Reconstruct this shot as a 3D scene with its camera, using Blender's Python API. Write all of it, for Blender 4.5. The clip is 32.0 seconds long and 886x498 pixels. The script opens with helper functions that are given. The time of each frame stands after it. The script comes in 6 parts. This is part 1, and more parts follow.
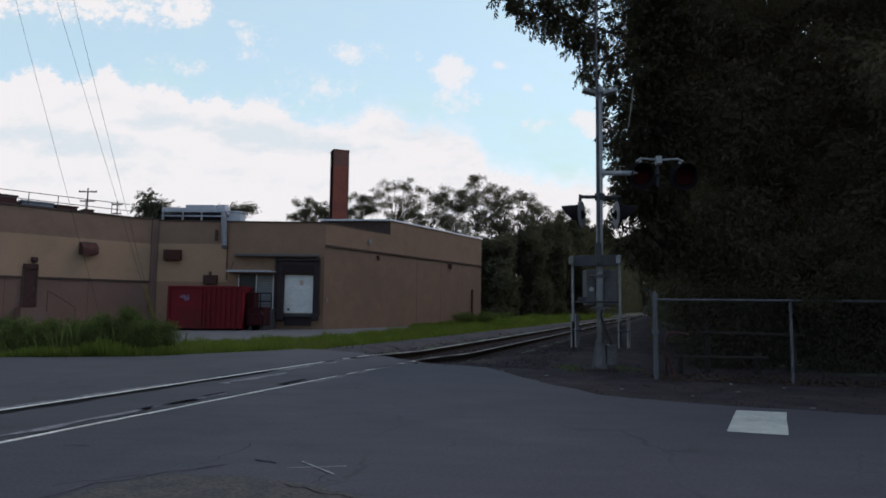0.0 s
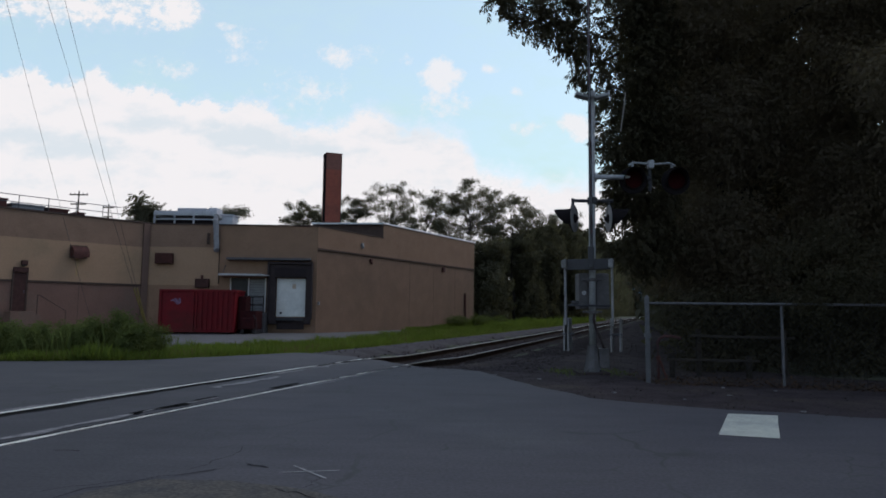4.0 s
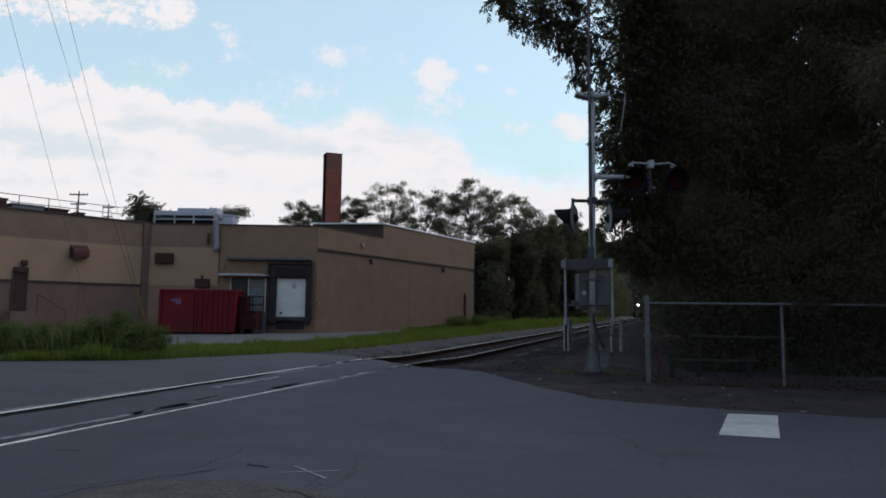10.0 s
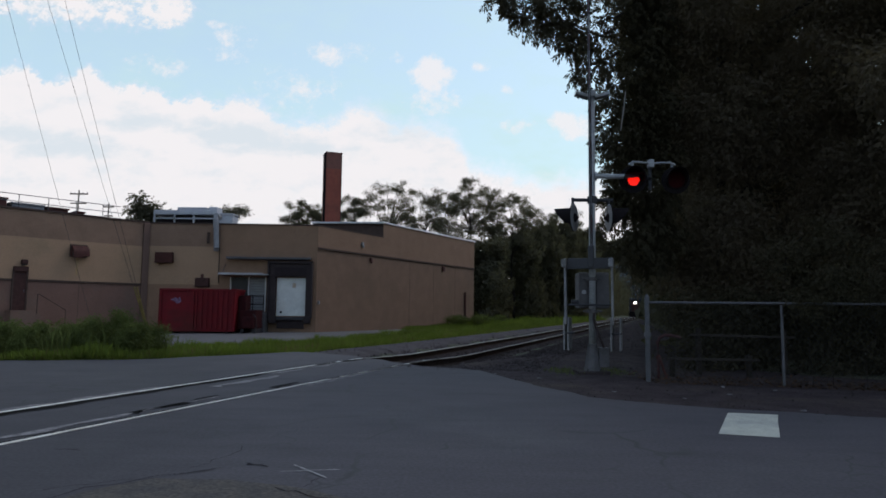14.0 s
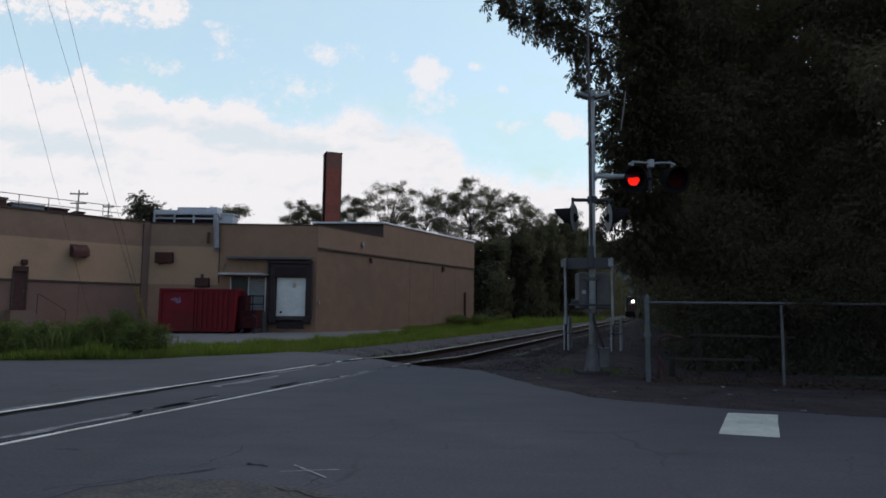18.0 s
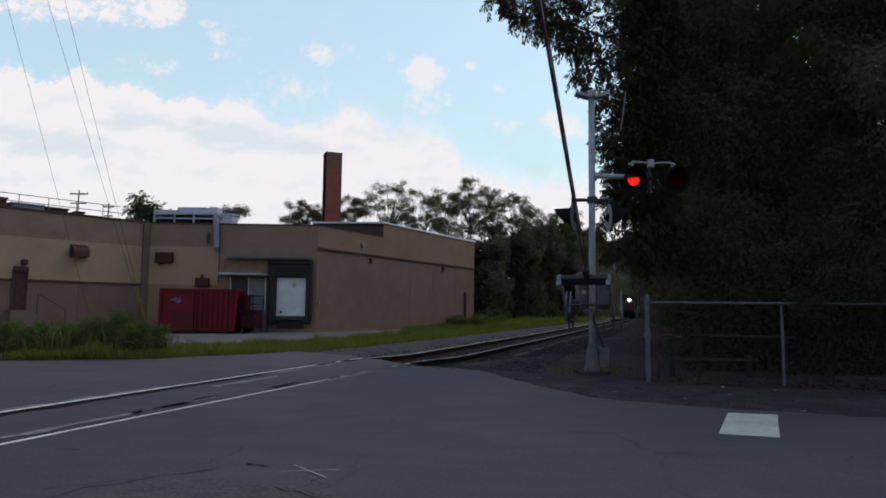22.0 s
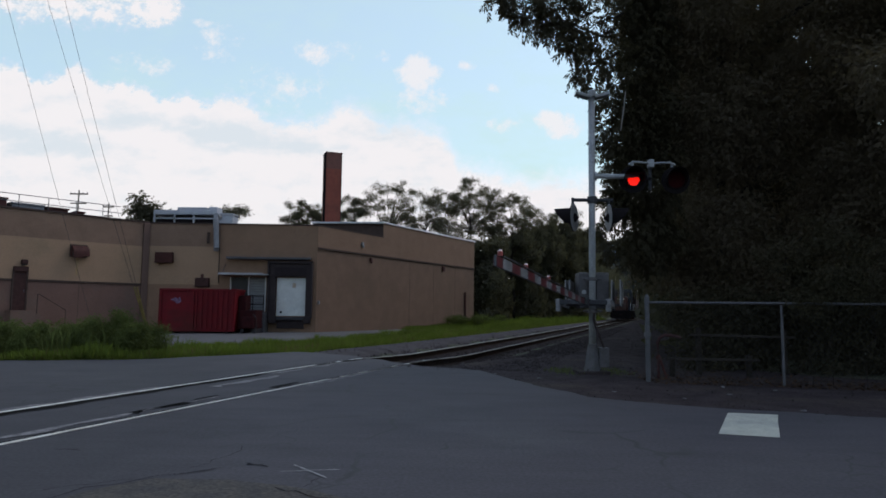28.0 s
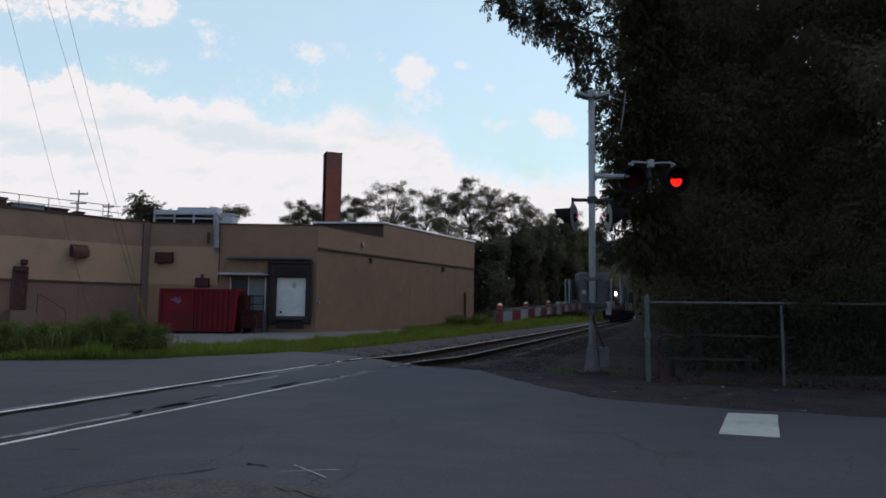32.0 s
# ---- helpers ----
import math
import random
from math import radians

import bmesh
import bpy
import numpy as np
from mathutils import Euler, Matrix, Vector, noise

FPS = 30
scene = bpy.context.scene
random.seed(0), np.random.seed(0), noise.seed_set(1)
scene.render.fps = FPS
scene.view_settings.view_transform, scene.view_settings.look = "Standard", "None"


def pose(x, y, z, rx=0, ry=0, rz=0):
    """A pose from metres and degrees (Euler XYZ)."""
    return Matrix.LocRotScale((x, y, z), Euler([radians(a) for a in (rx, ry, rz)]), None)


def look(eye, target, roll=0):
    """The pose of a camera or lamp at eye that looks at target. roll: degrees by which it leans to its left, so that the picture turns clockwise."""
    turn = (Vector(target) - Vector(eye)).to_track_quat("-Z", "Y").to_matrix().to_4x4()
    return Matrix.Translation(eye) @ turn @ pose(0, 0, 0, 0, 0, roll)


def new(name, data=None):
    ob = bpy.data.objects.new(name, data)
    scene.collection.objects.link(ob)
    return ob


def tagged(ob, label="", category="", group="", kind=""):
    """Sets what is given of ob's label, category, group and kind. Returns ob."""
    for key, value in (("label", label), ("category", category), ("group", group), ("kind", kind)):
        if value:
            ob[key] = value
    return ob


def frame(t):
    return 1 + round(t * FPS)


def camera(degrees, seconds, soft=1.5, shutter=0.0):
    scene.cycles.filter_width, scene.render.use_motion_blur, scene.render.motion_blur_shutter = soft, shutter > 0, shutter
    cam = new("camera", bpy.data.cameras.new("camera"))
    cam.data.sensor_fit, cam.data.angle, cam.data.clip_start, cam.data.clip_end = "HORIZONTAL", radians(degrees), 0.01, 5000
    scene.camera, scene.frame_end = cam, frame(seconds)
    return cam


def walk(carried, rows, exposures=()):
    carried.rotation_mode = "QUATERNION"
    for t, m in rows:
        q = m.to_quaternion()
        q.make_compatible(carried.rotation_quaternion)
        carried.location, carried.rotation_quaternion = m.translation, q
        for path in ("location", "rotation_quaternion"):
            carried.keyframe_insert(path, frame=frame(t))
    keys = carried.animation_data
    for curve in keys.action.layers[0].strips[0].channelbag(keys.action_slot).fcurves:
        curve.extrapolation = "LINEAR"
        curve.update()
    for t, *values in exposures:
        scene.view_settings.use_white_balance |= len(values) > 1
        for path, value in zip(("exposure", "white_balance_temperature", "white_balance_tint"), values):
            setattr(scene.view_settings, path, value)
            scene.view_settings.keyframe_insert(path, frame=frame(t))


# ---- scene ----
cam = camera(68, 32.0, soft=1.72)
EYE = (0.0, 0.0, 1.05)
# small shake of the hand at the start, in degrees (turn to the left, tilt upwards)
SHAKE = [(0.0, 0.62, -0.32), (0.1, 0.42, -0.74), (0.2, 0.27, -0.54), (0.3, 0.24, 0.17), (0.4, 0.20, 0.29), (0.5, -0.04, 0.13),
         (0.6, 0.03, -0.05), (0.8, 0.02, 0.12), (1.0, 0.0, 0.15), (1.5, 0.0, 0.08), (2.0, 0.0, 0.04), (2.5, 0.0, 0.0),
         (11.8, 0.0, 0.0), (12.3, 0.0, -0.07), (32.0, 0.0, -0.07)]


def aim(turn, tilt):
    t, e = radians(turn), radians(5.505 + tilt)
    d = Vector((-math.sin(t) * math.cos(e), math.cos(t) * math.cos(e), math.sin(e)))
    return look(EYE, Vector(EYE) + d * 10, 0.5)


walk(cam, [(t, aim(a, b)) for t, a, b in SHAKE], [(0.0, 0.70, 6500, 10.2), (32.0, 0.70, 6500, 10.2)])

# ---- light ----
world = bpy.data.worlds.new("sky")
scene.world = world
world.use_nodes = True
wn = world.node_tree
sky = wn.nodes.new("ShaderNodeTexSky")
sky.sky_type = "NISHITA"
sky.sun_disc = False
sky.sun_elevation = radians(52)
sky.sun_rotation = radians(60)
sky.altitude = 50
sky.air_density = 1.0
sky.dust_density = 1.0
sky.ozone_density = 0.35
# thin bright haze over the whole sky
haze = wn.nodes.new("ShaderNodeMix")
haze.data_type = "RGBA"
haze.inputs["Factor"].default_value = 0.20
haze.inputs["B"].default_value = (5.2, 6.2, 6.8, 1)
wn.links.new(sky.outputs[0], haze.inputs["A"])
wn.links.new(haze.outputs["Result"], wn.nodes["Background"].inputs[0])
wn.nodes["Background"].inputs[1].default_value = 0.12

sun = new("sun", bpy.data.lights.new("sun", "SUN"))
sun.data.energy = 0.35
sun.data.angle = radians(14)
sun.data.color = (1.0, 0.95, 0.88)
sun.matrix_world = look((0, 0, 0), (-math.sin(radians(60)) * math.cos(radians(52)), -math.cos(radians(60)) * math.cos(radians(52)), -math.sin(radians(52))))


# ---- materials ----
def mat(name, a, b=None, rough=0.8, metal=0.0, scale=6.0, fine=60.0, bump=0.2, dist=0.01, c=None, island=0.0, obj=0.0, spec=0.4, grain=0.2):
    """A surface of two tones mixed by broad noise, with fine grain and relief. c: stains."""
    m = bpy.data.materials.new(name)
    m.use_nodes = True
    n, l = m.node_tree.nodes, m.node_tree.links
    p = n["Principled BSDF"]
    p.inputs["Roughness"].default_value = rough
    p.inputs["Metallic"].default_value = metal
    p.inputs["Specular IOR Level"].default_value = spec
    b = b or tuple(v * 0.72 for v in a)
    co = n.new("ShaderNodeTexCoord")
    g = n.new("ShaderNodeNewGeometry")
    n1 = n.new("ShaderNodeTexNoise")
    n1.inputs["Scale"].default_value = scale
    n1.inputs["Detail"].default_value = 6
    n2 = n.new("ShaderNodeTexNoise")
    n2.inputs["Scale"].default_value = fine
    n2.inputs["Detail"].default_value = 3
    l.new(g.outputs["Position"] if not obj else co.outputs["Object"], n1.inputs["Vector"])
    l.new(g.outputs["Position"] if not obj else co.outputs["Object"], n2.inputs["Vector"])
    r = n.new("ShaderNodeMapRange")
    r.inputs["From Min"].default_value, r.inputs["From Max"].default_value = 0.35, 0.65
    l.new(n1.outputs["Fac"], r.inputs["Value"])
    mx = n.new("ShaderNodeMix")
    mx.data_type = "RGBA"
    mx.inputs["A"].default_value, mx.inputs["B"].default_value = (*a, 1), (*b, 1)
    l.new(r.outputs[0], mx.inputs["Factor"])
    out = mx.outputs["Result"]
    if c:
        n3 = n.new("ShaderNodeTexNoise")
        n3.inputs["Scale"].default_value = scale * 0.23
        n3.inputs["Detail"].default_value = 8
        n3.inputs["Roughness"].default_value = 0.65
        l.new(g.outputs["Position"], n3.inputs["Vector"])
        r3 = n.new("ShaderNodeMapRange")
        r3.inputs["From Min"].default_value, r3.inputs["From Max"].default_value = 0.52, 0.68
        l.new(n3.outputs["Fac"], r3.inputs["Value"])
        m3 = n.new("ShaderNodeMix")
        m3.data_type = "RGBA"
        m3.inputs["B"].default_value = (*c, 1)
        l.new(out, m3.inputs["A"])
        l.new(r3.outputs[0], m3.inputs["Factor"])
        out = m3.outputs["Result"]
    hv = n.new("ShaderNodeHueSaturation")
    v = n.new("ShaderNodeMapRange")
    v.inputs["To Min"].default_value, v.inputs["To Max"].default_value = 1 - grain, 1 + grain
    v.inputs["From Min"].default_value, v.inputs["From Max"].default_value = 0.3, 0.7
    l.new(n2.outputs["Fac"], v.inputs["Value"])
    val = v.outputs[0]
    if island or obj:
        src = g.outputs["Random Per Island"]
        if obj:
            oi = n.new("ShaderNodeObjectInfo")
            src = oi.outputs["Random"]
        k = n.new("ShaderNodeMapRange")
        w = island or obj
        k.inputs["To Min"].default_value, k.inputs["To Max"].default_value = 1 - w, 1 + w
        l.new(src, k.inputs["Value"])
        mm = n.new("ShaderNodeMath")
        mm.operation = "MULTIPLY"
        l.new(val, mm.inputs[0])
        l.new(k.outputs[0], mm.inputs[1])
        val = mm.outputs[0]
    l.new(val, hv.inputs["Value"])
    l.new(out, hv.inputs["Color"])
    l.new(hv.outputs[0], p.inputs["Base Color"])
    if bump:
        bp = n.new("ShaderNodeBump")
        bp.inputs["Strength"].default_value, bp.inputs["Distance"].default_value = bump, dist
        l.new(n2.outputs["Fac"], bp.inputs["Height"])
        l.new(bp.outputs[0], p.inputs["Normal"])
    return m


def glow(name, col, strength):
    m = bpy.data.materials.new(name)
    m.use_nodes = True
    p = m.node_tree.nodes["Principled BSDF"]
    p.inputs["Base Color"].default_value = (*col, 1)
    p.inputs["Emission Color"].default_value = (*col, 1)
    p.inputs["Emission Strength"].default_value = strength
    return m


def leaf_mat(name, a, b, trans=0.25, vary=0.25):
    m = mat(name, a, b, rough=0.8, scale=0.9, fine=25, bump=0.0, island=vary, spec=0.03, grain=0.08)
    n, l = m.node_tree.nodes, m.node_tree.links
    p, o = n["Principled BSDF"], n["Material Output"]
    t = n.new("ShaderNodeBsdfTranslucent")
    t.inputs[0].default_value = (a[0] * 1.6, a[1] * 1.6, a[2], 1)
    mx = n.new("ShaderNodeMixShader")
    mx.inputs[0].default_value = trans
    l.new(p.outputs[0], mx.inputs[1])
    l.new(t.outputs[0], mx.inputs[2])
    l.new(mx.outputs[0], o.inputs["Surface"])
    return m


def road_mat():
    m = mat("asphalt", (0.057, 0.0525, 0.0605), (0.040, 0.037, 0.044), rough=0.88, scale=1.1, fine=38, grain=0.22, bump=0.12, dist=0.004, c=(0.062, 0.061, 0.065), spec=0.3)
    n, l = m.node_tree.nodes, m.node_tree.links
    p = n["Principled BSDF"]
    src = p.inputs["Base Color"].links[0].from_socket
    g = n.new("ShaderNodeNewGeometry")
    w = n.new("ShaderNodeTexNoise")
    w.inputs["Scale"].default_value = 1.3
    l.new(g.outputs["Position"], w.inputs["Vector"])
    ad = n.new("ShaderNodeVectorMath")
    ad.operation = "MULTIPLY_ADD"
    ad.inputs[1].default_value = (0.9, 0.9, 0)
    l.new(w.outputs["Color"], ad.inputs[0])
    l.new(g.outputs["Position"], ad.inputs[2])
    v = n.new("ShaderNodeTexVoronoi")
    v.feature = "DISTANCE_TO_EDGE"
    v.inputs["Scale"].default_value = 0.42
    l.new(ad.outputs[0], v.inputs["Vector"])
    r = n.new("ShaderNodeMapRange")
    r.inputs["From Min"].default_value, r.inputs["From Max"].default_value = 0.003, 0.012
    l.new(v.outputs["Distance"], r.inputs["Value"])
    k = n.new("ShaderNodeTexNoise")
    k.inputs["Scale"].default_value = 0.5
    l.new(g.outputs["Position"], k.inputs["Vector"])
    kr = n.new("ShaderNodeMapRange")
    kr.inputs["From Min"].default_value, kr.inputs["From Max"].default_value = 0.43, 0.50
    l.new(k.outputs["Fac"], kr.inputs["Value"])
    mxx = n.new("ShaderNodeMath")
    mxx.operation = "MAXIMUM"
    l.new(r.outputs[0], mxx.inputs[0])
    l.new(kr.outputs[0], mxx.inputs[1])
    mx = n.new("ShaderNodeMix")
    mx.data_type = "RGBA"
    mx.inputs["A"].default_value = (0.034, 0.034, 0.036, 1)
    l.new(mxx.outputs[0], mx.inputs["Factor"])
    l.new(src, mx.inputs["B"])
    # finer web of cracks and streaks of old wear
    v2 = n.new("ShaderNodeTexVoronoi")
    v2.feature = "DISTANCE_TO_EDGE"
    v2.inputs["Scale"].default_value = 1.9
    l.new(ad.outputs[0], v2.inputs["Vector"])
    r2 = n.new("ShaderNodeMapRange")
    r2.inputs["From Min"].default_value, r2.inputs["From Max"].default_value = 0.004, 0.02
    l.new(v2.outputs["Distance"], r2.inputs["Value"])
    k2 = n.new("ShaderNodeTexNoise")
    k2.inputs["Scale"].default_value = 0.8
    k2.inputs["Detail"].default_value = 5
    l.new(g.outputs["Position"], k2.inputs["Vector"])
    kr2 = n.new("ShaderNodeMapRange")
    kr2.inputs["From Min"].default_value, kr2.inputs["From Max"].default_value = 0.40, 0.47
    l.new(k2.outputs["Fac"], kr2.inputs["Value"])
    mx2 = n.new("ShaderNodeMath")
    mx2.operation = "MAXIMUM"
    l.new(r2.outputs[0], mx2.inputs[0])
    l.new(kr2.outputs[0], mx2.inputs[1])
    m2 = n.new("ShaderNodeMix")
    m2.data_type = "RGBA"
    m2.inputs["A"].default_value = (0.036, 0.036, 0.038, 1)
    l.new(mx2.outputs[0], m2.inputs["Factor"])
    l.new(mx.outputs["Result"], m2.inputs["B"])
    mp = n.new("ShaderNodeMapping")
    mp.inputs["Scale"].default_value = (0.5, 3.2, 1)
    mp.inputs["Rotation"].default_value = (0, 0, radians(20))
    l.new(g.outputs["Position"], mp.inputs["Vector"])
    st = n.new("ShaderNodeTexNoise")
    st.inputs["Scale"].default_value = 1.6
    st.inputs["Detail"].default_value = 7
    l.new(mp.outputs[0], st.inputs["Vector"])
    sr = n.new("ShaderNodeMapRange")
    sr.inputs["From Min"].default_value, sr.inputs["From Max"].default_value = 0.3, 0.7
    sr.inputs["To Min"].default_value, sr.inputs["To Max"].default_value = 0.90, 1.10
    l.new(st.outputs["Fac"], sr.inputs["Value"])
    hs = n.new("ShaderNodeHueSaturation")
    bl = n.new("ShaderNodeTexNoise")
    bl.inputs["Scale"].default_value = 1.1
    bl.inputs["Detail"].default_value = 6
    bl.inputs["Roughness"].default_value = 0.68
    l.new(g.outputs["Position"], bl.inputs["Vector"])
    br_ = n.new("ShaderNodeMapRange")
    br_.inputs["From Min"].default_value, br_.inputs["From Max"].default_value = 0.34, 0.56
    br_.inputs["To Min"].default_value, br_.inputs["To Max"].default_value = 0.80, 1.02
    l.new(bl.outputs["Fac"], br_.inputs["Value"])
    tone = n.new("ShaderNodeMath")
    tone.operation = "MULTIPLY"
    l.new(sr.outputs[0], tone.inputs[0])
    l.new(br_.outputs[0], tone.inputs[1])
    # darker asphalt towards the left and the near side, with a ragged edge
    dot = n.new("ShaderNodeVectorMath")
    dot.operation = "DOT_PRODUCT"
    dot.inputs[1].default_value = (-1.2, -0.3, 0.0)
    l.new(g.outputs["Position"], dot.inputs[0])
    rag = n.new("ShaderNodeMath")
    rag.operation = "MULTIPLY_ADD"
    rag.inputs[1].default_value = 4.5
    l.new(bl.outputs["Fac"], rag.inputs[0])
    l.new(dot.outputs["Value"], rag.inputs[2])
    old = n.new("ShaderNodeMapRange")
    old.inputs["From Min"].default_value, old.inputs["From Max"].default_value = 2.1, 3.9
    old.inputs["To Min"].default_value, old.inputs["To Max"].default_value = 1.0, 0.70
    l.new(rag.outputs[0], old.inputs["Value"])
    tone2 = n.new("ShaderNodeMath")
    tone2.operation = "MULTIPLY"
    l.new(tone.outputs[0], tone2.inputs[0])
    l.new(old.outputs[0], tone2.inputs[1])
    l.new(tone2.outputs[0], hs.inputs["Value"])
    l.new(m2.outputs["Result"], hs.inputs["Color"])
    l.new(hs.outputs[0], p.inputs["Base Color"])
    return m


ASPHALT = road_mat()
PATCH = mat("worn_patch", (0.056, 0.047, 0.039), (0.036, 0.032, 0.030), rough=0.95, scale=7, fine=40, grain=0.45, bump=0.6, dist=0.01, c=(0.027, 0.025, 0.026))
LOT = mat("lot_asphalt", (0.078, 0.073, 0.075), (0.06, 0.057, 0.06), rough=0.9, scale=0.6, fine=60)
GRAVEL = mat("gravel", (0.044, 0.0342, 0.03515), (0.03, 0.02375, 0.0247), rough=0.95, scale=2.5, fine=45, bump=0.9, dist=0.03, c=(0.03, 0.02565, 0.0209), spec=0.06)
DIRT = mat("dark_gritty_dirt", (0.0487, 0.0376, 0.0395), (0.0278, 0.0216, 0.0231), rough=0.95, scale=2.5, fine=45, bump=0.7, dist=0.02, c=(0.0610, 0.0480, 0.0400), spec=0.06)
# brown bank dirt, its colour darkened in part for the trees' shade
BANKDIRT = mat("shade_toned_bank_dirt", (0.0340, 0.0255, 0.0268), (0.0180, 0.0138, 0.0152), rough=0.95, scale=2.0, fine=40, grain=0.35, bump=0.8, dist=0.03, c=(0.0560, 0.0430, 0.0380), spec=0.06)
PACKED = mat("packed_fines", (0.066, 0.058, 0.062), (0.047, 0.042, 0.045), rough=0.95, scale=1.6, fine=40, grain=0.3, bump=0.5, dist=0.015, c=(0.04, 0.035, 0.036), spec=0.06)
PEBBLE = mat("pebble", (0.060, 0.052, 0.050), (0.036, 0.032, 0.031), rough=0.95, scale=3, fine=60, island=0.4, spec=0.06)
STONE = mat("ballast_stone", (0.052, 0.043, 0.044), (0.036, 0.030, 0.031), rough=0.95, scale=3, fine=60, island=0.22, spec=0.06)
EARTH = mat("earth", (0.040, 0.046, 0.020), (0.03, 0.038, 0.015), rough=0.95, scale=0.8, fine=20, bump=0.6, dist=0.05, c=(0.06, 0.05, 0.03))
PAINT = mat("road_paint", (0.43, 0.43, 0.365), (0.36, 0.36, 0.31), rough=0.7, scale=5, fine=70, c=(0.26, 0.26, 0.25), bump=0.3)
CHALK = mat("chalk_paint", (0.30, 0.30, 0.30), (0.12, 0.12, 0.12), rough=0.9, scale=14, fine=80)
WORN = mat("worn_pale_asphalt", (0.18, 0.17, 0.175), (0.075, 0.070, 0.074), rough=0.9, scale=9, fine=60, grain=0.35)
TAR = mat("tar", (0.012, 0.012, 0.013), spec=0.04, rough=1.0, scale=8, fine=60)
RAILSTEEL = mat("polished_steel", (0.82, 0.80, 0.79), (0.62, 0.59, 0.57), c=(0.40, 0.36, 0.34), rough=0.36, metal=1.0, scale=3, fine=50, bump=0.05)
RUST = mat("rusty_steel", (0.034, 0.022, 0.018), (0.020, 0.014, 0.012), rough=0.85, scale=5, fine=50, spec=0.06)
TIE = mat("creosote_wood", (0.040, 0.032, 0.028), (0.024, 0.020, 0.018), rough=0.9, scale=4, fine=60, obj=0.3, spec=0.06)
FLANGE = mat("flangeway_dirt_shade", (0.010, 0.010, 0.010), (0.018, 0.017, 0.016), rough=1.0, scale=2.2, fine=70, spec=0.02)
TAN = mat("tan_stucco", (0.2136, 0.131, 0.08715), (0.1918, 0.1175, 0.07875), rough=0.9, scale=1.2, fine=30, bump=0.25, c=(0.169, 0.1082, 0.07245), spec=0.12)
# side walls: TAN darkened in colour for weaker light; lower band also greyer paint
LOWTAN_SHADED = mat("shaded_lower_stucco", (0.1657, 0.105, 0.0735), (0.1461, 0.09256, 0.0651), rough=0.9, scale=1.2, fine=30, bump=0.25, c=(0.1308, 0.08632, 0.0609), spec=0.12)
SIDETAN_SHADED = mat("shaded_side_stucco", (0.194, 0.1206, 0.0819), (0.1744, 0.1082, 0.0735), rough=0.9, scale=1.2, fine=30, bump=0.25, c=(0.1548, 0.09984, 0.06825), spec=0.12)
CREAM = mat("cream_stucco", (0.2888, 0.1869, 0.122), (0.2667, 0.1733, 0.1134), rough=0.9, scale=1.2, fine=30, bump=0.25, c=(0.2258, 0.1554, 0.1006), spec=0.12)
UPPER = mat("upper_tan_stucco", (0.1953, 0.125, 0.08988), (0.1743, 0.1124, 0.08025), rough=0.9, scale=1.2, fine=30, bump=0.25, c=(0.1386, 0.0924, 0.06634), spec=0.12)
BROWN = mat("brown_stucco", (0.1533, 0.0903, 0.07169), (0.1376, 0.08085, 0.0642), rough=0.9, scale=1.2, fine=30, bump=0.25, c=(0.126, 0.0924, 0.07276), spec=0.12)
PIER = mat("dark_brown_stucco", (0.1313, 0.084, 0.06741), (0.1103, 0.0714, 0.05885), rough=0.9, scale=1.2, fine=30, bump=0.25, spec=0.12)
TRIM = mat("dark_trim", (0.066, 0.044, 0.037), rough=0.8, scale=4, fine=40, spec=0.12)
ROOFM = mat("roof_membrane", (0.10, 0.10, 0.10), rough=0.9, scale=1.5, fine=20)
COPING = mat("pale_coping", (0.55, 0.55, 0.56), (0.42, 0.42, 0.43), rough=0.5, scale=3, fine=30)
BRICK = mat("red_brick", (0.235, 0.065, 0.042), (0.19, 0.052, 0.036), rough=0.9, scale=3, fine=25, bump=0.4, c=(0.15, 0.05, 0.035))
BRICK2 = mat("sooty_brick", (0.17, 0.07, 0.055), (0.13, 0.055, 0.045), rough=0.9, scale=3, fine=25, bump=0.4)
REDP = mat("red_paint", (0.123, 0.00511, 0.00921), (0.0958, 0.00511, 0.00921), spec=0.15, rough=0.6, scale=2, fine=30, c=(0.0729, 0.0102, 0.0102))
REDDARK = mat("dull_dark_red", (0.038, 0.009, 0.010), (0.024, 0.008, 0.009), rough=0.8, scale=5, fine=30, spec=0.06)
RUSTB = mat("brown_paint", (0.070, 0.027, 0.023), (0.048, 0.020, 0.018), rough=0.7, scale=4, fine=30, spec=0.12)
WHITEP = mat("white_paint", (0.56, 0.56, 0.54), (0.48, 0.48, 0.47), rough=0.5, scale=2, fine=30, c=(0.48, 0.46, 0.43))
BLACKR = mat("black_rubber", (0.034, 0.026, 0.027), (0.043, 0.034, 0.035), rough=0.9, scale=5, fine=40, spec=0.06)
DARKGLASS = mat("dark_pane", (0.02, 0.019, 0.02), rough=0.4, spec=0.25, scale=2, fine=10, bump=0)
GALV = mat("galvanised_steel", (0.078, 0.077, 0.085), (0.056, 0.056, 0.063), rough=0.65, metal=0.2, scale=6, fine=50, bump=0.1)
SILVER = mat("aluminium_paint", (0.27, 0.275, 0.29), (0.22, 0.225, 0.24), rough=0.55, metal=0.15, scale=5, fine=40, bump=0.1, c=(0.17, 0.17, 0.17))
GREYBOX = mat("grey_cast_iron", (0.078, 0.073, 0.078), (0.052, 0.049, 0.053), c=(0.10, 0.095, 0.10), rough=0.7, metal=0.1, scale=6, fine=40)
DARKSTEEL = mat("dark_steel", (0.030, 0.029, 0.035), (0.021, 0.021, 0.025), rough=0.6, metal=0.2, scale=5, fine=40)
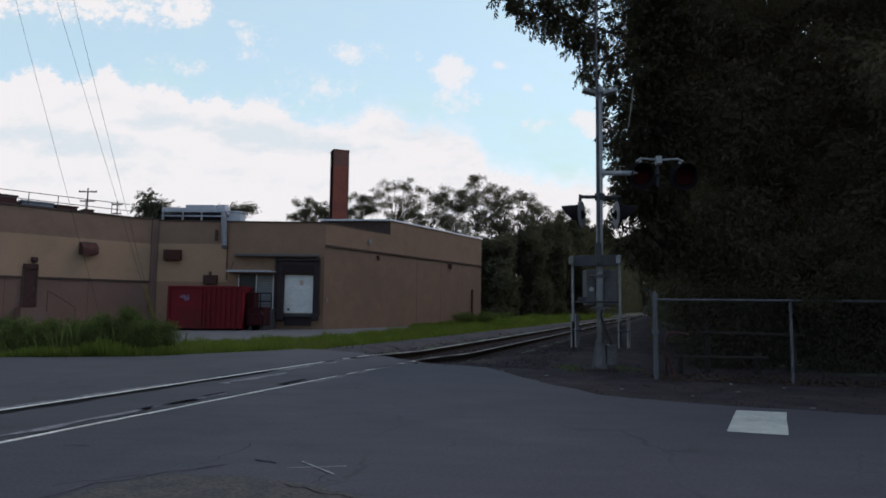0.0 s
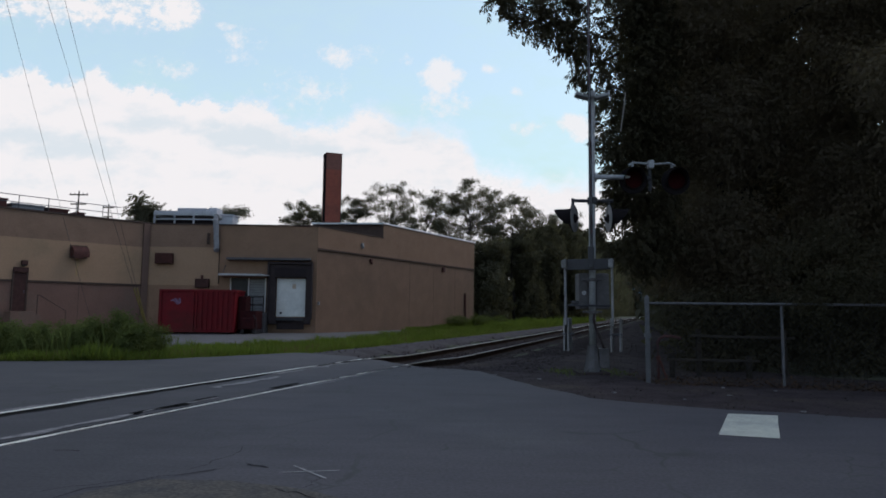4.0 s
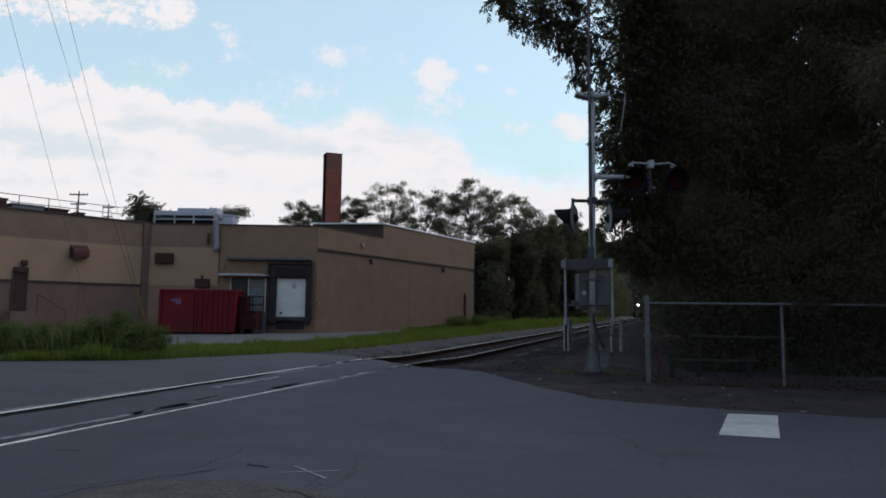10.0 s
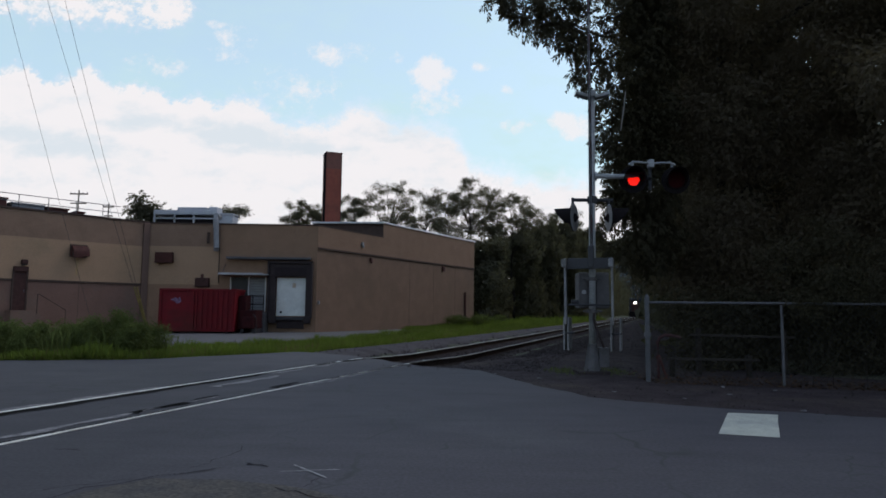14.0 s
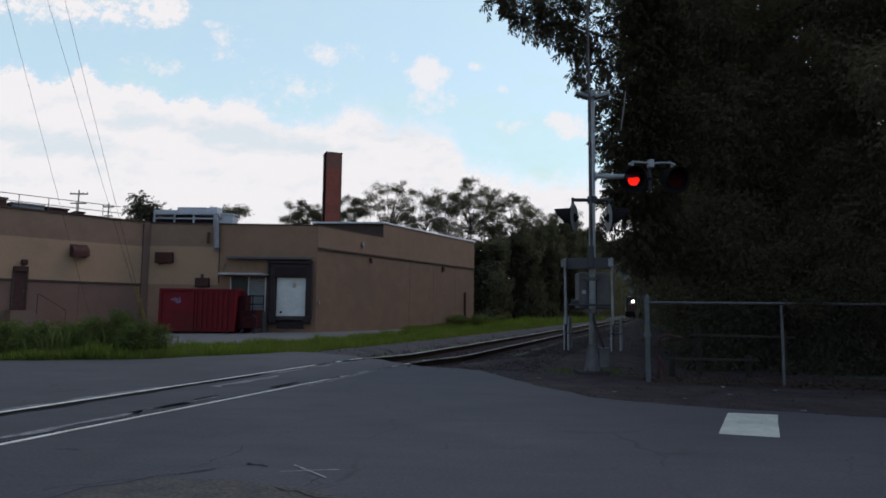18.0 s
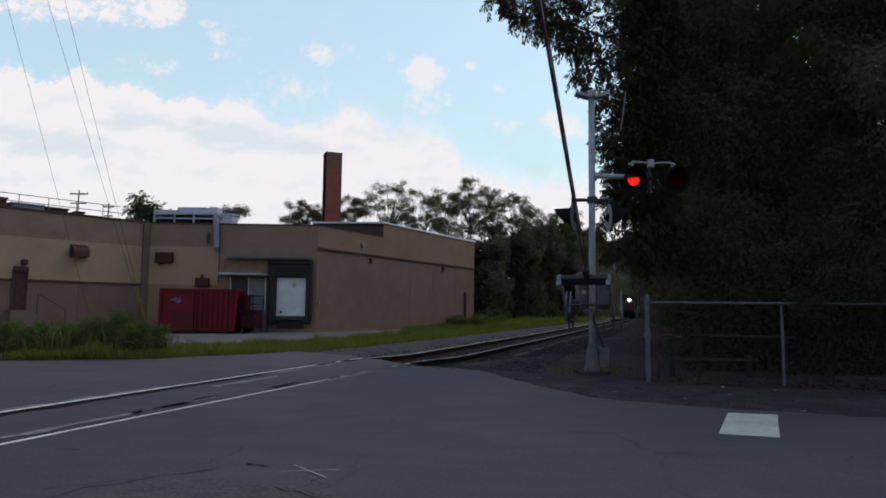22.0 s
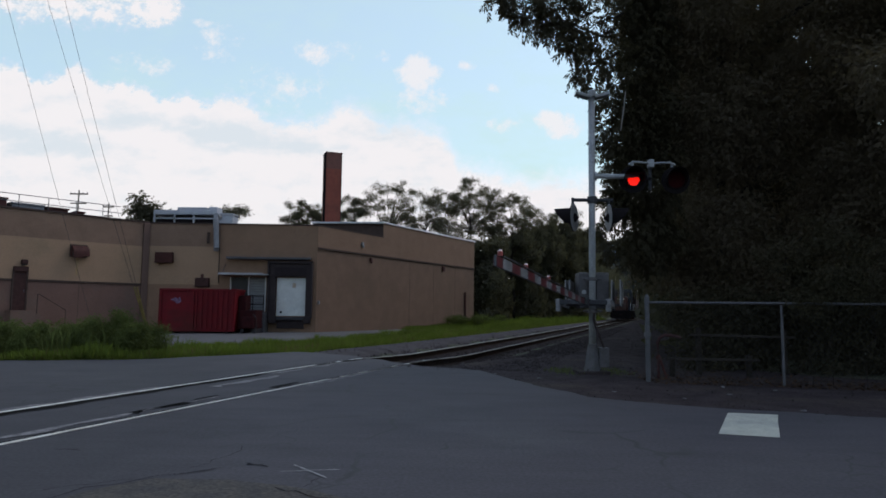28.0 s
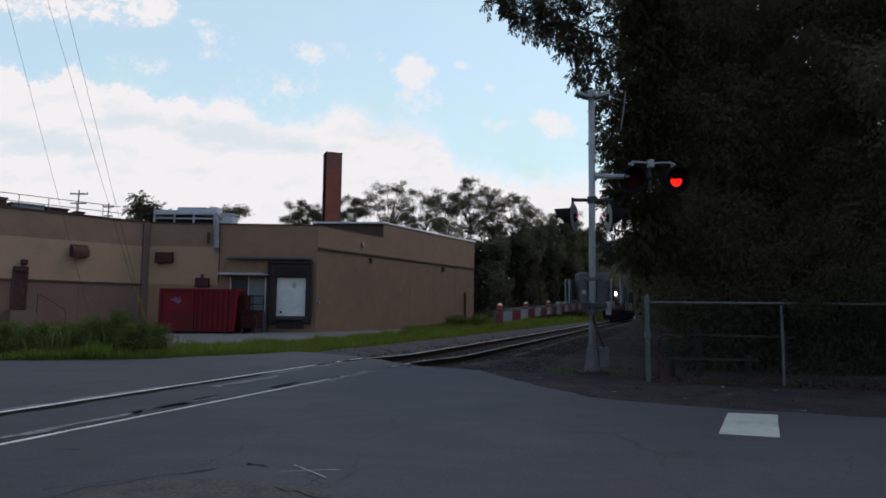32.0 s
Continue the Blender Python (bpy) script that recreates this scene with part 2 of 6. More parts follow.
BLACKP = mat("black_paint", (0.010, 0.008, 0.009), (0.013, 0.011, 0.012), spec=0.05, rough=0.9, scale=4, fine=30)
PLATE = mat("dull_cast_plate", (0.185, 0.180, 0.186), (0.13, 0.127, 0.132), rough=0.6, metal=0.15, scale=6, fine=40, c=(0.09, 0.085, 0.08))
BASEGREY = mat("dull_base_paint", (0.0736, 0.0704, 0.0752), (0.0496, 0.048, 0.0512), rough=0.7, scale=5, fine=40, c=(0.048, 0.0448, 0.0448))
ARMCORE = mat("dull_aluminium", (0.050, 0.050, 0.054), (0.038, 0.038, 0.041), rough=0.6, metal=0.2, scale=6, fine=40)
ARMRED = mat("red_reflective_sheet", (0.070, 0.006, 0.011), (0.055, 0.005, 0.009), rough=0.5, scale=6, fine=60)
ARMWHITE = mat("white_reflective_sheet", (0.145, 0.145, 0.155), (0.11, 0.11, 0.12), rough=0.5, scale=6, fine=60)
LENSOFF = mat("unlit_red_lens", (0.024, 0.002, 0.003), rough=0.75, spec=0.05, scale=20, fine=90)
LEDRED = glow("lit_red_lens", (1.0, 0.012, 0.004), 0.56)
PEEP = glow("red_peep", (1.0, 0.03, 0.05), 0.6)
HEADLAMP = glow("lit_headlamp", (1.0, 0.86, 0.66), 9.0)
AMBERLENS = mat("red_arm_lamp", (0.22, 0.02, 0.02), rough=0.3, scale=9, fine=60)
LAMPTOP = mat("clear_lens", (0.5, 0.38, 0.37), rough=0.25, scale=9, fine=60)
BARK = mat("bark", (0.026, 0.021, 0.018), (0.017, 0.014, 0.012), spec=0.1, rough=0.95, scale=6, fine=30, bump=0.8, dist=0.03)
PALEBARK = mat("pale_dead_wood", (0.15, 0.135, 0.12), rough=0.9, scale=6, fine=40)
LEAF = leaf_mat("leaf_dark", (0.090, 0.074, 0.056), (0.080, 0.065, 0.049), 0.38, 0.05)
LEAF2 = leaf_mat("leaf_wood", (0.070, 0.066, 0.047), (0.059, 0.056, 0.040), 0.35, 0.10)
# darker leaf copy: shade is put into the colour of brush and overhang
LEAF_SHADE = leaf_mat("leaf_shade_tone", (0.046, 0.040, 0.027), (0.036, 0.032, 0.021), 0.25, 0.12)
DEADLEAF = leaf_mat("dead_leaf", (0.075, 0.045, 0.03), (0.045, 0.03, 0.02), 0.1)
GRASS = leaf_mat("grass_blade", (0.108, 0.140, 0.028), (0.046, 0.064, 0.017), 0.35)
DRYGRASS = leaf_mat("dry_grass", (0.12, 0.10, 0.045), (0.08, 0.07, 0.03), 0.3)
WEED = leaf_mat("weed_leaf", (0.082, 0.100, 0.036), (0.048, 0.062, 0.024), 0.35)
ORANGE = mat("orange_paint", (0.051, 0.0143, 0.0096), (0.036, 0.0111, 0.008), rough=0.5, scale=2, fine=20)
LOCOBLUE = mat("dark_blue_paint", (0.020, 0.023, 0.034), (0.015, 0.018, 0.027), rough=0.5, scale=2, fine=20)
DULLWOOD = mat("dull_board", (0.0231, 0.01716, 0.01404), rough=0.95, scale=3, fine=30)
WOODPOLE = mat("weathered_pole", (0.10, 0.085, 0.07), rough=0.9, scale=3, fine=30)
LINK = mat("chain_link", (0.024, 0.025, 0.027), rough=0.7, metal=0.2, scale=8, fine=60, bump=0)


# ---- building helpers ----
def link(name, me, parent, m=None):
    ob = new(name, me)
    ob.parent = parent
    if m is not None:
        ob.matrix_basis = m
    return ob


def part(name, bm, material, parent=None, label="", m=None, smooth=False):
    me = bpy.data.meshes.new(name)
    bm.to_mesh(me)
    bm.free()
    me.materials.append(material)
    if smooth:
        me.polygons.foreach_set("use_smooth", [True] * len(me.polygons))
    ob = link(name, me, parent, m)
    return tagged(ob, label)


def thing(name, m, label, category, group="", kind=""):
    ob = new(name)
    ob.empty_display_size = 0.3
    ob.matrix_basis = m
    return tagged(ob, label, category, group, kind)


def structure(name, bm, material, label="", category=""):
    return tagged(part(name, bm, material), label, category, kind="structure")


def box(x0, y0, z0, x1, y1, z1, bevel=0.0, bm=None):
    bm = bm or bmesh.new()
    r = bmesh.ops.create_cube(bm, size=1)
    vs = r["verts"]
    for v in vs:
        v.co = Vector(((x0 + x1) / 2 + v.co.x * (x1 - x0), (y0 + y1) / 2 + v.co.y * (y1 - y0), (z0 + z1) / 2 + v.co.z * (z1 - z0)))
    if bevel:
        es = list({e for v in vs for e in v.link_edges})
        bmesh.ops.bevel(bm, geom=es, offset=bevel, segments=2, affect="EDGES", profile=0.6)
    return bm


def rod(p, q, r, r2=None, seg=10, bm=None):
    bm = bm or bmesh.new()
    p, q = Vector(p), Vector(q)
    d = q - p
    m = Matrix.Translation((p + q) / 2) @ d.to_track_quat("Z", "Y").to_matrix().to_4x4()
    bmesh.ops.create_cone(bm, cap_ends=True, segments=seg, radius1=r, radius2=r if r2 is None else r2, depth=d.length, matrix=m)
    return bm


def tube(points, radii, seg=8, bm=None):
    """A smooth pipe or limb through points."""
    bm = bm or bmesh.new()
    rings = []
    pts = [Vector(p) for p in points]
    for i, p in enumerate(pts):
        d = (pts[min(i + 1, len(pts) - 1)] - pts[max(i - 1, 0)]).normalized()
        q = d.to_track_quat("Z", "Y").to_matrix()
        r = radii[i] if isinstance(radii, (list, tuple)) else radii
        rings.append([bm.verts.new(p + q @ Vector((r * math.cos(2 * math.pi * k / seg), r * math.sin(2 * math.pi * k / seg), 0))) for k in range(seg)])
    for a, b in zip(rings, rings[1:]):
        for k in range(seg):
            bm.faces.new((a[k], a[(k + 1) % seg], b[(k + 1) % seg], b[k]))
    bm.faces.new(rings[0][::-1])
    bm.faces.new(rings[-1])
    return bm


def sheet(points, z, thick=0.0):
    """A flat outline filled with triangles; thick: depth below z."""
    bm = bmesh.new()
    vs = [bm.verts.new((x, y, z)) for x, y in points]
    es = [bm.edges.new((vs[i], vs[(i + 1) % len(vs)])) for i in range(len(vs))]
    bmesh.ops.triangle_fill(bm, edges=es, use_beauty=True)
    for f in bm.faces:
        if f.normal.z < 0:
            f.normal_flip()
    if thick:
        r = bmesh.ops.extrude_face_region(bm, geom=list(bm.faces))
        for v in [g for g in r["geom"] if isinstance(g, bmesh.types.BMVert)]:
            v.co.z -= thick
        bmesh.ops.recalc_face_normals(bm, faces=list(bm.faces))
    return bm


def wobble(points, step=0.35, amp=0.08, seed=0.0):
    """An outline with points added along it and shifted a little."""
    out = []
    for i, p in enumerate(points):
        q = points[(i + 1) % len(points)]
        L = math.dist(p, q)
        k = max(1, min(60, int(L / step)))
        for j in range(k):
            x, y = p[0] + (q[0] - p[0]) * j / k, p[1] + (q[1] - p[1]) * j / k
            w = noise.noise_vector(Vector((x * 1.3, y * 1.3, seed)))
            out.append((x + w.x * amp, y + w.y * amp))
    return out


def raw(name, verts, faces, material, parent=None, label="", kind="", smooth=False):
    me = bpy.data.meshes.new(name)
    verts = np.asarray(verts, dtype=np.float32)
    faces = np.asarray(faces, dtype=np.int32)
    k = faces.shape[1]
    me.vertices.add(len(verts))
    me.vertices.foreach_set("co", verts.ravel())
    me.loops.add(faces.size)
    me.loops.foreach_set("vertex_index", faces.ravel())
    me.polygons.add(len(faces))
    me.polygons.foreach_set("loop_start", np.arange(0, faces.size, k, dtype=np.int32))
    me.polygons.foreach_set("loop_total", np.full(len(faces), k, dtype=np.int32))
    if smooth:
        me.polygons.foreach_set("use_smooth", np.ones(len(faces), dtype=bool))
    me.update()
    me.validate()
    me.materials.append(material)
    ob = link(name, me, parent)
    return tagged(ob, label, kind=kind)


rng = np.random.default_rng(7)


def spots(verts, faces, pos, rot, size):
    """Copies of one small template: pos (n,3), rot (n,3,3), size (n,3 or 1)."""
    v = np.asarray(verts, float)
    n = len(pos)
    size = np.asarray(size, float).reshape(n, -1)
    p = np.einsum("nij,nkj->nki", rot, v[None] * size[:, None, :]) + pos[:, None, :]
    f = np.asarray(faces)[None] + (np.arange(n) * len(v))[:, None, None]
    return p.reshape(-1, 3), f.reshape(-1, f.shape[-1])


def turns(yaw, pitch, roll):
    cy, sy, cp, sp, cr, sr = np.cos(yaw), np.sin(yaw), np.cos(pitch), np.sin(pitch), np.cos(roll), np.sin(roll)
    m = np.empty((len(yaw), 3, 3))
    m[:, 0, 0], m[:, 0, 1], m[:, 0, 2] = cy * cp, cy * sp * sr - sy * cr, cy * sp * cr + sy * sr
    m[:, 1, 0], m[:, 1, 1], m[:, 1, 2] = sy * cp, sy * sp * sr + cy * cr, sy * sp * cr - cy * sr
    m[:, 2, 0], m[:, 2, 1], m[:, 2, 2] = -sp, cp * sr, cp * cr
    return m


# ---- ground ----
TRACK_X, TRACK_M = -5.87, 0.33          # the track's middle line: x = TRACK_X + TRACK_M * y
TN = math.hypot(1, TRACK_M)


def side(x, y):
    """Metres to the right of the track's middle."""
    return (x - TRACK_X - TRACK_M * y) / TN


def ramp(v, a, b):
    k = np.clip((v - a) / (b - a), 0, 1)
    return k * k * (3 - 2 * k)


def track_z(y):
    return -0.09 * ramp(y, 14.0, 17.5) + 0.05 * ramp(y, 35.0, 70.0)


def land(x, y):
    """Height of the open ground."""
    s = side(x, y)
    left = -0.30 * ramp(-s, 1.5, 7.0) * ramp(y, 12.5, 24.0)
    return -0.045 + left - 0.22 * ramp(2.6 - np.abs(s), 0.0, 1.2) * ramp(y, 12.5, 15.0)


xs = np.concatenate([np.linspace(-1500, -70, 12), np.linspace(-60, 70, 131), np.linspace(80, 1500, 12)])
ys = np.concatenate([np.linspace(-1500, -30, 10), np.linspace(-20, 8, 15), np.linspace(9, 60, 103), np.linspace(62, 220, 60), np.linspace(230, 440, 22), np.linspace(500, 1500, 8)])
gx, gy = np.meshgrid(xs, ys)
gz = land(gx, gy)
gi = np.arange(gx.size).reshape(gx.shape)
tagged(raw("ground", np.stack([gx, gy, gz], -1).reshape(-1, 3), np.stack([gi[:-1, :-1], gi[:-1, 1:], gi[1:, 1:], gi[1:, :-1]], -1).reshape(-1, 4), EARTH, smooth=True),
       "grassy earth ground with bare patches", "ground", kind="structure")

road_edge = [(-1.5, 14.6), (-0.9, 13.6), (-0.25, 12.75), (0.7, 12.0), (1.36, 9.6), (1.9, 8.35), (2.45, 7.87), (3.27, 7.46), (4.56, 6.86), (9, 5.2), (22, 1.5), (60, -10),
             (60, -40), (-60, -40), (-60, -2), (-14, 11.8), (-8.8, 13.25), (-7.3, 13.6), (-6.1, 14.0), (-5.0, 15.4), (-3.7, 16.8), (-2.4, 16.0)]
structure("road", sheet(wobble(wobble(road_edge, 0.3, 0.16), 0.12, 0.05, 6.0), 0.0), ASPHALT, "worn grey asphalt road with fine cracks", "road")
OLD = mat("old_dark_asphalt", (0.0250, 0.0217, 0.0262), (0.0180, 0.0158, 0.0196), rough=0.9, scale=2.2, fine=46, grain=0.35, bump=0.3, dist=0.005, c=(0.0205, 0.019, 0.0216))
structure("pavement_patch", sheet(wobble([(-2.35, 3.2), (-2.05, 3.85), (-1.75, 4.14), (-1.3, 4.2), (-0.95, 4.08), (-0.6, 3.85), (-0.2, 3.55), (0.1, 3.1), (0.0, 2.0), (-2.4, 2.0)], 0.12, 0.09, 3.0), 0.005),
          PATCH, "rough brownish asphalt patch in the road", "patch")
structure("gravel_margin", sheet(wobble([(-0.3, 12.4), (0.7, 11.7), (1.3, 9.4), (1.85, 8.1), (2.45, 7.6), (3.27, 7.2), (4.56, 6.6), (9, 5.0), (22, 1.2), (24, 6), (9, 9.6), (6.5, 11.6), (5.4, 13.6), (4.6, 16.8), (2.7, 16.8), (0.7, 14.1)], 0.3, 0.12, 5.0), -0.012),
          DIRT, "dirty gravel margin beside the road", "gravel")
structure("lot_pavement", sheet(wobble([(-34, 24), (-10.4, 26.5), (-7.2, 27.8), (-5.0, 31), (-3.4, 36), (-2.4, 43), (-1.6, 51), (-3, 60), (-20, 80), (-40, 40)], 0.6, 0.2, 9.0), -0.32), LOT, "pale grey asphalt yard before the building", "yard")


def quad_strip(name, pts, width, z, material, label, cat):
    """A painted or tarred line along points."""
    bm = bmesh.new()
    a = []
    for i, p in enumerate(pts):
        q0, q1 = pts[max(i - 1, 0)], pts[min(i + 1, len(pts) - 1)]
        d = Vector((q1[0] - q0[0], q1[1] - q0[1])).normalized()
        w = width * (0.75 + 0.5 * noise.noise(Vector((p[0] * 5, p[1] * 5, 2.0)))) / 2
        a.append((bm.verts.new((p[0] - d.y * w, p[1] + d.x * w, z)), bm.verts.new((p[0] + d.y * w, p[1] - d.x * w, z))))
    for (b, c), (d, e) in zip(a, a[1:]):
        bm.faces.new((b, c, e, d))
    return structure(name, bm, material, label, cat)


def between(p, q, n):
    return [(p[0] + (q[0] - p[0]) * i / n, p[1] + (q[1] - p[1]) * i / n) for i in range(n + 1)]


structure("stop_line", sheet(wobble([(3.05, 7.12), (3.52, 6.99), (2.88, 5.72), (2.43, 5.87)], 0.08, 0.012, 1.0), 0.006), PAINT, "worn white stop bar painted on asphalt", "marking")
quad_strip("survey_mark", between((-1.05, 4.39), (-0.67, 4.46), 12), 0.014, 0.006, CHALK, "faded white sprayed cross on asphalt", "marking")
quad_strip("survey_mark", between((-1.0, 4.58), (-0.72, 4.24), 12), 0.016, 0.007, CHALK, "faded white sprayed cross on asphalt", "marking")
quad_strip("crack", [(-0.98, 4.0), (-0.9, 3.92), (-0.84, 3.93), (-0.76, 3.84), (-0.7, 3.8), (-0.6, 3.78), (-0.5, 3.70)], 0.012, 0.007, TAR, "dark tar crack in the asphalt", "crack")
quad_strip("crack", [(-2.88, 5.0), (-2.8, 5.015), (-2.74, 5.0), (-2.68, 4.99)], 0.014, 0.006, TAR, "dark tar crack in the asphalt", "crack")
quad_strip("crack", [(-1.33, 4.62), (-1.28, 4.58), (-1.22, 4.57), (-1.16, 4.52)], 0.02, 0.006, TAR, "dark tar crack in the asphalt", "crack")
quad_strip("crack", wobble([(-2.35, 3.55), (-2.2, 3.72), (-2.12, 3.95), (-1.95, 4.02), (-1.78, 4.25), (-1.66, 4.3), (-1.5, 4.5)], 0.05, 0.07, 8.0)[:-18], 0.011, 0.006, TAR, "dark tar crack in the asphalt", "crack")
quad_strip("crack", [(-2.3, 3.9), (-2.18, 4.02), (-2.1, 4.03), (-1.98, 4.14), (-1.9, 4.15)], 0.007, 0.006, TAR, "dark tar crack in the asphalt", "crack")
quad_strip("crack", [(-1.66, 4.46), (-1.58, 4.6), (-1.6, 4.7), (-1.52, 4.86), (-1.5, 5.05), (-1.54, 5.2)], 0.006, 0.006, TAR, "thin broken crack in the asphalt", "crack")
quad_strip("crack", [(-0.82, 4.02), (-0.78, 4.1), (-0.8, 4.16), (-0.75, 4.25)], 0.006, 0.006, TAR, "thin broken crack in the asphalt", "crack")

# ---- railway ----
TR = math.degrees(-math.atan(TRACK_M))          # turn of the track from the y axis
track = tagged(thing("railway_track", Matrix.Identity(4), "single railway track crossing the road", "track", kind="structure"))
HALF = 0.735


def rail_run(name, c, y0, y1, prof, material, label="", dz=0.0, step=1.5):
    bm = bmesh.new()
    rings = []
    n = max(2, int((y1 - y0) / step))
    for i in range(n + 1):
        y = y0 + (y1 - y0) * i / n
        x = TRACK_X + TRACK_M * y
        z = float(track_z(y)) + dz
        rings.append([bm.verts.new((x + (c + a) / TN, y - (c + a) * TRACK_M / TN, z + b)) for a, b in prof])
    k = len(prof)
    for a, b in zip(rings, rings[1:]):
        for j in range(k):
            bm.faces.new((a[j], a[(j + 1) % k], b[(j + 1) % k], b[j]))
    bm.faces.new(rings[0])
    bm.faces.new(rings[-1][::-1])
    bmesh.ops.recalc_face_normals(bm, faces=list(bm.faces))
    return part(name, bm, material, track, label)


WEB = [(-0.07, -0.17), (0.07, -0.17), (0.07, -0.155), (0.012, -0.135), (0.012, -0.05), (0.034, -0.035), (0.034, -0.006), (-0.034, -0.006), (-0.034, -0.035), (-0.012, -0.05), (-0.012, -0.135), (-0.07, -0.155)]
HEAD = [(-0.026, -0.006), (0.026, -0.006), (0.023, 0.008), (-0.023, 0.008)]
for c in (-HALF, HALF):
    rail_run("rail", c, -30, 430, WEB, RUST, "rusty steel rail")
    # polished band widened or narrowed per rail to set how much it gleams
    rail_run("railhead", c, -30, 14.5, [(a * (0.78 if c > 0 else 1.35), b) for a, b in HEAD], RAILSTEEL, "rail top polished by wheels")
    rail_run("railhead", c, 14.5, 430, [(a * (0.5 if c > 0 else 0.8), b) for a, b in HEAD], RAILSTEEL, "polished rail top, narrowed to dim its gleam")
    inner = 0.082 if c < 0 else -0.075
    fw = 0.042 if c < 0 else 0.018
    # dark strips in place of cut grooves; the grooves' shade is in the colour
    rail_run("flangeway", c + (inner if c < 0 else -0.05), -30, 14.5, [(-fw, -0.02), (fw, -0.02), (fw, 0.005), (-fw, 0.005)], FLANGE, "flat dark strip for the dirty, shaded groove by the rail")
    if c < 0:
        rail_run("flangeway", c - inner * 0.85, -30, 14.5, [(-0.025, -0.02), (0.025, -0.02), (0.025, 0.0045), (-0.025, 0.0045)], FLANGE)


def rail_band(name, c0, w0, w1, y0, y1, z, material, label, ragged=0.5):
    """A strip beside a rail from c0 inwards, as wide as w0 at y0 and w1 at y1, with a ragged free edge."""
    bm = bmesh.new()
    last = None
    n = int((y1 - y0) / 0.09)
    for i in range(n + 1):
        t = i / n
        y = y0 + (y1 - y0) * t
        w = (w0 + (w1 - w0) * t) * (1 + ragged * noise.noise(Vector((y * 2.3, c0 * 5, 1.0))) + 0.35 * ragged * noise.noise(Vector((y * 9, c0, 4.0))))
        e = [bm.verts.new((TRACK_X + TRACK_M * y + c / TN, y - c * TRACK_M / TN, z)) for c in (c0, c0 + w)]
        if last:
            bm.faces.new((last[0], last[1], e[1], e[0]))
        last = e
    for f in bm.faces:
        if f.normal.z < 0:
            f.normal_flip()
    return structure(name, bm, material, label, "seam")


# flat black band painted for the dark gap at the far rail
rail_band("flangeway_shade", -HALF + 0.034, 0.24, 0.08, 1.0, 14.2, 0.0062, FLANGE, "flat black strip for the shaded gap by the far rail")
rail_band("worn_strip", 0.47, 0.17, 0.05, 3.4, 8.2, 0.0068, WORN, "pale worn strip beside the near rail", 0.8)
rail_band("tar_patch", 0.44, 0.14, 0.10, 6.9, 7.7, 0.0068, TAR, "black tar patch between the rails", 1.2)
rail_band("tar_patch", 0.50, 0.13, 0.06, 9.2, 9.9, 0.0068, TAR, "black tar patch between the rails", 1.2)
rail_band("worn_strip", -0.3, 0.22, 0.1, 9.0, 10.6, 0.0064, WORN, "pale worn strip between the rails", 1.2)
rail_band("worn_strip", 0.80, 0.10, 0.05, 9.6, 12.4, 0.0068, WORN, "pale worn strip beside the near rail", 1.3)
rail_band("worn_strip", -0.80, -0.10, -0.08, 6.4, 9.0, 0.0068, WORN, "pale worn strip beside the far rail", 1.3)
rail_band("worn_strip", -0.62, 0.12, 0.16, 10.6, 13.4, 0.0070, WORN, "pale worn strip beside the far rail", 1.4)
rail_band("tar_patch", 0.38, 0.10, 0.05, 7.9, 8.3, 0.0070, TAR, "black tar patch between the rails", 1.4)

for y0, y1, c0, w in ((10.45, 10.75, HALF - 0.05, 0.10), (11.05, 11.35, HALF - 0.05, 0.09), (11.75, 12.75, HALF - 0.06, 0.12), (13.0, 13.35, HALF - 0.05, 0.10), (13.7, 14.35, HALF - 0.06, 0.12),
                      (12.55, 13.25, -HALF - 0.05, 0.11), (13.55, 13.85, -HALF - 0.05, 0.11)):
    rail_band("rail_dirt", c0, w, w, y0, y1, 0.0105, OLD, "packed dirt and asphalt lying over the rail", 0.5)
tie = box(-1.28, -0.11, -0.36, 1.28, 0.11, -0.168, 0.012)
tie_ob = part("sleeper", tie, TIE, track)
tie_me = tie_ob.data
first = True
for i in range(150):
    y = 14.6 + i * 0.53
    m = pose(TRACK_X + TRACK_M * y + rng.normal(0, 0.015), y, float(track_z(y)) + rng.normal(0, 0.008), 0, 0, TR + rng.normal(0, 1.0))
    if first:
        tie_ob.matrix_basis, first = m, False
    else:
        link("sleeper", tie_me, track, m)

# ballast bed
by = np.concatenate([np.arange(12.6, 60, 0.22), np.linspace(60, 430, 150)])
bs = np.linspace(-3.6, 7.6, 56)
BS, BY = np.meshgrid(bs, by)
prof = -0.19 - 0.20 * np.clip((np.abs(BS) - 1.45) / 1.3, 0, 1) + np.where(BS > 1.4, 0.13 * ramp(BS, 1.4, 3.2), 0)
nz = np.array([noise.noise(Vector((float(a) * 3, float(b) * 3, 0))) * 0.035 for a, b in zip(BS.ravel(), BY.ravel())]).reshape(BS.shape)
BX = TRACK_X + TRACK_M * BY + BS / TN
BYY = BY - BS * TRACK_M / TN
BZ = np.maximum(track_z(BY) + prof, land(BX, BYY) + 0.02 * (BS < 7.3) - 0.03 * (BS < -3.4) - 0.03 * (BS > 7.4)) + nz
bi = np.arange(BX.size).reshape(BX.shape)
cut, cut0 = int(np.searchsorted(bs, 1.75)), int(np.searchsorted(bs, -1.75))
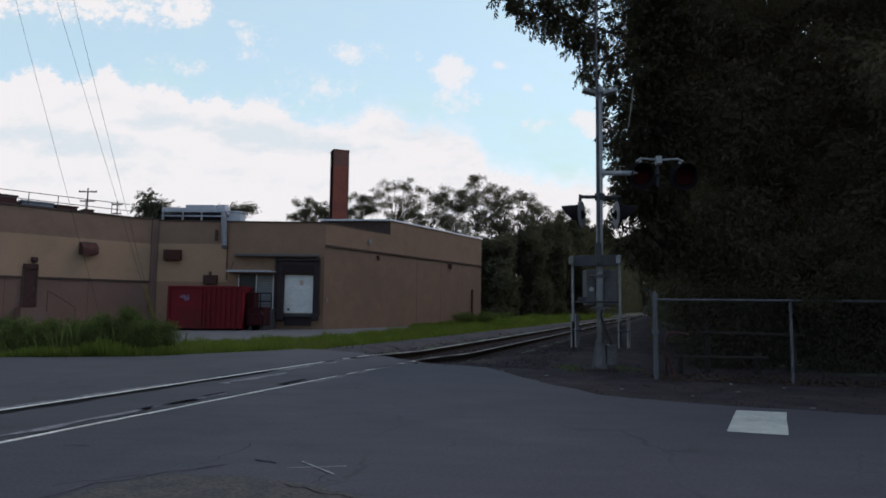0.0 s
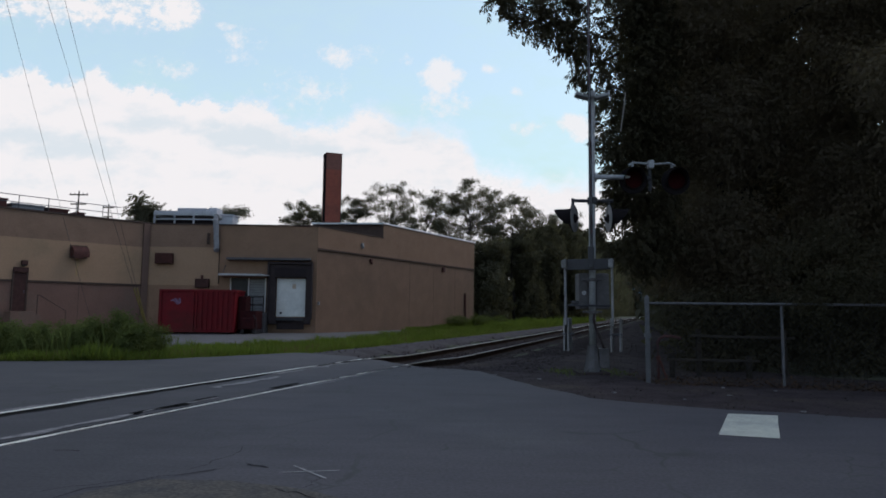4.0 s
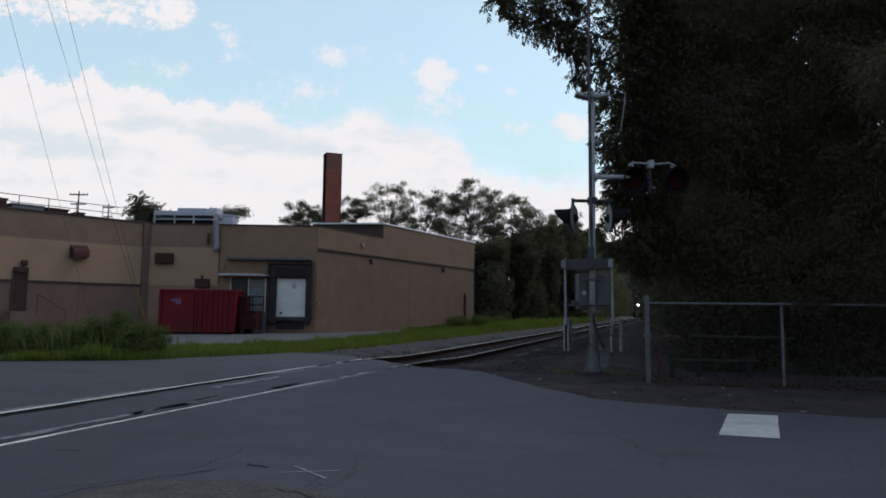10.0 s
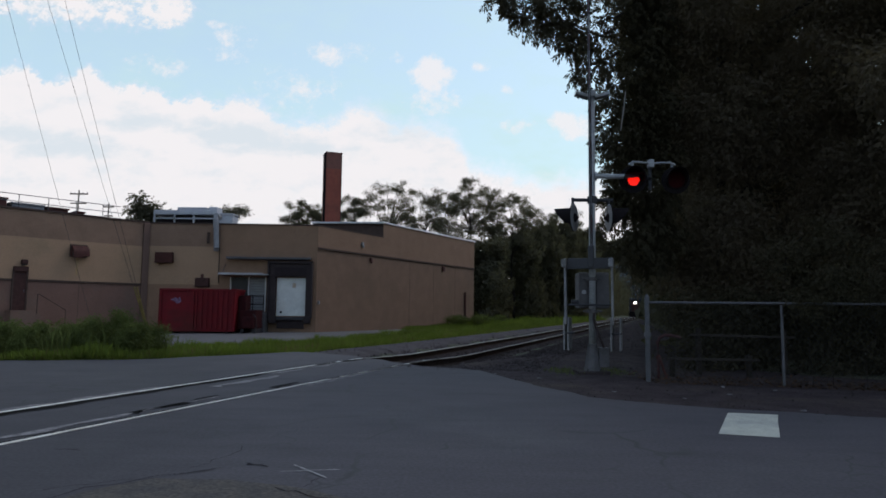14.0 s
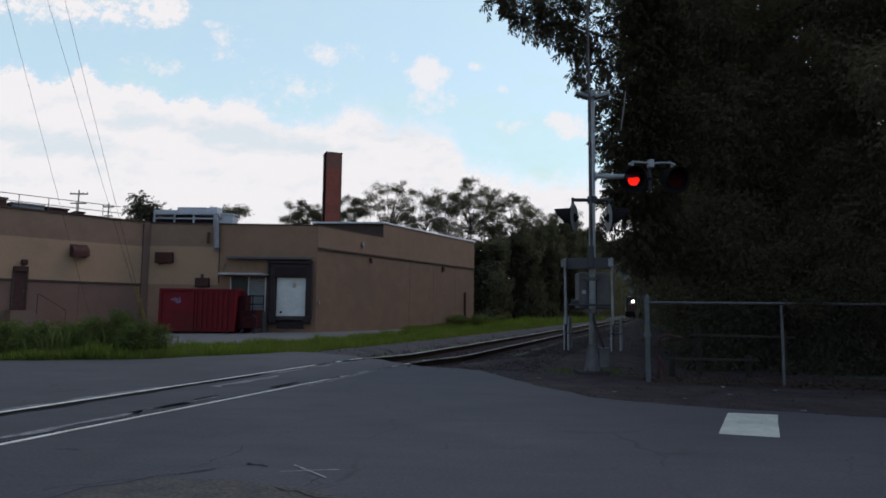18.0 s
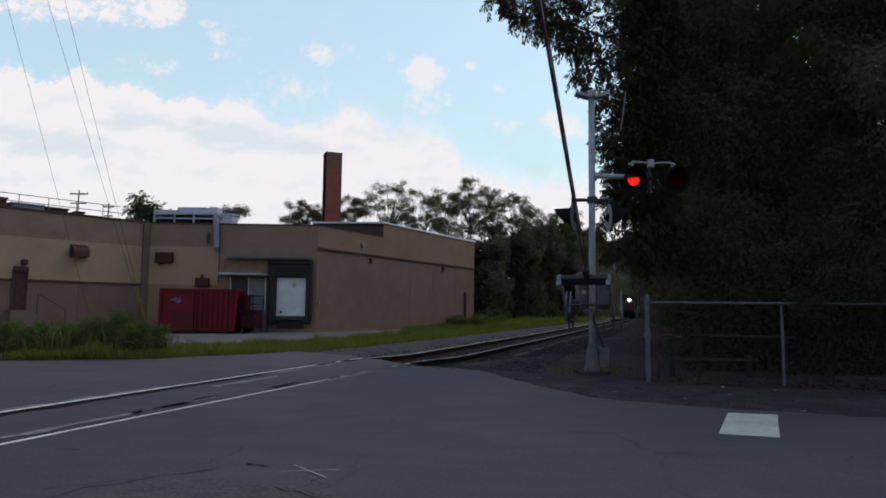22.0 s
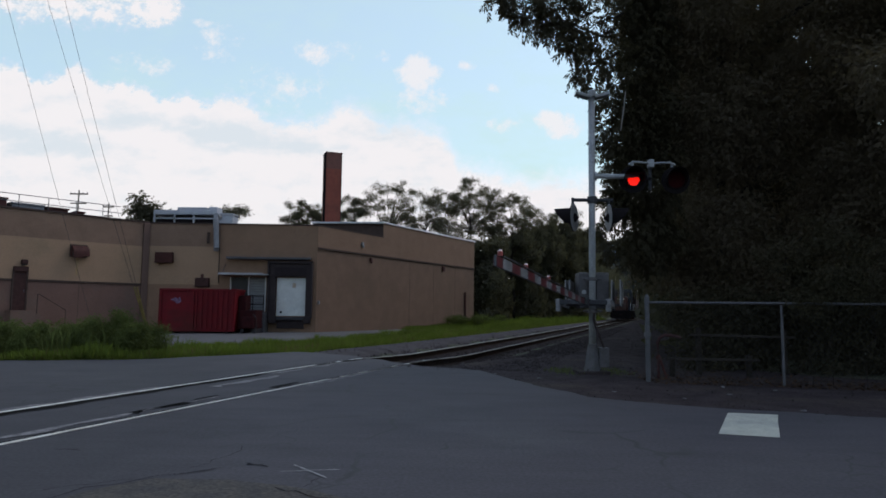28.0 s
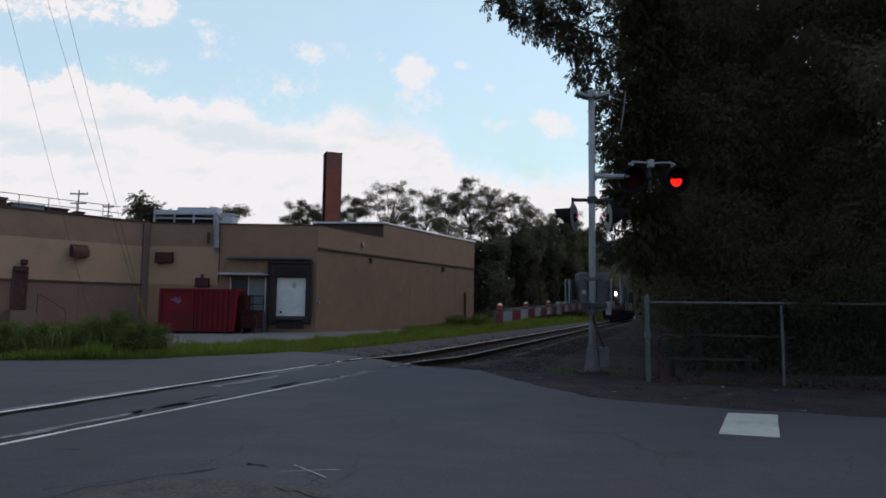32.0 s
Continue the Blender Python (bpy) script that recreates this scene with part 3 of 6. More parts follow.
for name, ids, material, label in (("packed_verge", bi[:, :cut0 + 1], PACKED, "grey packed stone dust between grass and ballast"), ("ballast", bi[:, cut0:cut + 1], GRAVEL, "grey-brown crushed stone ballast under the track"), ("railside_bank", bi[:, cut:], BANKDIRT, "brown trodden dirt beside the ballast, darkened for tree shade")):
    used, flat = np.unique(ids, return_inverse=True)
    flat = flat.reshape(ids.shape)
    tagged(raw(name, np.stack([BX, BYY, BZ], -1).reshape(-1, 3)[used], np.stack([flat[:-1, :-1], flat[:-1, 1:], flat[1:, 1:], flat[1:, :-1]], -1).reshape(-1, 4), material, smooth=True), label, "ballast", kind="structure")

# loose stones
oct_v = [(1, 0, 0), (-0.9, 0.2, 0), (0.1, 1, 0.1), (0, -1, -0.1), (0.1, 0, 0.8), (0, 0.1, -0.8)]
oct_f = [(0, 2, 4), (2, 1, 4), (1, 3, 4), (3, 0, 4), (2, 0, 5), (1, 2, 5), (3, 1, 5), (0, 3, 5)]


def stones(name, n, pick, size, material, label):
    p = np.array([pick() for _ in range(n)])
    r = turns(*(rng.uniform(0, 6.28, n) for _ in range(3)))
    s = size * rng.lognormal(0, 0.35, (n, 1)) * rng.uniform(0.7, 1.2, (n, 3))
    v, f = spots(oct_v, oct_f, p, r, s)
    return tagged(raw(name, v, f, material), label, "stones", kind="stuff")


def bed_stone():
    y = 13.0 + 40 * rng.random() ** 1.8
    s = rng.uniform(-1.9, 3.4) if rng.random() < 0.88 else rng.uniform(-3.3, 6.0)
    z = float(track_z(y)) - 0.19 - 0.20 * min(1, max(0, (abs(s) - 1.45) / 1.3)) + (0.13 * float(ramp(s, 1.4, 3.2)) if s > 1.4 else 0)
    x, yy = TRACK_X + TRACK_M * y + s / TN, y - s * TRACK_M / TN
    return (x, yy, max(z, float(land(x, yy)) + 0.02) + 0.012)


def margin_stone():
    while True:
        x, y = rng.uniform(-0.2, 9), rng.uniform(6.5, 15)
        e = np.interp(x, [0.7, 1.36, 1.9, 2.45, 3.27, 4.56, 9], [12.0, 9.6, 8.35, 7.87, 7.46, 6.86, 5.2])
        if y > e - 0.1 and rng.random() < 0.9 - 0.07 * (y - e):
            return (x, y, 0.0)


stones("ballast_stones", 15000, bed_stone, 0.022, STONE, "loose crushed stones on the track bed")
stones("gravel_stones", 6000, margin_stone, 0.0065, PEBBLE, "loose pebbles beside the road")


# ---- the building ----
def frame_of(a, b):
    """Matrix with x from a to b along a wall, y out of the wall to its right, z up."""
    d = Vector((b[0] - a[0], b[1] - a[1], 0))
    return Matrix.Translation((a[0], a[1], 0)) @ Matrix.Rotation(math.atan2(d.y, d.x), 4, "Z"), d.length


factory = thing("factory_building", pose(-8, 41.7, -0.3), "low tan and cream stucco factory with flat roof", "building")
INV = Matrix.Translation((8, -41.7, 0.3))


def fpart(name, bm, material, fr, label="", parent=None):
    m = INV @ fr if parent is None else None
    return part(name, bm, material, parent or factory, label, m)


A0, A1, A2, A3, A4 = (-34.6, 22.3), (-18.5, 41.1), (-8.0, 41.7), (-4.41, 48.02), (2.89, 60.88)
W1, L1 = frame_of(A0, A1)       # long wing
W2, L2 = frame_of(A1, A2)       # dock front
W3, L3 = frame_of(A2, A3)
W4, L4 = frame_of(A3, A4)
T = 0.3                          # wall thickness; the outer face is at y = 0, walls lie at y > 0


def wall(fr, u0, u1, z0, z1, material, out=0.0):
    return fpart("wall", box(u0, -out, z0, u1, T, z1), material, fr)


# long wing: outer face looks to the right of A0 -> A1, so the walls lie at y 0..T behind it
wall(W1, 0, L1, -0.4, 2.55, BROWN)
wall(W1, 0, L1, 2.55, 4.93, CREAM, 0.02)
wall(W1, 0, L1, 4.93, 6.42, UPPER)
fpart("belt_course", box(0, -0.06, 2.50, L1, 0, 2.62, 0.01), TRIM, W1, "dark brown belt course")
fpart("coping", box(-0.1, -0.06, 6.42, L1, T + 0.05, 6.52, 0.01), TRIM, W1, "dark metal coping")
fpart("corner_pier", box(L1 - 0.40, -0.12, -0.4, L1, 0, 6.42, 0.01), PIER, W1, "brown corner pier")
# dock front
DK0, DK1, PD0, PD1 = 8.03, 9.85, 5.1, 7.36
wall(W2, 0, 4.45, -0.4, 2.60, TAN)
wall(W2, 0, 4.45, 2.60, 5.0, CREAM, 0.02)
wall(W2, 0, 4.45, 5.0, 6.42, UPPER)
wall(W2, 4.45, L2, 5.0, 6.42, TAN)
wall(W2, 4.45, PD0, -0.4, 5.0, TAN)
wall(W2, PD0, PD1, 3.1, 5.0, TAN)
wall(W2, PD0, PD1, -0.4, 0.95, TAN)
wall(W2, PD1, DK0, -0.4, 5.0, TAN)
wall(W2, DK0, DK1, 3.09, 5.0, TAN)
wall(W2, DK0, DK1, -0.4, 0.69, TAN)
wall(W2, DK1, L2, -0.4, 5.0, TAN)
fpart("coping", box(0.02, -0.06, 6.42, L2 + 0.06, T + 0.05, 6.50, 0.01), TRIM, W2, "dark metal coping")
fpart("lintel_canopy", box(4.95, -0.55, 4.22, 10.15, 0, 4.36, 0.015), GREYBOX, W2, "grey steel canopy over the dock")
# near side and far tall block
wall(W3, 0, L3, -0.4, 5.02, LOWTAN_SHADED)
wall(W3, 0, L3, 5.02, 6.42, SIDETAN_SHADED, 0.03)
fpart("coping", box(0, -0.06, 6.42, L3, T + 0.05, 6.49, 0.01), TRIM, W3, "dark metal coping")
wall(W4, 0, L4, -0.4, 5.02, LOWTAN_SHADED)
wall(W4, 0, L4, 5.02, 7.48, SIDETAN_SHADED, 0.03)
fpart("belt_course", box(0, -0.09, 4.94, L3, -0.03, 5.06, 0.01), TRIM, W3, "dark belt course")
fpart("belt_course", box(0, -0.09, 4.94, L4, -0.03, 5.06, 0.01), TRIM, W4, "dark belt course")
fpart("coping", box(-0.1, -0.1, 7.48, L4 + 0.1, T + 0.05, 7.58, 0.01), COPING, W4, "pale metal coping")
B0 = (-9.6, 48.3)
W5, L5 = frame_of(B0, A3)
# front of the tall block: dark trim colour stands for its shadow
wall(W5, 0, L5, 6.2, 7.44, TRIM)
fpart("coping", box(-0.1, -0.25, 7.44, L5, T, 7.56, 0.01), COPING, W5, "pale metal coping")
# closing walls and roofs
W6, L6 = frame_of(A4, (-7.5, 66.8))
wall(W6, 0, L6, -0.4, 7.48, TAN)
W7, L7 = frame_of((-7.5, 66.8), (-48, 50))
wall(W7, 0, L7, -0.4, 6.3, TAN)
W8, L8 = frame_of((-48, 50), A0)
wall(W8, 0, L8, -0.4, 6.3, TAN)
fpart("roof", sheet([(-34.8, 22.8), (-18.6, 41.4), (-8.2, 42.0), (-4.7, 48.2), (-1.0, 56.0), (-7.8, 66.4), (-47, 50)], 6.30, 0.2), ROOFM, Matrix.Identity(4), "grey flat roof")
fpart("roof", sheet([(-9.6, 48.6), (-4.6, 48.4), (2.4, 60.7), (-7.5, 66.2), (-12, 58)], 7.40, 0.2), ROOFM, Matrix.Identity(4), "grey flat roof")
fpart("wall", box(-9.9, 48.5, 6.3, -9.6, 62, 7.4), BROWN, Matrix.Identity(4))
# control joints
for u in (4.0, 8.2, 12.4, 16.6, 20.8):
    fpart("joint", box(u - 0.01, -0.004, -0.3, u + 0.01, 0.01, 2.5), TRIM, W1)
for u in (3.7, 7.4, 11.1):
    fpart("joint", box(u - 0.012, -0.004, -0.3, u + 0.012, 0.01, 4.94), TRIM, W4)


def vent(fr, u, z, w, h, d):
    t = fpart("wall_vent", box(u - w / 2, -d, z - h / 2, u + w / 2, 0, z + h / 2, 0.02), RUSTB, fr, "rusty brown wall fan housing")
    for k in range(6):
        zz = z - h / 2 + 0.08 + k * (h - 0.16) / 5
        part("slat", box(u - w / 2 + 0.04, -d - 0.025, zz - 0.02, u + w / 2 - 0.04, -d, zz + 0.02), RUSTB, t)
    return t


def along(fr, x, y):
    return (fr.inverted() @ Vector((x, y, 0))).x


def hood_vent(fr, u, z, w, h, d):
    """A wall fan under a rounded hood, open below."""
    bm = bmesh.new()
    arc = [(0.0, h / 2)] + [(-d * math.sin(radians(a)), h / 2 - h * 0.75 * (1 - math.cos(radians(a)))) for a in range(15, 91, 15)] + [(-d, -h / 2), (0.0, -h / 2)]
    ends = [[bm.verts.new((u + sx * w / 2, y, z + q)) for y, q in arc] for sx in (-1, 1)]
    k = len(arc)
    for i in range(k):
        bm.faces.new((ends[0][i], ends[0][(i + 1) % k], ends[1][(i + 1) % k], ends[1][i]))
    bm.faces.new(ends[0][::-1])
    bm.faces.new(ends[1])
    bmesh.ops.recalc_face_normals(bm, faces=list(bm.faces))
    t = fpart("wall_vent", bm, RUSTB, fr, "rusty brown hooded wall fan")
    part("flange", box(u - w / 2 - 0.05, -0.03, z - h / 2 - 0.05, u + w / 2 + 0.05, 0.0, z + h / 2 + 0.05), TRIM, t)
    part("drip_lip", box(u - w / 2 + 0.03, -d - 0.015, z - h / 2 - 0.10, u + w * 0.1, -d + 0.05, z - h / 2), RUSTB, t)
    part("rust_streak", box(u - 0.10, -0.024, z - h / 2 - 1.1, u + 0.04, -0.0205, z - h / 2 - 0.06), mat("ochre_streak", (0.29, 0.185, 0.085), (0.27, 0.18, 0.105), scale=5), t, "thin ochre streak under the fan")
    return t


hood_vent(W1, 20.65, 4.36, 0.86, 0.64, 0.55)
vent(W2, along(W2, -17.45, 41.15), 4.26, 1.05, 0.66, 0.35)
# wing door with lamp, stoop and rail
ud = along(W1, -23.05, 35.8)
DOORP = mat("dark_brown_door_paint", (0.056, 0.026, 0.023), (0.040, 0.020, 0.018), rough=0.7, scale=4, fine=30, spec=0.12)
door = fpart("door", box(ud - 0.30, -0.07, 0.92, ud + 0.30, 0, 3.0, 0.01), DOORP, W1, "dark brown steel door in a dark frame")
part("frame", box(ud - 0.38, -0.10, 0.92, ud - 0.30, 0.0, 3.12), TRIM, door)
part("frame", box(ud + 0.30, -0.10, 0.92, ud + 0.38, 0.0, 3.12), TRIM, door)
part("transom", box(ud - 0.36, -0.16, 3.02, ud + 0.36, 0.0, 3.30, 0.02), DOORP, door)
part("handle", rod((ud + 0.2, -0.13, 1.9), (ud + 0.2, -0.13, 2.05), 0.02), GALV, door)
lampb = fpart("wall_lamp", box(ud - 0.02, -0.25, 3.42, ud + 0.30, 0, 3.68, 0.06), DOORP, W1, "dark wall lamp over the door")
part("lens", box(ud + 0.03, -0.22, 3.37, ud + 0.25, -0.03, 3.42), DARKGLASS, lampb)
stoop = fpart("stoop", box(ud - 0.6, -0.9, -0.4, ud + 0.6, 0, 0.90, 0.01), BROWN, W1, "concrete stoop with steps")
for k in range(5):
    part("step", box(ud + 0.6 + 0.26 * k, -0.9, -0.4, ud + 0.86 + 0.26 * k, 0, 0.72 - 0.18 * k), BROWN, stoop)
rl = fpart("handrail", tube([(ud + 0.62, -0.85, 1.78), (ud + 0.75, -0.85, 1.80), (ud + 2.1, -0.85, 0.95), (ud + 2.1, -0.85, 0.0)], 0.022), TRIM, W1, "dark pipe handrail")
for u, z0, z1 in ((ud + 0.66, 0.7, 1.79),):
    part("post", rod((u, -0.85, z0), (u, -0.85, z1), 0.022), TRIM, rl)
# dock
REDDARK2 = mat("faded_black_curtain", (0.030, 0.023, 0.026), (0.022, 0.017, 0.019), rough=0.9, spec=0.06, scale=4, fine=30)
dock = fpart("dock_seal", box(DK0 - 0.42, -0.30, 0.62, DK0 - 0.02, 0, 3.20, 0.04), BLACKR, W2, "worn dark foam dock seal pads")
part("pad", box(DK1 + 0.02, -0.30, 0.62, DK1 + 0.34, 0, 3.20, 0.04), BLACKR, dock)
part("head_pad", box(DK0 - 0.42, -0.30, 3.14, DK1 + 0.34, 0, 3.95, 0.04), BLACKR, dock)
part("head_curtain", box(DK0 - 0.10, -0.335, 3.22, DK1 + 0.05, -0.29, 3.72, 0.02), REDDARK2, dock, "dull dark curtain on the head pad")
for k in range(4):
    part("fold", box(DK0 - 0.06, -0.35, 3.28 + 0.11 * k, DK1 + 0.01, -0.33, 3.30 + 0.11 * k), BLACKR, dock)
part("side_shield", box(DK0 - 0.54, -0.42, 0.55, DK0 - 0.42, 0, 4.14, 0.02), BLACKR, dock, "dark steel side shield")
part("side_shield", box(DK1 + 0.34, -0.42, 0.55, DK1 + 0.44, 0, 4.14, 0.02), BLACKR, dock, "dark steel side shield")
part("top_shield", box(DK0 - 0.54, -0.42, 3.97, DK1 + 0.44, 0, 4.12, 0.02), BLACKR, dock)
part("bumper", box(DK0 - 0.40, -0.42, 0.22, DK0 + 0.05, 0, 0.66, 0.05), BLACKR, dock)
part("bumper", box(DK1 - 0.05, -0.42, 0.22, DK1 + 0.36, 0, 0.66, 0.05), BLACKR, dock)
part("leveller", box(DK0 + 0.06, -0.30, 0.44, DK1 - 0.06, 0, 0.64, 0.02), DARKSTEEL, dock, "dark steel dock leveller lip")
part("pit", box(DK0 + 0.06, -0.10, -0.1, DK1 - 0.06, -0.004, 0.43), BLACKR, dock)
ddoor = fpart("dock_door", box(DK0 + 0.003, 0.05, 0.69, DK1 - 0.003, 0.11, 3.09), WHITEP, W2, "white sectional dock door")
for k in range(5):
    z = 0.70 + k * 0.478
    part("panel", box(DK0 + 0.02, 0.02, z, DK1 - 0.02, 0.05, z + 0.465, 0.01), WHITEP, ddoor)
part("notice", box(9.0, 0.012, 2.45, 9.22, 0.02, 2.75), mat("red_notice", (0.34, 0.24, 0.16), (0.42, 0.34, 0.28), scale=12), ddoor, "small faded red notice")
part("handle", box(8.25, 0.0, 0.86, 8.40, 0.02, 0.98), BLACKP, ddoor)
# staff entrance
BLIND2 = mat("dull_grey_leaf", (0.15, 0.147, 0.15), (0.12, 0.118, 0.12), rough=0.7, scale=4, fine=30)
BLIND = mat("dull_white_slat", (0.21, 0.207, 0.21), (0.17, 0.167, 0.17), rough=0.7, scale=4, fine=30)
UNITGREY2A = mat("pale_awning_metal", (0.33, 0.325, 0.33), (0.25, 0.245, 0.25), rough=0.5, scale=3, fine=30)
pd = fpart("entrance", box(PD0 + 0.003, 0.16, 0.95, PD1 - 0.003, 0.22, 3.1), DARKGLASS, W2, "staff entrance with white door and frame")
part("door", box(PD0 + 1.22, 0.09, 0.97, PD1 - 0.05, 0.16, 3.05, 0.01), BLIND2, pd, "grey door leaf behind a blind")
for k in range(12):
    part("blind_slat", box(PD0 + 1.28, 0.075, 1.06 + 0.165 * k, PD1 - 0.12, 0.09, 1.06 + 0.165 * k + 0.10), BLIND, pd)
for u in (PD0 + 0.04, PD0 + 1.16, PD1 - 0.05):
    part("frame", box(u - 0.035, 0.04, 0.95, u + 0.035, 0.14, 3.1), WHITEP, pd)
aw = fpart("awning", box(PD0 - 0.5, -0.95, 3.20, PD1 + 0.25, 0, 3.27, 0.01), UNITGREY2A, W2, "thin pale metal awning")
part("awning_slope", box(PD0 - 0.48, -0.93, 3.27, PD1 - 0.1, 0, 3.33, 0.01), UNITGREY2A, aw)
part("brace", rod((PD0 - 0.3, -0.8, 3.22), (PD0 - 0.3, 0, 3.9), 0.02), DARKSTEEL, aw)
landing = fpart("landing", box(PD0 - 0.2, -1.3, -0.4, PD1 + 0.2, 0, 0.93, 0.02), GREYBOX, W2, "concrete landing with pipe rails")
for z in (1.4, 1.9):
    part("rail", rod((PD0 + 1.2, -1.25, z), (PD1 + 0.15, -1.25, z), 0.03), BLACKP, landing)
for u in (PD0 + 1.2, PD0 + 1.75, PD1 + 0.15):
    part("post", rod((u, -1.25, 0.9), (u, -1.25, 1.92), 0.03), BLACKP, landing)
# little fixtures
fl = fpart("wall_lamp", box(3.00, -0.25, 2.45, 3.86, 0, 3.02, 0.04), DOORP, W2, "dark brown wall fixture")
part("bracket", rod((3.40, -0.1, 3.02), (3.40, -0.1, 3.24), 0.08), RUSTB, fl)
UNITGREY2 = mat("galvanised_duct", (0.20, 0.20, 0.215), (0.14, 0.14, 0.15), rough=0.5, metal=0.2, scale=4, fine=30)
pipe = fpart("vent_pipe", tube([(along(W2, -14.35, 41.3), 0.5, 6.95), (along(W2, -14.35, 41.3), -0.22, 6.95), (along(W2, -14.35, 41.3), -0.25, 6.7), (along(W2, -14.25, 41.3), -0.25, 4.95), (along(W2, -14.2, 41.3), -0.4, 4.8)], 0.17, 12), UNITGREY2, W2, "grey metal duct over the roof edge")
part("strap", box(along(W2, -14.9, 41.3), -0.12, 5.2, along(W2, -14.75, 41.3), 0.0, 5.9), TRIM, pipe)
fpart("conduit", rod((4.40, -0.05, 2.7), (4.40, -0.05, 5.0), 0.03), TRIM, W2)
for x, y, z, mt in ((-5.7, 45.75, 5.65, BLIND), (-5.18, 46.66, 4.61, RUSTB)):
    wl = fpart("wall_lamp", box(along(W3, x, y) - 0.10, -0.16, z - 0.08, along(W3, x, y) + 0.10, 0, z + 0.18, 0.04), mt, W3, "small wall lamp")
    part("shade", rod((along(W3, x, y), -0.2, z - 0.06), (along(W3, x, y), -0.10, z - 0.17), 0.06, 0.09, 12), mt, wl)
fpart("wall_lamp", box(along(W4, -0.03, 55.73) - 0.16, -0.2, 4.42, along(W4, -0.03, 55.73) + 0.16, 0, 4.84, 0.03), RUSTB, W4, "small wall lamp")
fpart("downpipe", rod((along(W4, 1.97, 59.25), -0.08, -0.35), (along(W4, 1.97, 59.25), -0.08, 2.75), 0.09), RUSTB, W4, "brown standpipe")
fpart("meter", box(0.13, -0.1, 1.44, 0.26, 0, 1.66, 0.02), BLIND, W3, "small pale meter box")
# roof rail of the wing
for z in (7.32, 6.92):
    fpart("roof_rail", rod((4.0, 0.5, z), (L1 - 1.6, 0.5, z), 0.022), GALV, W1, "thin grey roof guard rail")
for k in range(13):
    u = 4.2 + k * 1.49
    fpart("rail_post", rod((u, 0.5, 6.3), (u, 0.5, 7.34), 0.022), GALV, W1)
UNITGREY = mat("dull_grey_sheet_metal", (0.17, 0.17, 0.185), (0.12, 0.12, 0.13), rough=0.6, scale=3, fine=30)
for u, w, top, mt, lab in ((15.9, 1.45, 7.22, RUSTB, "brown roof fan box"), (17.6, 1.65, 7.02, UNITGREY, "low grey roof unit"), (19.45, 1.1, 6.98, RUSTB, "brown roof fan box"), (21.0, 0.45, 6.90, RUSTB, "small brown roof vent")):
    un = fpart("roof_unit", box(u, 1.6, 6.3, u + w, 2.8, top - 0.10, 0.03), mt, W1, lab)
    part("cap", box(u - 0.06, 1.54, top - 0.10, u + w + 0.06, 2.86, top, 0.03), mt, un)
    for k in range(3):
        part("louvre", box(u + 0.08, 1.57, 6.42 + 0.13 * k, u + w - 0.08, 1.60, 6.49 + 0.13 * k), DARKSTEEL, un)

# rooftop cooler
cooler = thing("roof_cooler", pose(-18.0, 47.0, 6.42), "pale grey rooftop cooling unit on legs", "cooling unit")
COOL = mat("weathered_pale_sheet", (0.36, 0.36, 0.39), (0.28, 0.28, 0.31), rough=0.55, scale=2, fine=30, c=(0.2, 0.2, 0.21))
part("casing", box(-2.5, -1.0, 1.28, 2.0, 1.0, 1.62, 0.04), COOL, cooler)
for k in range(5):
    part("casing_panel", box(-2.44 + 0.89 * k, -1.03, 1.31, -1.62 + 0.89 * k, -1.0, 1.59, 0.01), COOL, cooler)
part("hood", box(-0.9, -0.8, 1.62, 1.2, 0.8, 1.86, 0.05), COOL, cooler)
part("hood", box(1.25, -0.6, 1.62, 1.85, 0.6, 1.92, 0.05), COOL, cooler)
for x in (-1.9, -1.2):
    part("fan_ring", rod((x, 0, 1.62), (x, 0, 1.72), 0.32, seg=18), COOL, cooler)
part("coil", box(-2.3, -0.85, 0.30, 1.9, 0.85, 1.0), BLACKP, cooler)
part("lower_rail", box(-2.5, -1.0, 0.98, 2.0, -0.92, 1.06), COOL, cooler)
for x in (-2.42, -1.0, 0.35, 1.92):
    for y in (-0.95, 0.95):
        part("leg", box(x - 0.05, y - 0.05, 0, x + 0.05, y + 0.05, 1.28), COOL, cooler)
part("duct", box(2.0, -0.6, 0.45, 3.0, 0.6, 1.35, 0.05), COOL, cooler)
part("duct_cap", box(1.95, -0.66, 1.35, 3.06, 0.66, 1.45, 0.02), COOL, cooler)

# chimney with brick courses
chim = thing("brick_chimney", pose(-8.95, 52.0, 7.4, 0, 0, 22), "tall square red brick chimney", "chimney")
part("shaft", box(-0.61, -0.61, -1.2, 0.61, 0.61, 4.9), BRICK, chim)
part("crown", box(-0.61, -0.61, 4.9, 0.61, 0.61, 6.15), BRICK2, chim, "paler sooty brick top")
for k in range(29):
    z = 0.05 + 0.21 * k
    part("course", box(-0.625, -0.625, z, 0.625, 0.625, z + 0.19), BRICK if z < 4.8 else BRICK2, chim)
part("edge_strip", box(-0.78, -0.58, -1.0, -0.62, -0.30, 6.1, 0.02), BLACKP, chim, "black strip up the chimney's edge")
part("strap", rod((0.6, -0.64, 0), (0.6, -0.64, 6.1), 0.025), DARKSTEEL, chim)
part("cap", box(-0.66, -0.66, 6.14, 0.66, 0.66, 6.22, 0.02), BRICK2, chim)

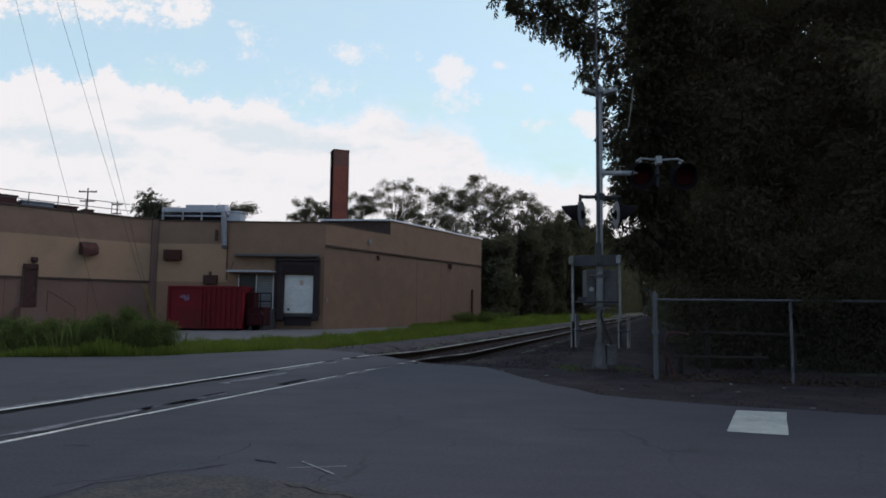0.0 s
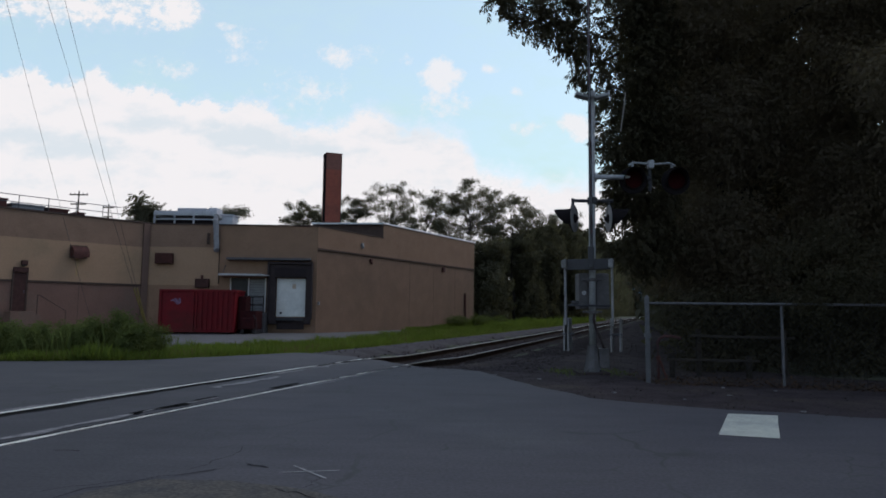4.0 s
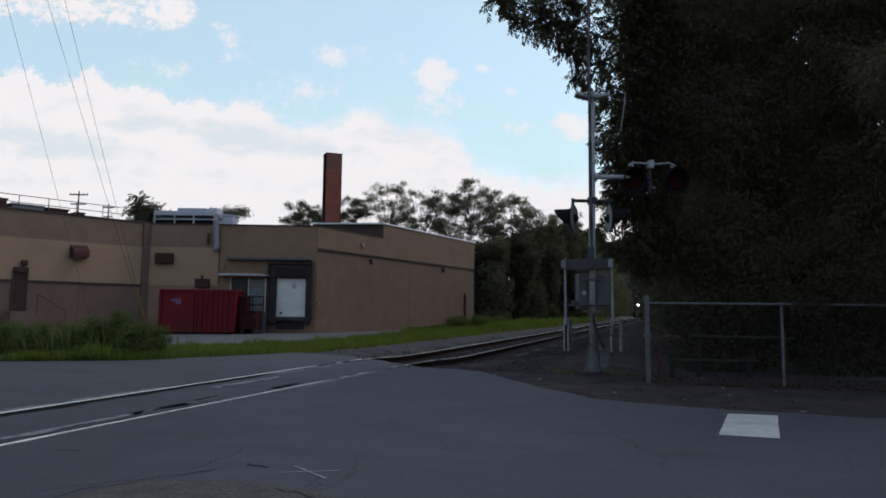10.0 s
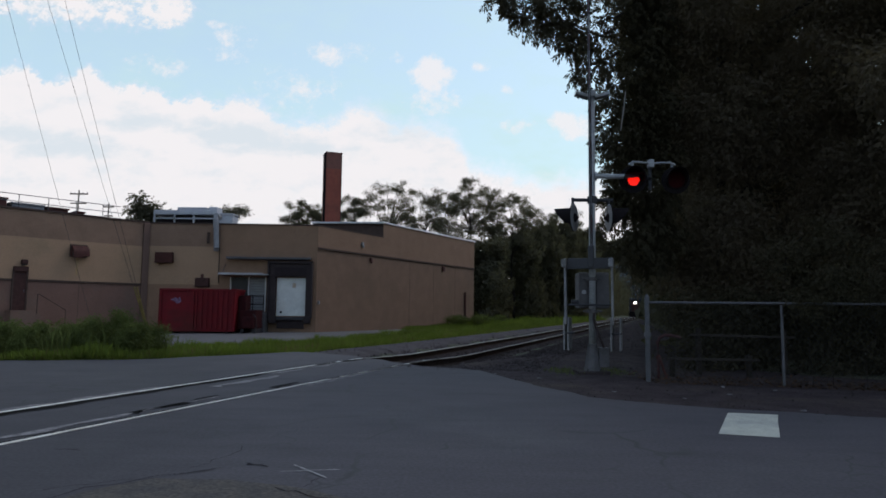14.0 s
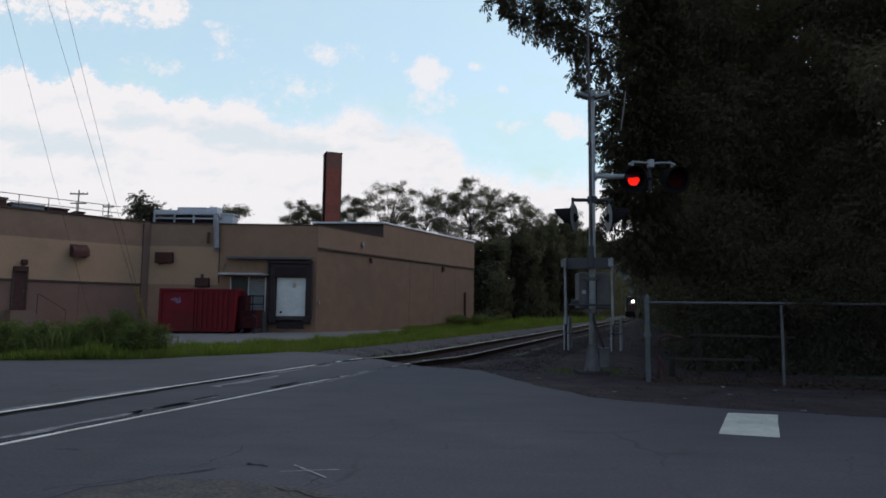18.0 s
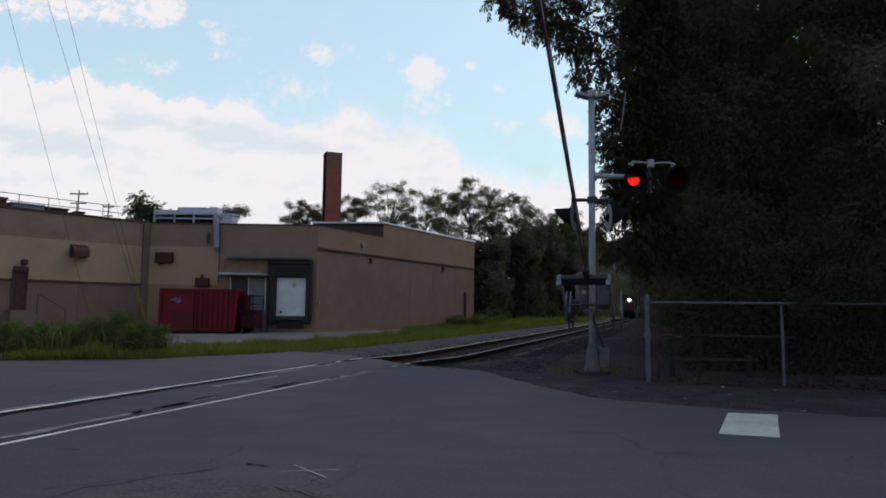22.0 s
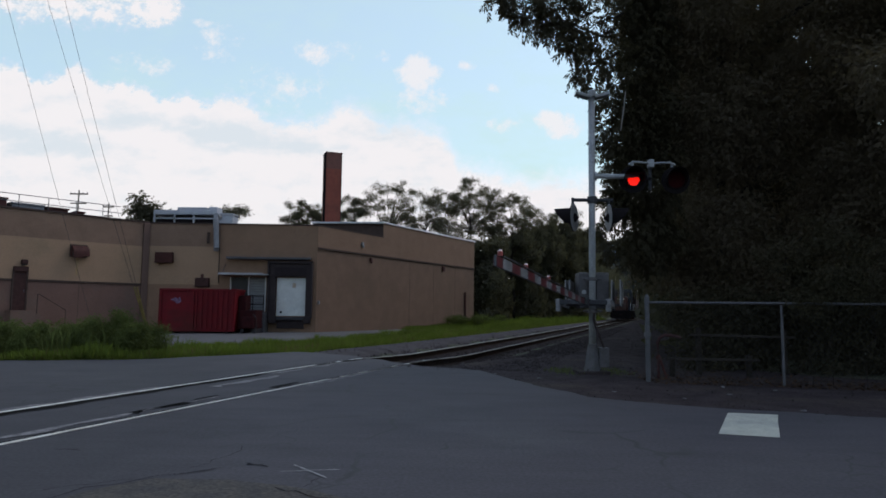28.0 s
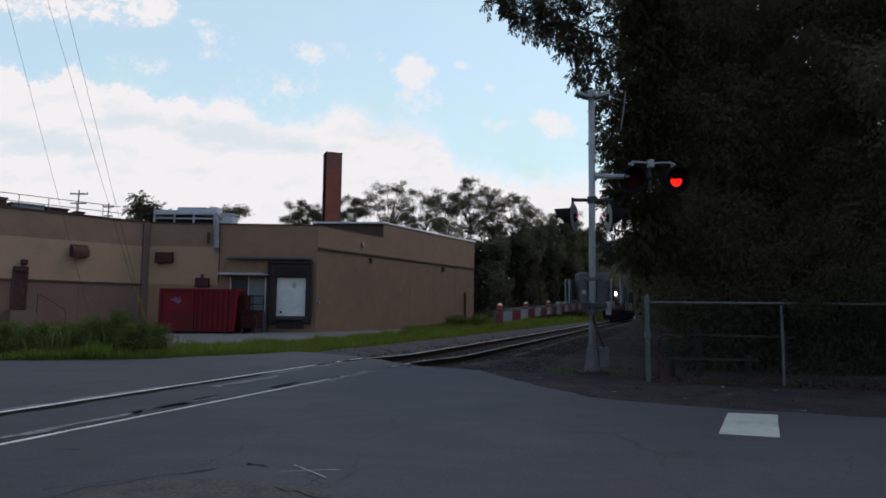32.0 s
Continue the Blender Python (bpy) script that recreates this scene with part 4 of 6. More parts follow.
# ---- things of the yard ----
dump = thing("roll_off_container", pose(-14.0, 39.2, -0.315, 0, 0, 3), "large red steel roll-off waste container", "container")
part("body", box(-2.3, -1.15, 0.18, 1.9, 1.15, 2.48, 0.02), REDP, dump)
part("top_rail", box(-2.36, -1.22, 2.42, 1.96, 1.22, 2.56, 0.02), REDP, dump)
part("bottom_rail", box(-2.34, -1.2, 0.10, 1.94, 1.2, 0.26, 0.02), REDP, dump)
for k in range(8):
    x = -0.25 + k * 0.29
    part("rib", box(x - 0.05, -1.24, 0.2, x + 0.05, -1.15, 2.45, 0.01), REDP, dump)
part("end_post", box(-2.36, -1.24, 0.1, -2.22, -1.1, 2.5, 0.01), REDP, dump)
part("end_post", box(-0.5, -1.24, 0.1, -0.38, -1.1, 2.5, 0.01), REDP, dump)
part("emblem", sheet([(-1.75, 0), (-1.45, 0.16), (-1.3, 0.05), (-1.2, 0.2), (-1.12, -0.1), (-1.35, -0.25), (-1.5, -0.05)], 0), mat("pale_decal", (0.16, 0.10, 0.17), (0.09, 0.04, 0.08), scale=9), dump, "worn pale emblem", pose(0, -1.156, 1.9, 90, 0, 0))
for x in (-1.9, 1.5):
    part("roller", rod((x, -1.1, 0.1), (x, 1.1, 0.1), 0.1, seg=14), DARKSTEEL, dump)
comp = thing("waste_compactor", pose(-11.35, 39.4, -0.315), "dark red steel compactor beside the container", "compactor")
part("hopper", box(-0.62, -0.7, 0.25, 0.42, 0.7, 1.35, 0.05), REDDARK, comp)
part("ram_housing", box(-0.4, -0.95, 0.3, 0.35, -0.7, 0.95, 0.05), REDDARK, comp)
part("chute", box(-0.7, -0.5, 1.35, -0.25, 0.5, 2.2, 0.04), REDDARK, comp)
for x in (-0.4, 0.3):
    part("foot", box(x - 0.1, -0.6, 0, x + 0.1, 0.6, 0.26), DARKSTEEL, comp)
part("hose", tube([(0.3, -0.8, 1.1), (0.5, -0.95, 0.9), (0.55, -0.9, 0.4), (0.35, -0.85, 0.2)], 0.04), BLACKR, comp)

# ---- utility poles and wires ----
for x, y, z, s in ((-61.8, 110, 21.0, 1.0), (-59.2, 115, 19.6, 0.6)):
    up = thing("utility_pole", pose(x, y, -0.4), "weathered wooden utility pole with crossarms", "utility pole", "far utility poles")
    part("pole", rod((0, 0, 0), (0, 0, z + 0.4), 0.17, 0.11), WOODPOLE, up)
    part("crossarm", box(-1.55 * s, -0.08, z - 0.35, 1.55 * s, 0.08, z - 0.15), WOODPOLE, up)
    part("crossarm", box(-1.3 * s, -0.08, z - 1.95, 1.3 * s, 0.08, z - 1.75), WOODPOLE, up)
    for k in (-1.4, -0.7, 0.7, 1.4):
        part("insulator", rod((k * s, 0, z - 0.15), (k * s, 0, z + 0.05), 0.06), GREYBOX, up)
YELLOW = mat("dirty_yellow_plastic", (0.16, 0.115, 0.03), (0.12, 0.085, 0.025), rough=0.7, scale=5, fine=30)
ANCHOR, ANCHOR2 = Vector((-11.18, 25.5, -0.33)), Vector((-13.26, 25.5, -0.33))
for a, b in ((ANCHOR, (-12.62, 20.0, 10.81)), (ANCHOR, (-12.07, 20.0, 10.82)), (ANCHOR2, (-13.93, 20.0, 10.80))):
    top = a + (Vector(b) - a) * 1.25
    guy = thing("guy_wire", Matrix.Translation(a), "thin steel guy wire stayed to the ground", "guy wire", "guy wires")
    part("wire", tube([(top - a) * (i / 12) - Vector((0, 0, 0.12 * (i / 12) * (1 - i / 12))) for i in range(13)], 0.0058, 5), DARKSTEEL, guy)
    if a is ANCHOR:
        part("guard", rod(Vector((0, 0, 0.05)), (top - a).normalized() * 2.45, 0.032, 0.026, 10), YELLOW, guy, "dirty yellow guard round the foot of the wire")
    part("anchor_rod", rod((0, 0, -0.15), (0, 0, 0.12), 0.02), RUST, guy)

# ---- crossing signal ----
MX, MY = 2.665, 11.75
sig = thing("crossing_signal", pose(MX, MY, 0.0), "silver railway crossing signal mast with flashing lamps and gate", "crossing signal")
part("mast", rod((0, 0, 0.3), (0.04, 0, 5.02), 0.060, seg=18), SILVER, sig, smooth=True)
part("base_plate", box(-0.30, -0.26, -0.02, 0.26, 0.26, 0.035, 0.008), BLACKR, sig)
part("base_casting", rod((0, 0, 0.03), (0, 0, 0.47), 0.155, 0.085, 8), BASEGREY, sig)
for a in range(4):
    part("base_bolt", rod((0.16 * math.cos(a * 1.571 + 0.785), 0.16 * math.sin(a * 1.571 + 0.785), 0.03), (0.16 * math.cos(a * 1.571 + 0.785), 0.16 * math.sin(a * 1.571 + 0.785), 0.075), 0.018, seg=6), DARKSTEEL, sig)
part("collar", rod((0, 0, 0.44), (0, 0, 0.50), 0.086, seg=16), BASEGREY, sig)
part("junction_box", box(0.10, -0.12, 0.10, 0.27, 0.10, 0.44, 0.015), GREYBOX, sig)
for z in (1.05, 1.62):
    part("clamp", rod((0.0, 0, z), (0.0, 0, z + 0.06), 0.1, seg=16), GREYBOX, sig)
    part("bolt", rod((-0.17, -0.03, z + 0.03), (0.17, -0.03, z + 0.03), 0.02), GREYBOX, sig)
part("cable", tube([(0.02, -0.09, 1.05), (0.0, -0.11, 0.95), (0.03, -0.12, 0.82), (0.09, -0.13, 0.66), (0.15, -0.1, 0.52), (0.19, -0.06, 0.43)], 0.022), BLACKR, sig)
mech = part("gate_mechanism", box(-0.20, 0.12, 1.13, 0.35, 0.5, 1.78, 0.03), GREYBOX, sig, "grey cast gate mechanism housing")
part("cover", box(-0.18, 0.10, 1.18, 0.03, 0.12, 1.75, 0.01), GREYBOX, mech)
part("cover", box(0.11, 0.10, 1.18, 0.33, 0.12, 1.75, 0.01), GREYBOX, mech)
part("hinge", rod((-0.12, 0.07, 1.42), (-0.12, 0.12, 1.42), 0.04), SILVER, mech)
part("shaft_boss", rod((-0.33, 0.20, 1.24), (0.36, 0.20, 1.24), 0.04), DARKSTEEL, mech)
# mast head with two short wings
part("mast_cap", rod((0.05, 0, 5.0), (0.05, 0, 5.12), 0.085, 0.06, 14), SILVER, sig)
for s in (-1, 1):
    bm = box(0, -0.09, -0.03, 0.29, 0.09, 0.03, 0.015)
    part("head_wing", bm, SILVER, sig, "", Matrix.Translation((0.05 + s * 0.03, 0, 4.98)) @ Matrix.Rotation(0 if s > 0 else math.pi, 4, "Z") @ pose(0, 0, 0, 0, -16, 0))
# mast clips
for z in (4.55, 4.2, 3.9):
    part("clip", rod((0.05, 0, z), (0.15, 0, z), 0.018), SILVER, sig)


def flasher(m, name="flasher", lens=LEDRED):
    """A round signal lamp that looks along its own -y."""
    f = part(name, rod((0, 0.0, 0), (0, 0.02, 0), 0.25, seg=28), BLACKP, sig, "black disc with hooded red lamp", m)
    part("housing", rod((0, 0.02, 0), (0, 0.06, 0), 0.10, 0.06, 20), BLACKP, f)
    part("rim", rod((0, -0.03, 0), (0, 0.0, 0), 0.17, seg=24), BLACKP, f)
    lb_ = bmesh.new()
    # outline cut off above: the hood's shade is put into the lens shape
    edge = [(0.098 * math.cos(radians(a)) * (1 + 0.06 * math.sin(a * 0.11)), 0.105 * math.sin(radians(a))) for a in range(150, 391, 12)]
    edge += [(0.055, 0.034), (0.03, 0.052), (-0.02, 0.030), (-0.06, 0.046)]
    fr = [lb_.verts.new((x, -0.042, z - 0.02)) for x, z in edge]
    bk = [lb_.verts.new((x, -0.03, z - 0.02)) for x, z in edge]
    lb_.faces.new(fr)
    lb_.faces.new(bk[::-1])
    for i in range(len(fr)):
        j = (i + 1) % len(fr)
        lb_.faces.new((fr[j], fr[i], bk[i], bk[j]))
    bmesh.ops.recalc_face_normals(lb_, faces=list(lb_.faces))
    part("lit_lens", lb_, lens, f, "red lamp lens, its top cut away for the hood's shade")
    bm = bmesh.new()
    n, r0, r1 = 18, 0.172, 0.180
    ring = []
    for i in range(n + 1):
        a = radians(-38 + 256 * i / n)
        k = math.sin(max(0, min(1, i / n)) * math.pi)
        d = 0.10 + 0.24 * k
        ring.append([bm.verts.new((r * math.cos(a), y, r * math.sin(a))) for r, y in ((r0, 0.0), (r1, 0.0), (r1, -d), (r0, -d))])
    for a, b in zip(ring, ring[1:]):
        for j in range(4):
            bm.faces.new((a[j], a[(j + 1) % 4], b[(j + 1) % 4], b[j]))
    bm.faces.new(ring[0])
    bm.faces.new(ring[-1][::-1])
    bmesh.ops.recalc_face_normals(bm, faces=list(bm.faces))
    part("hood", bm, BLACKP, f)
    # added flap: hides the glow between flashes, coloured as the unlit lens
    sh = part("shutter", rod((0, -0.003, -0.15), (0, 0.003, -0.15), 0.15, seg=24), LENSOFF, f, "added dull red flap that covers the lit lens", pose(0, -0.05, 0.15))
    return f, sh


part("side_arm", rod((0.0, 0, 3.52), (0.98, 0, 3.52), 0.045, seg=14), SILVER, sig)
part("arm_flange", rod((0.06, 0, 3.52), (0.11, 0, 3.52), 0.085, seg=14), SILVER, sig)
part("hanger", rod((1.12, 0.12, 3.30), (1.12, 0.12, 3.80), 0.03), DARKSTEEL, sig)
part("lamp_bar", tube([(0.70, 0.0, 3.74), (0.78, 0.02, 3.80), (1.12, 0.05, 3.78), (1.46, 0.02, 3.79), (1.55, 0.0, 3.74)], 0.019), SILVER, sig)
part("hanger_head", box(1.07, 0.0, 3.70, 1.17, 0.14, 3.85, 0.02), SILVER, sig)
part("side_arm", rod((0.95, 0, 3.52), (1.12, 0.12, 3.52), 0.04), DARKSTEEL, sig)
front_left, shut_left = flasher(pose(0.78, 0.0, 3.47, 0, 0, -8))
front_right, shut_right = flasher(pose(1.55, 0.0, 3.46, 0, 0, -8))
part("stem", rod((0.78, 0.04, 3.5), (0.78, 0.04, 3.8), 0.025), SILVER, sig)
part("stem", rod((1.50, 0.04, 3.5), (1.50, 0.04, 3.78), 0.025), SILVER, sig)
# road pair, seen from its edge
part("lamp_bar", rod((-0.34, 0, 3.08), (0.40, 0, 3.08), 0.032), DARKSTEEL, sig)
part("bar_clamp", rod((0.03, 0, 3.02), (0.03, 0, 3.14), 0.09, seg=14), DARKSTEEL, sig)
PEEPS = []
for x, yaw in ((-0.33, -117), (0.33, 90)):
    f, sh = flasher(pose(x, -0.05, 2.75, 0, 0, yaw), lens=LENSOFF)
    part("back_plate", rod((0, 0.02, 0), (0, 0.03, 0), 0.25, 0.24, 24), PLATE, f, "weathered grey back of the disc")
    part("stem", rod((x * 0.98, 0, 2.8), (x * 0.98, 0, 3.12), 0.028), DARKSTEEL, sig)
    pk = part("peep_light", rod((0, 0.06, 0), (0, 0.085, 0), 0.012, seg=10), PEEP, f, "small red side light")
    sm = Matrix.Translation((0, 0.073, 0)) @ f.matrix_basis.to_3x3().inverted().to_4x4() @ Matrix.Translation((-0.012, -0.045, -0.010))
    # added black disc that hides the peep light between flashes
    ps = part("shutter", rod((0, -0.002, 0), (0, 0.002, 0), 0.036, seg=12), BLACKP, f, "", sm)
    PEEPS.append((ps, sm, sh))

# ---- gate arm: its own x runs along the arm, it swings about its own y ----
GA = 71.1
PIV = (-0.047, -0.188, 1.19)
ARM = 6.83


def arm_pose(beta):
    return pose(PIV[0], PIV[1], PIV[2], 0, -beta, 180 + GA)


gate = part("gate_arm", box(0.98, -0.012, -0.048, ARM, 0.012, 0.042, 0.006), ARMCORE, sig, "striped gate arm with red lamps", arm_pose(90))
for k in range(17):
    x1 = ARM - 0.004 - (0 if k == 0 else 0.20 + (k - 1) * 0.335)
    x0 = ARM - 0.004 - (0.20 + k * 0.335) + 0.004
    for sd in (-1, 1):
        part("stripe", box(x0, sd * 0.0125 - 0.002, -0.045, x1, sd * 0.0125 + 0.002, 0.039), ARMRED if k % 2 == 0 else ARMWHITE, gate, "red reflective stripe" if k % 2 == 0 else "white reflective stripe")
for x in (ARM - 0.16, ARM - 1.17, ARM - 2.42):
    part("lamp_stem", rod((x, 0, 0.040), (x, 0, 0.05), 0.016), BLACKP, gate)
    lp = part("arm_lamp", rod((x, 0, 0.05), (x, 0, 0.088), 0.022, 0.024, 14), AMBERLENS, gate, "red arm lamp")
    part("lens", rod((x - 0.003, 0, 0.088), (x - 0.003, 0, 0.105), 0.022, 0.010, 14), LAMPTOP, lp)
part("crossbar", box(0.63, -0.435, -0.038, 0.82, 0.335, 0.038, 0.008), DARKSTEEL, gate, "grey steel channel across the side arms")
part("hub", box(0.66, -0.05, -0.06, 1.04, 0.05, 0.06, 0.02), DARKSTEEL, gate)
part("conduit", rod((0.98, 0.02, 0.05), (ARM - 0.2, 0.02, 0.055), 0.008, seg=6), DARKSTEEL, gate)
for y in (-0.455, 0.355):
    sa = part("side_arm", box(-0.35, y - 0.018, -0.055, 0.82, y + 0.018, 0.055, 0.008), PLATE, gate, "flat silver side arm")
    for o in ((-0.047, 0.022) if y < 0 else (-0.047, 0.105)):
        part("counterweight", box(-0.80, y + o, 0.0, -0.22, y + o + 0.025, 0.46, 0.010), PLATE, sa, "silver counterweight plate")
    part("arm_end", box(0.66, y - 0.05, -0.15, 0.80, y + 0.03, 0.06, 0.012), PLATE, sa, "bent silver end of the side arm")
    part("bolt", rod((-0.5, y - 0.08, 0.02), (-0.5, y + 0.15, 0.02), 0.02), DARKSTEEL, sa)
part("axle", rod((0, -0.47, 0), (0, 0.37, 0), 0.018), DARKSTEEL, gate)

# ---- chain-link fence ----
fence = thing("chain_link_fence", pose(3.22, 10.38, -0.03), "grey galvanised chain-link fence with round posts", "fence")
fd = Vector((5.09 - 3.22, 9.90 - 10.38, 0)).normalized()
FL = 9.6
fa = math.degrees(math.atan2(fd.y, fd.x))
ff = pose(0, 0, 0, 0, 0, fa)
part("end_post", rod((0, 0, 0), (0, 0, 1.33), 0.038, seg=14), GALV, fence, m=ff)
part("post_cap", rod((0, 0, 1.33), (0, 0, 1.375), 0.041, 0.015, 14), GALV, fence, m=ff)
for k in range(1, 6):
    part("line_post", rod((1.93 * k, 0, 0), (1.93 * k, 0, 1.22), 0.021, seg=12), GALV, fence, m=ff)
part("top_rail", rod((0, 0, 1.25), (FL, 0, 1.22), 0.019, seg=10), GALV, fence, m=ff)
part("end_post_brace", rod((0.0, -0.05, 0.75), (0.0, 0.05, 0.75), 0.055, seg=12), GALV, fence, m=ff)
wv, wf = [], []


def strand(p, q, r):
    p, q = np.array(p), np.array(q)
    d = (q - p) / np.linalg.norm(q - p)
    s = np.array((d[2], 0, -d[0])) * r
    t = np.array((0, 1.0, 0)) * r
    b = len(wv)
    for c in (p, q):
        wv.extend([c + s, c + t, c - s])
    for a, e in ((0, 1), (1, 2), (2, 0)):
        wf.append((b + a, b + e, b + 3 + e, b + 3 + a))


STEP, HT = 0.085, 1.18
for i in range(int((FL + HT) / STEP)):
    for sgn in (1, -1):
        x0 = i * STEP - HT if sgn > 0 else i * STEP
        lo, hi = (x0, 0.04), (x0 + sgn * HT, 0.04 + HT)
        pts = []
        for u in (0.0, 1.0):
            pts.append((lo[0] + (hi[0] - lo[0]) * u, lo[1] + (hi[1] - lo[1]) * u))
        (xa, za), (xb, zb) = sorted(pts)
        k = (zb - za) / (xb - xa)
        if xa < 0:
            xa, za = 0, za + k * (0 - xa)
        if xb > FL:
            xb, zb = FL, zb + k * (FL - xb)
        if xb - xa > 0.02:
            strand((xa, 0.03 + 0.004 * sgn, za), (xb, 0.03 + 0.004 * sgn, zb), 0.0015)
mesh = raw("wire_mesh", wv, wf, LINK, fence, kind="stuff")
mesh.matrix_basis = ff
# a red marker and a rail lying behind the fence
FADED = mat("faded_red", (0.050, 0.014, 0.015), (0.034, 0.011, 0.012), scale=8)
mk = thing("bent_pipe", pose(3.50, 10.75, -0.04), "bent rusty red pipe standing behind the fence", "pipe")
part("pipe", tube([(0, 0, 0), (0.0, 0, 0.3), (-0.005, 0, 0.62), (0.03, 0, 0.70), (0.10, 0, 0.735), (0.22, 0, 0.735), (0.37, 0, 0.70)], 0.026, 10), FADED, mk, smooth=True)
part("collar", rod((0, 0, 0.36), (0, 0, 0.42), 0.036, seg=12), RUSTB, mk)
part("brace", rod((0.01, 0.0, 0.40), (0.15, 0.0, 0.0), 0.02), RUSTB, mk)
lb = thing("timber_rail_fence", pose(4.4, 11.2, 0.0), "old weathered timber rails behind the fence", "fence")
part("rail", box(-0.62, -0.02, 0.265, 0.95, 0.02, 0.305, 0.006), DULLWOOD, lb, m=pose(0, 0, 0, 0, 0.6, 0))
part("rail", box(-0.1, 0.36, 0.66, 1.75, 0.40, 0.70, 0.006), DULLWOOD, lb, m=pose(0, 0, 0, 0, 1.0, 0))
for x, y, h in ((-0.5, 0.04, 0.40), (0.8, 0.04, 0.36), (0.1, 0.42, 0.80), (1.6, 0.42, 0.78)):
    part("post", box(x - 0.04, y - 0.02, -0.1, x + 0.04, y + 0.06, h, 0.01), BARK, lb)

# ---- plants ----


def tuft(n, leaf, seed):
    """A loose ball of small leaves, one metre across."""
    g = np.random.default_rng(seed)
    c = g.normal(size=(n, 3))
    c *= (0.5 * g.random((n, 1)) ** 0.5) / np.linalg.norm(c, axis=1)[:, None]
    m = turns(*(g.uniform(0, 6.28, n) for _ in range(3)))
    v, f = spots([(-0.4, 0.36, 0), (-0.4, -0.36, 0.05), (0.6, 0, 0.03)], [(0, 1, 2)], c, m, leaf * g.uniform(0.7, 1.3, (n, 1)))
    return v, f


def hanging(n, leaf, seed):
    """A loose bunch of pointed leaves that hang from a short twig, about one metre across."""
    g = np.random.default_rng(seed)
    c = g.normal(size=(n, 3)) * (0.24, 0.24, 0.20)
    yaw = np.arctan2(c[:, 1], c[:, 0]) + g.normal(0, 0.5, n)
    m = turns(yaw, g.uniform(0.25, 1.25, n), g.normal(0, 0.7, n))
    v, f = spots([(0.0, 0.20, 0.0), (0.1, -0.22, 0.03), (1.0, 0, -0.08)], [(0, 1, 2)], c, m, leaf * g.uniform(0.65, 1.3, (n, 1)))
    return v, f


LOOSE = hanging(20, 0.235, 8)


def feather(pairs, leaf, seed):
    """A drooping compound leaf, one metre long: pointed leaflets in loose pairs along a stalk."""
    g = np.random.default_rng(seed)
    pos, yaw, pitch = [], [], []
    for i in range(pairs):
        t = (i + 0.6) / pairs
        for s_ in (-1, 1):
            pos.append((t, 0.015 * s_, -0.45 * t * t))
            yaw.append(s_ * radians(62 - 30 * t) + g.normal(0, 0.2))
            pitch.append(0.45 + 0.5 * t + g.normal(0, 0.25))
    n = len(pos)
    v, f = spots([(0, 0, 0), (0.45, 0.20, 0.05), (1.0, 0, -0.12), (0.45, -0.20, 0.05)], [(0, 1, 2, 3)], np.array(pos), turns(np.array(yaw), np.array(pitch), g.normal(0, 0.5, n)), leaf * g.uniform(0.75, 1.25, (n, 1)))
    b = len(v)
    v = np.concatenate([v, [(0, 0.012, 0), (0.5, 0.01, -0.11), (1, 0, -0.45), (0.5, -0.01, -0.11)]])
    return v, np.concatenate([f, [(b, b + 1, b + 2, b + 3)]])


PLUME = feather(6, 0.33, 11)
SMALL = tuft(11, 0.34, 5)
MID = tuft(13, 0.24, 9)


def clump_points(n, centre, radii, hollow=0.45):
    d = rng.normal(size=(n, 3))
    d /= np.linalg.norm(d, axis=1)[:, None]
    r = rng.uniform(hollow, 1.0, (n, 1)) ** 0.6
    w = np.array([0.75 + 0.5 * noise.noise(Vector(tuple(k * 2.2 + centre[0])))for k in d])[:, None]
    return np.array(centre) + d * r * w * np.array(radii), d


def crown(name, blobs, size, template, material, parent, droop=0.35):
    ps, ds = [], []
    for c, r, n in blobs:
        p, d = clump_points(n, c, r)
        ps.append(p)
        ds.append(d)
    p, d = np.concatenate(ps), np.concatenate(ds)
    n = len(p)
    yaw = np.arctan2(d[:, 1], d[:, 0]) + rng.normal(0, 0.7, n)
    pitch = droop - d[:, 2] * 0.5 + rng.normal(0, 0.35, n)
    m = turns(yaw, pitch, rng.normal(0, 0.6, n))
    v, f = spots(template[0], template[1], p, m, size * rng.uniform(0.7, 1.3, (n, 1)))
    return raw(name, v, f, material, parent)


def limb(p, q, r0, r1, wob=0.25, n=7):
    p, q = Vector(p), Vector(q)
    pts = []
    for i in range(n):
        t = i / (n - 1)
        w = noise.noise_vector(p * 0.7 + Vector((t * 3, 0, r0 * 9))) * wob * math.sin(math.pi * t)
        pts.append(p + (q - p) * t + w)
    return tube(pts, [r0 + (r1 - r0) * i / (n - 1) for i in range(n)], 8)


def tree(name, base, height, r, blobs, size, template, material, label, group="", trunk=BARK, boughs=12):
    """base: foot; blobs: (centre, radii, number of sprays), in metres from the foot."""
    t = thing(name, pose(*base), label, "tree", group)
    top = Vector((rng.normal(0, 0.3), rng.normal(0, 0.3), height * 0.72))
    part("trunk", limb((0, 0, -0.1), top, r, r * 0.3, 0.5, 9), trunk, t)
    for c, rr, n in blobs[:boughs]:
        c = Vector(c)
        z0 = min(max(c.z - 1.2 * rr[2] - 0.6, height * 0.12), height * 0.62)
        part("limb", limb(top * (z0 / top.z), c, r * 0.26, r * 0.07, 0.5), trunk, t)
    crown("crown", blobs, size, template, material, t)
    return t


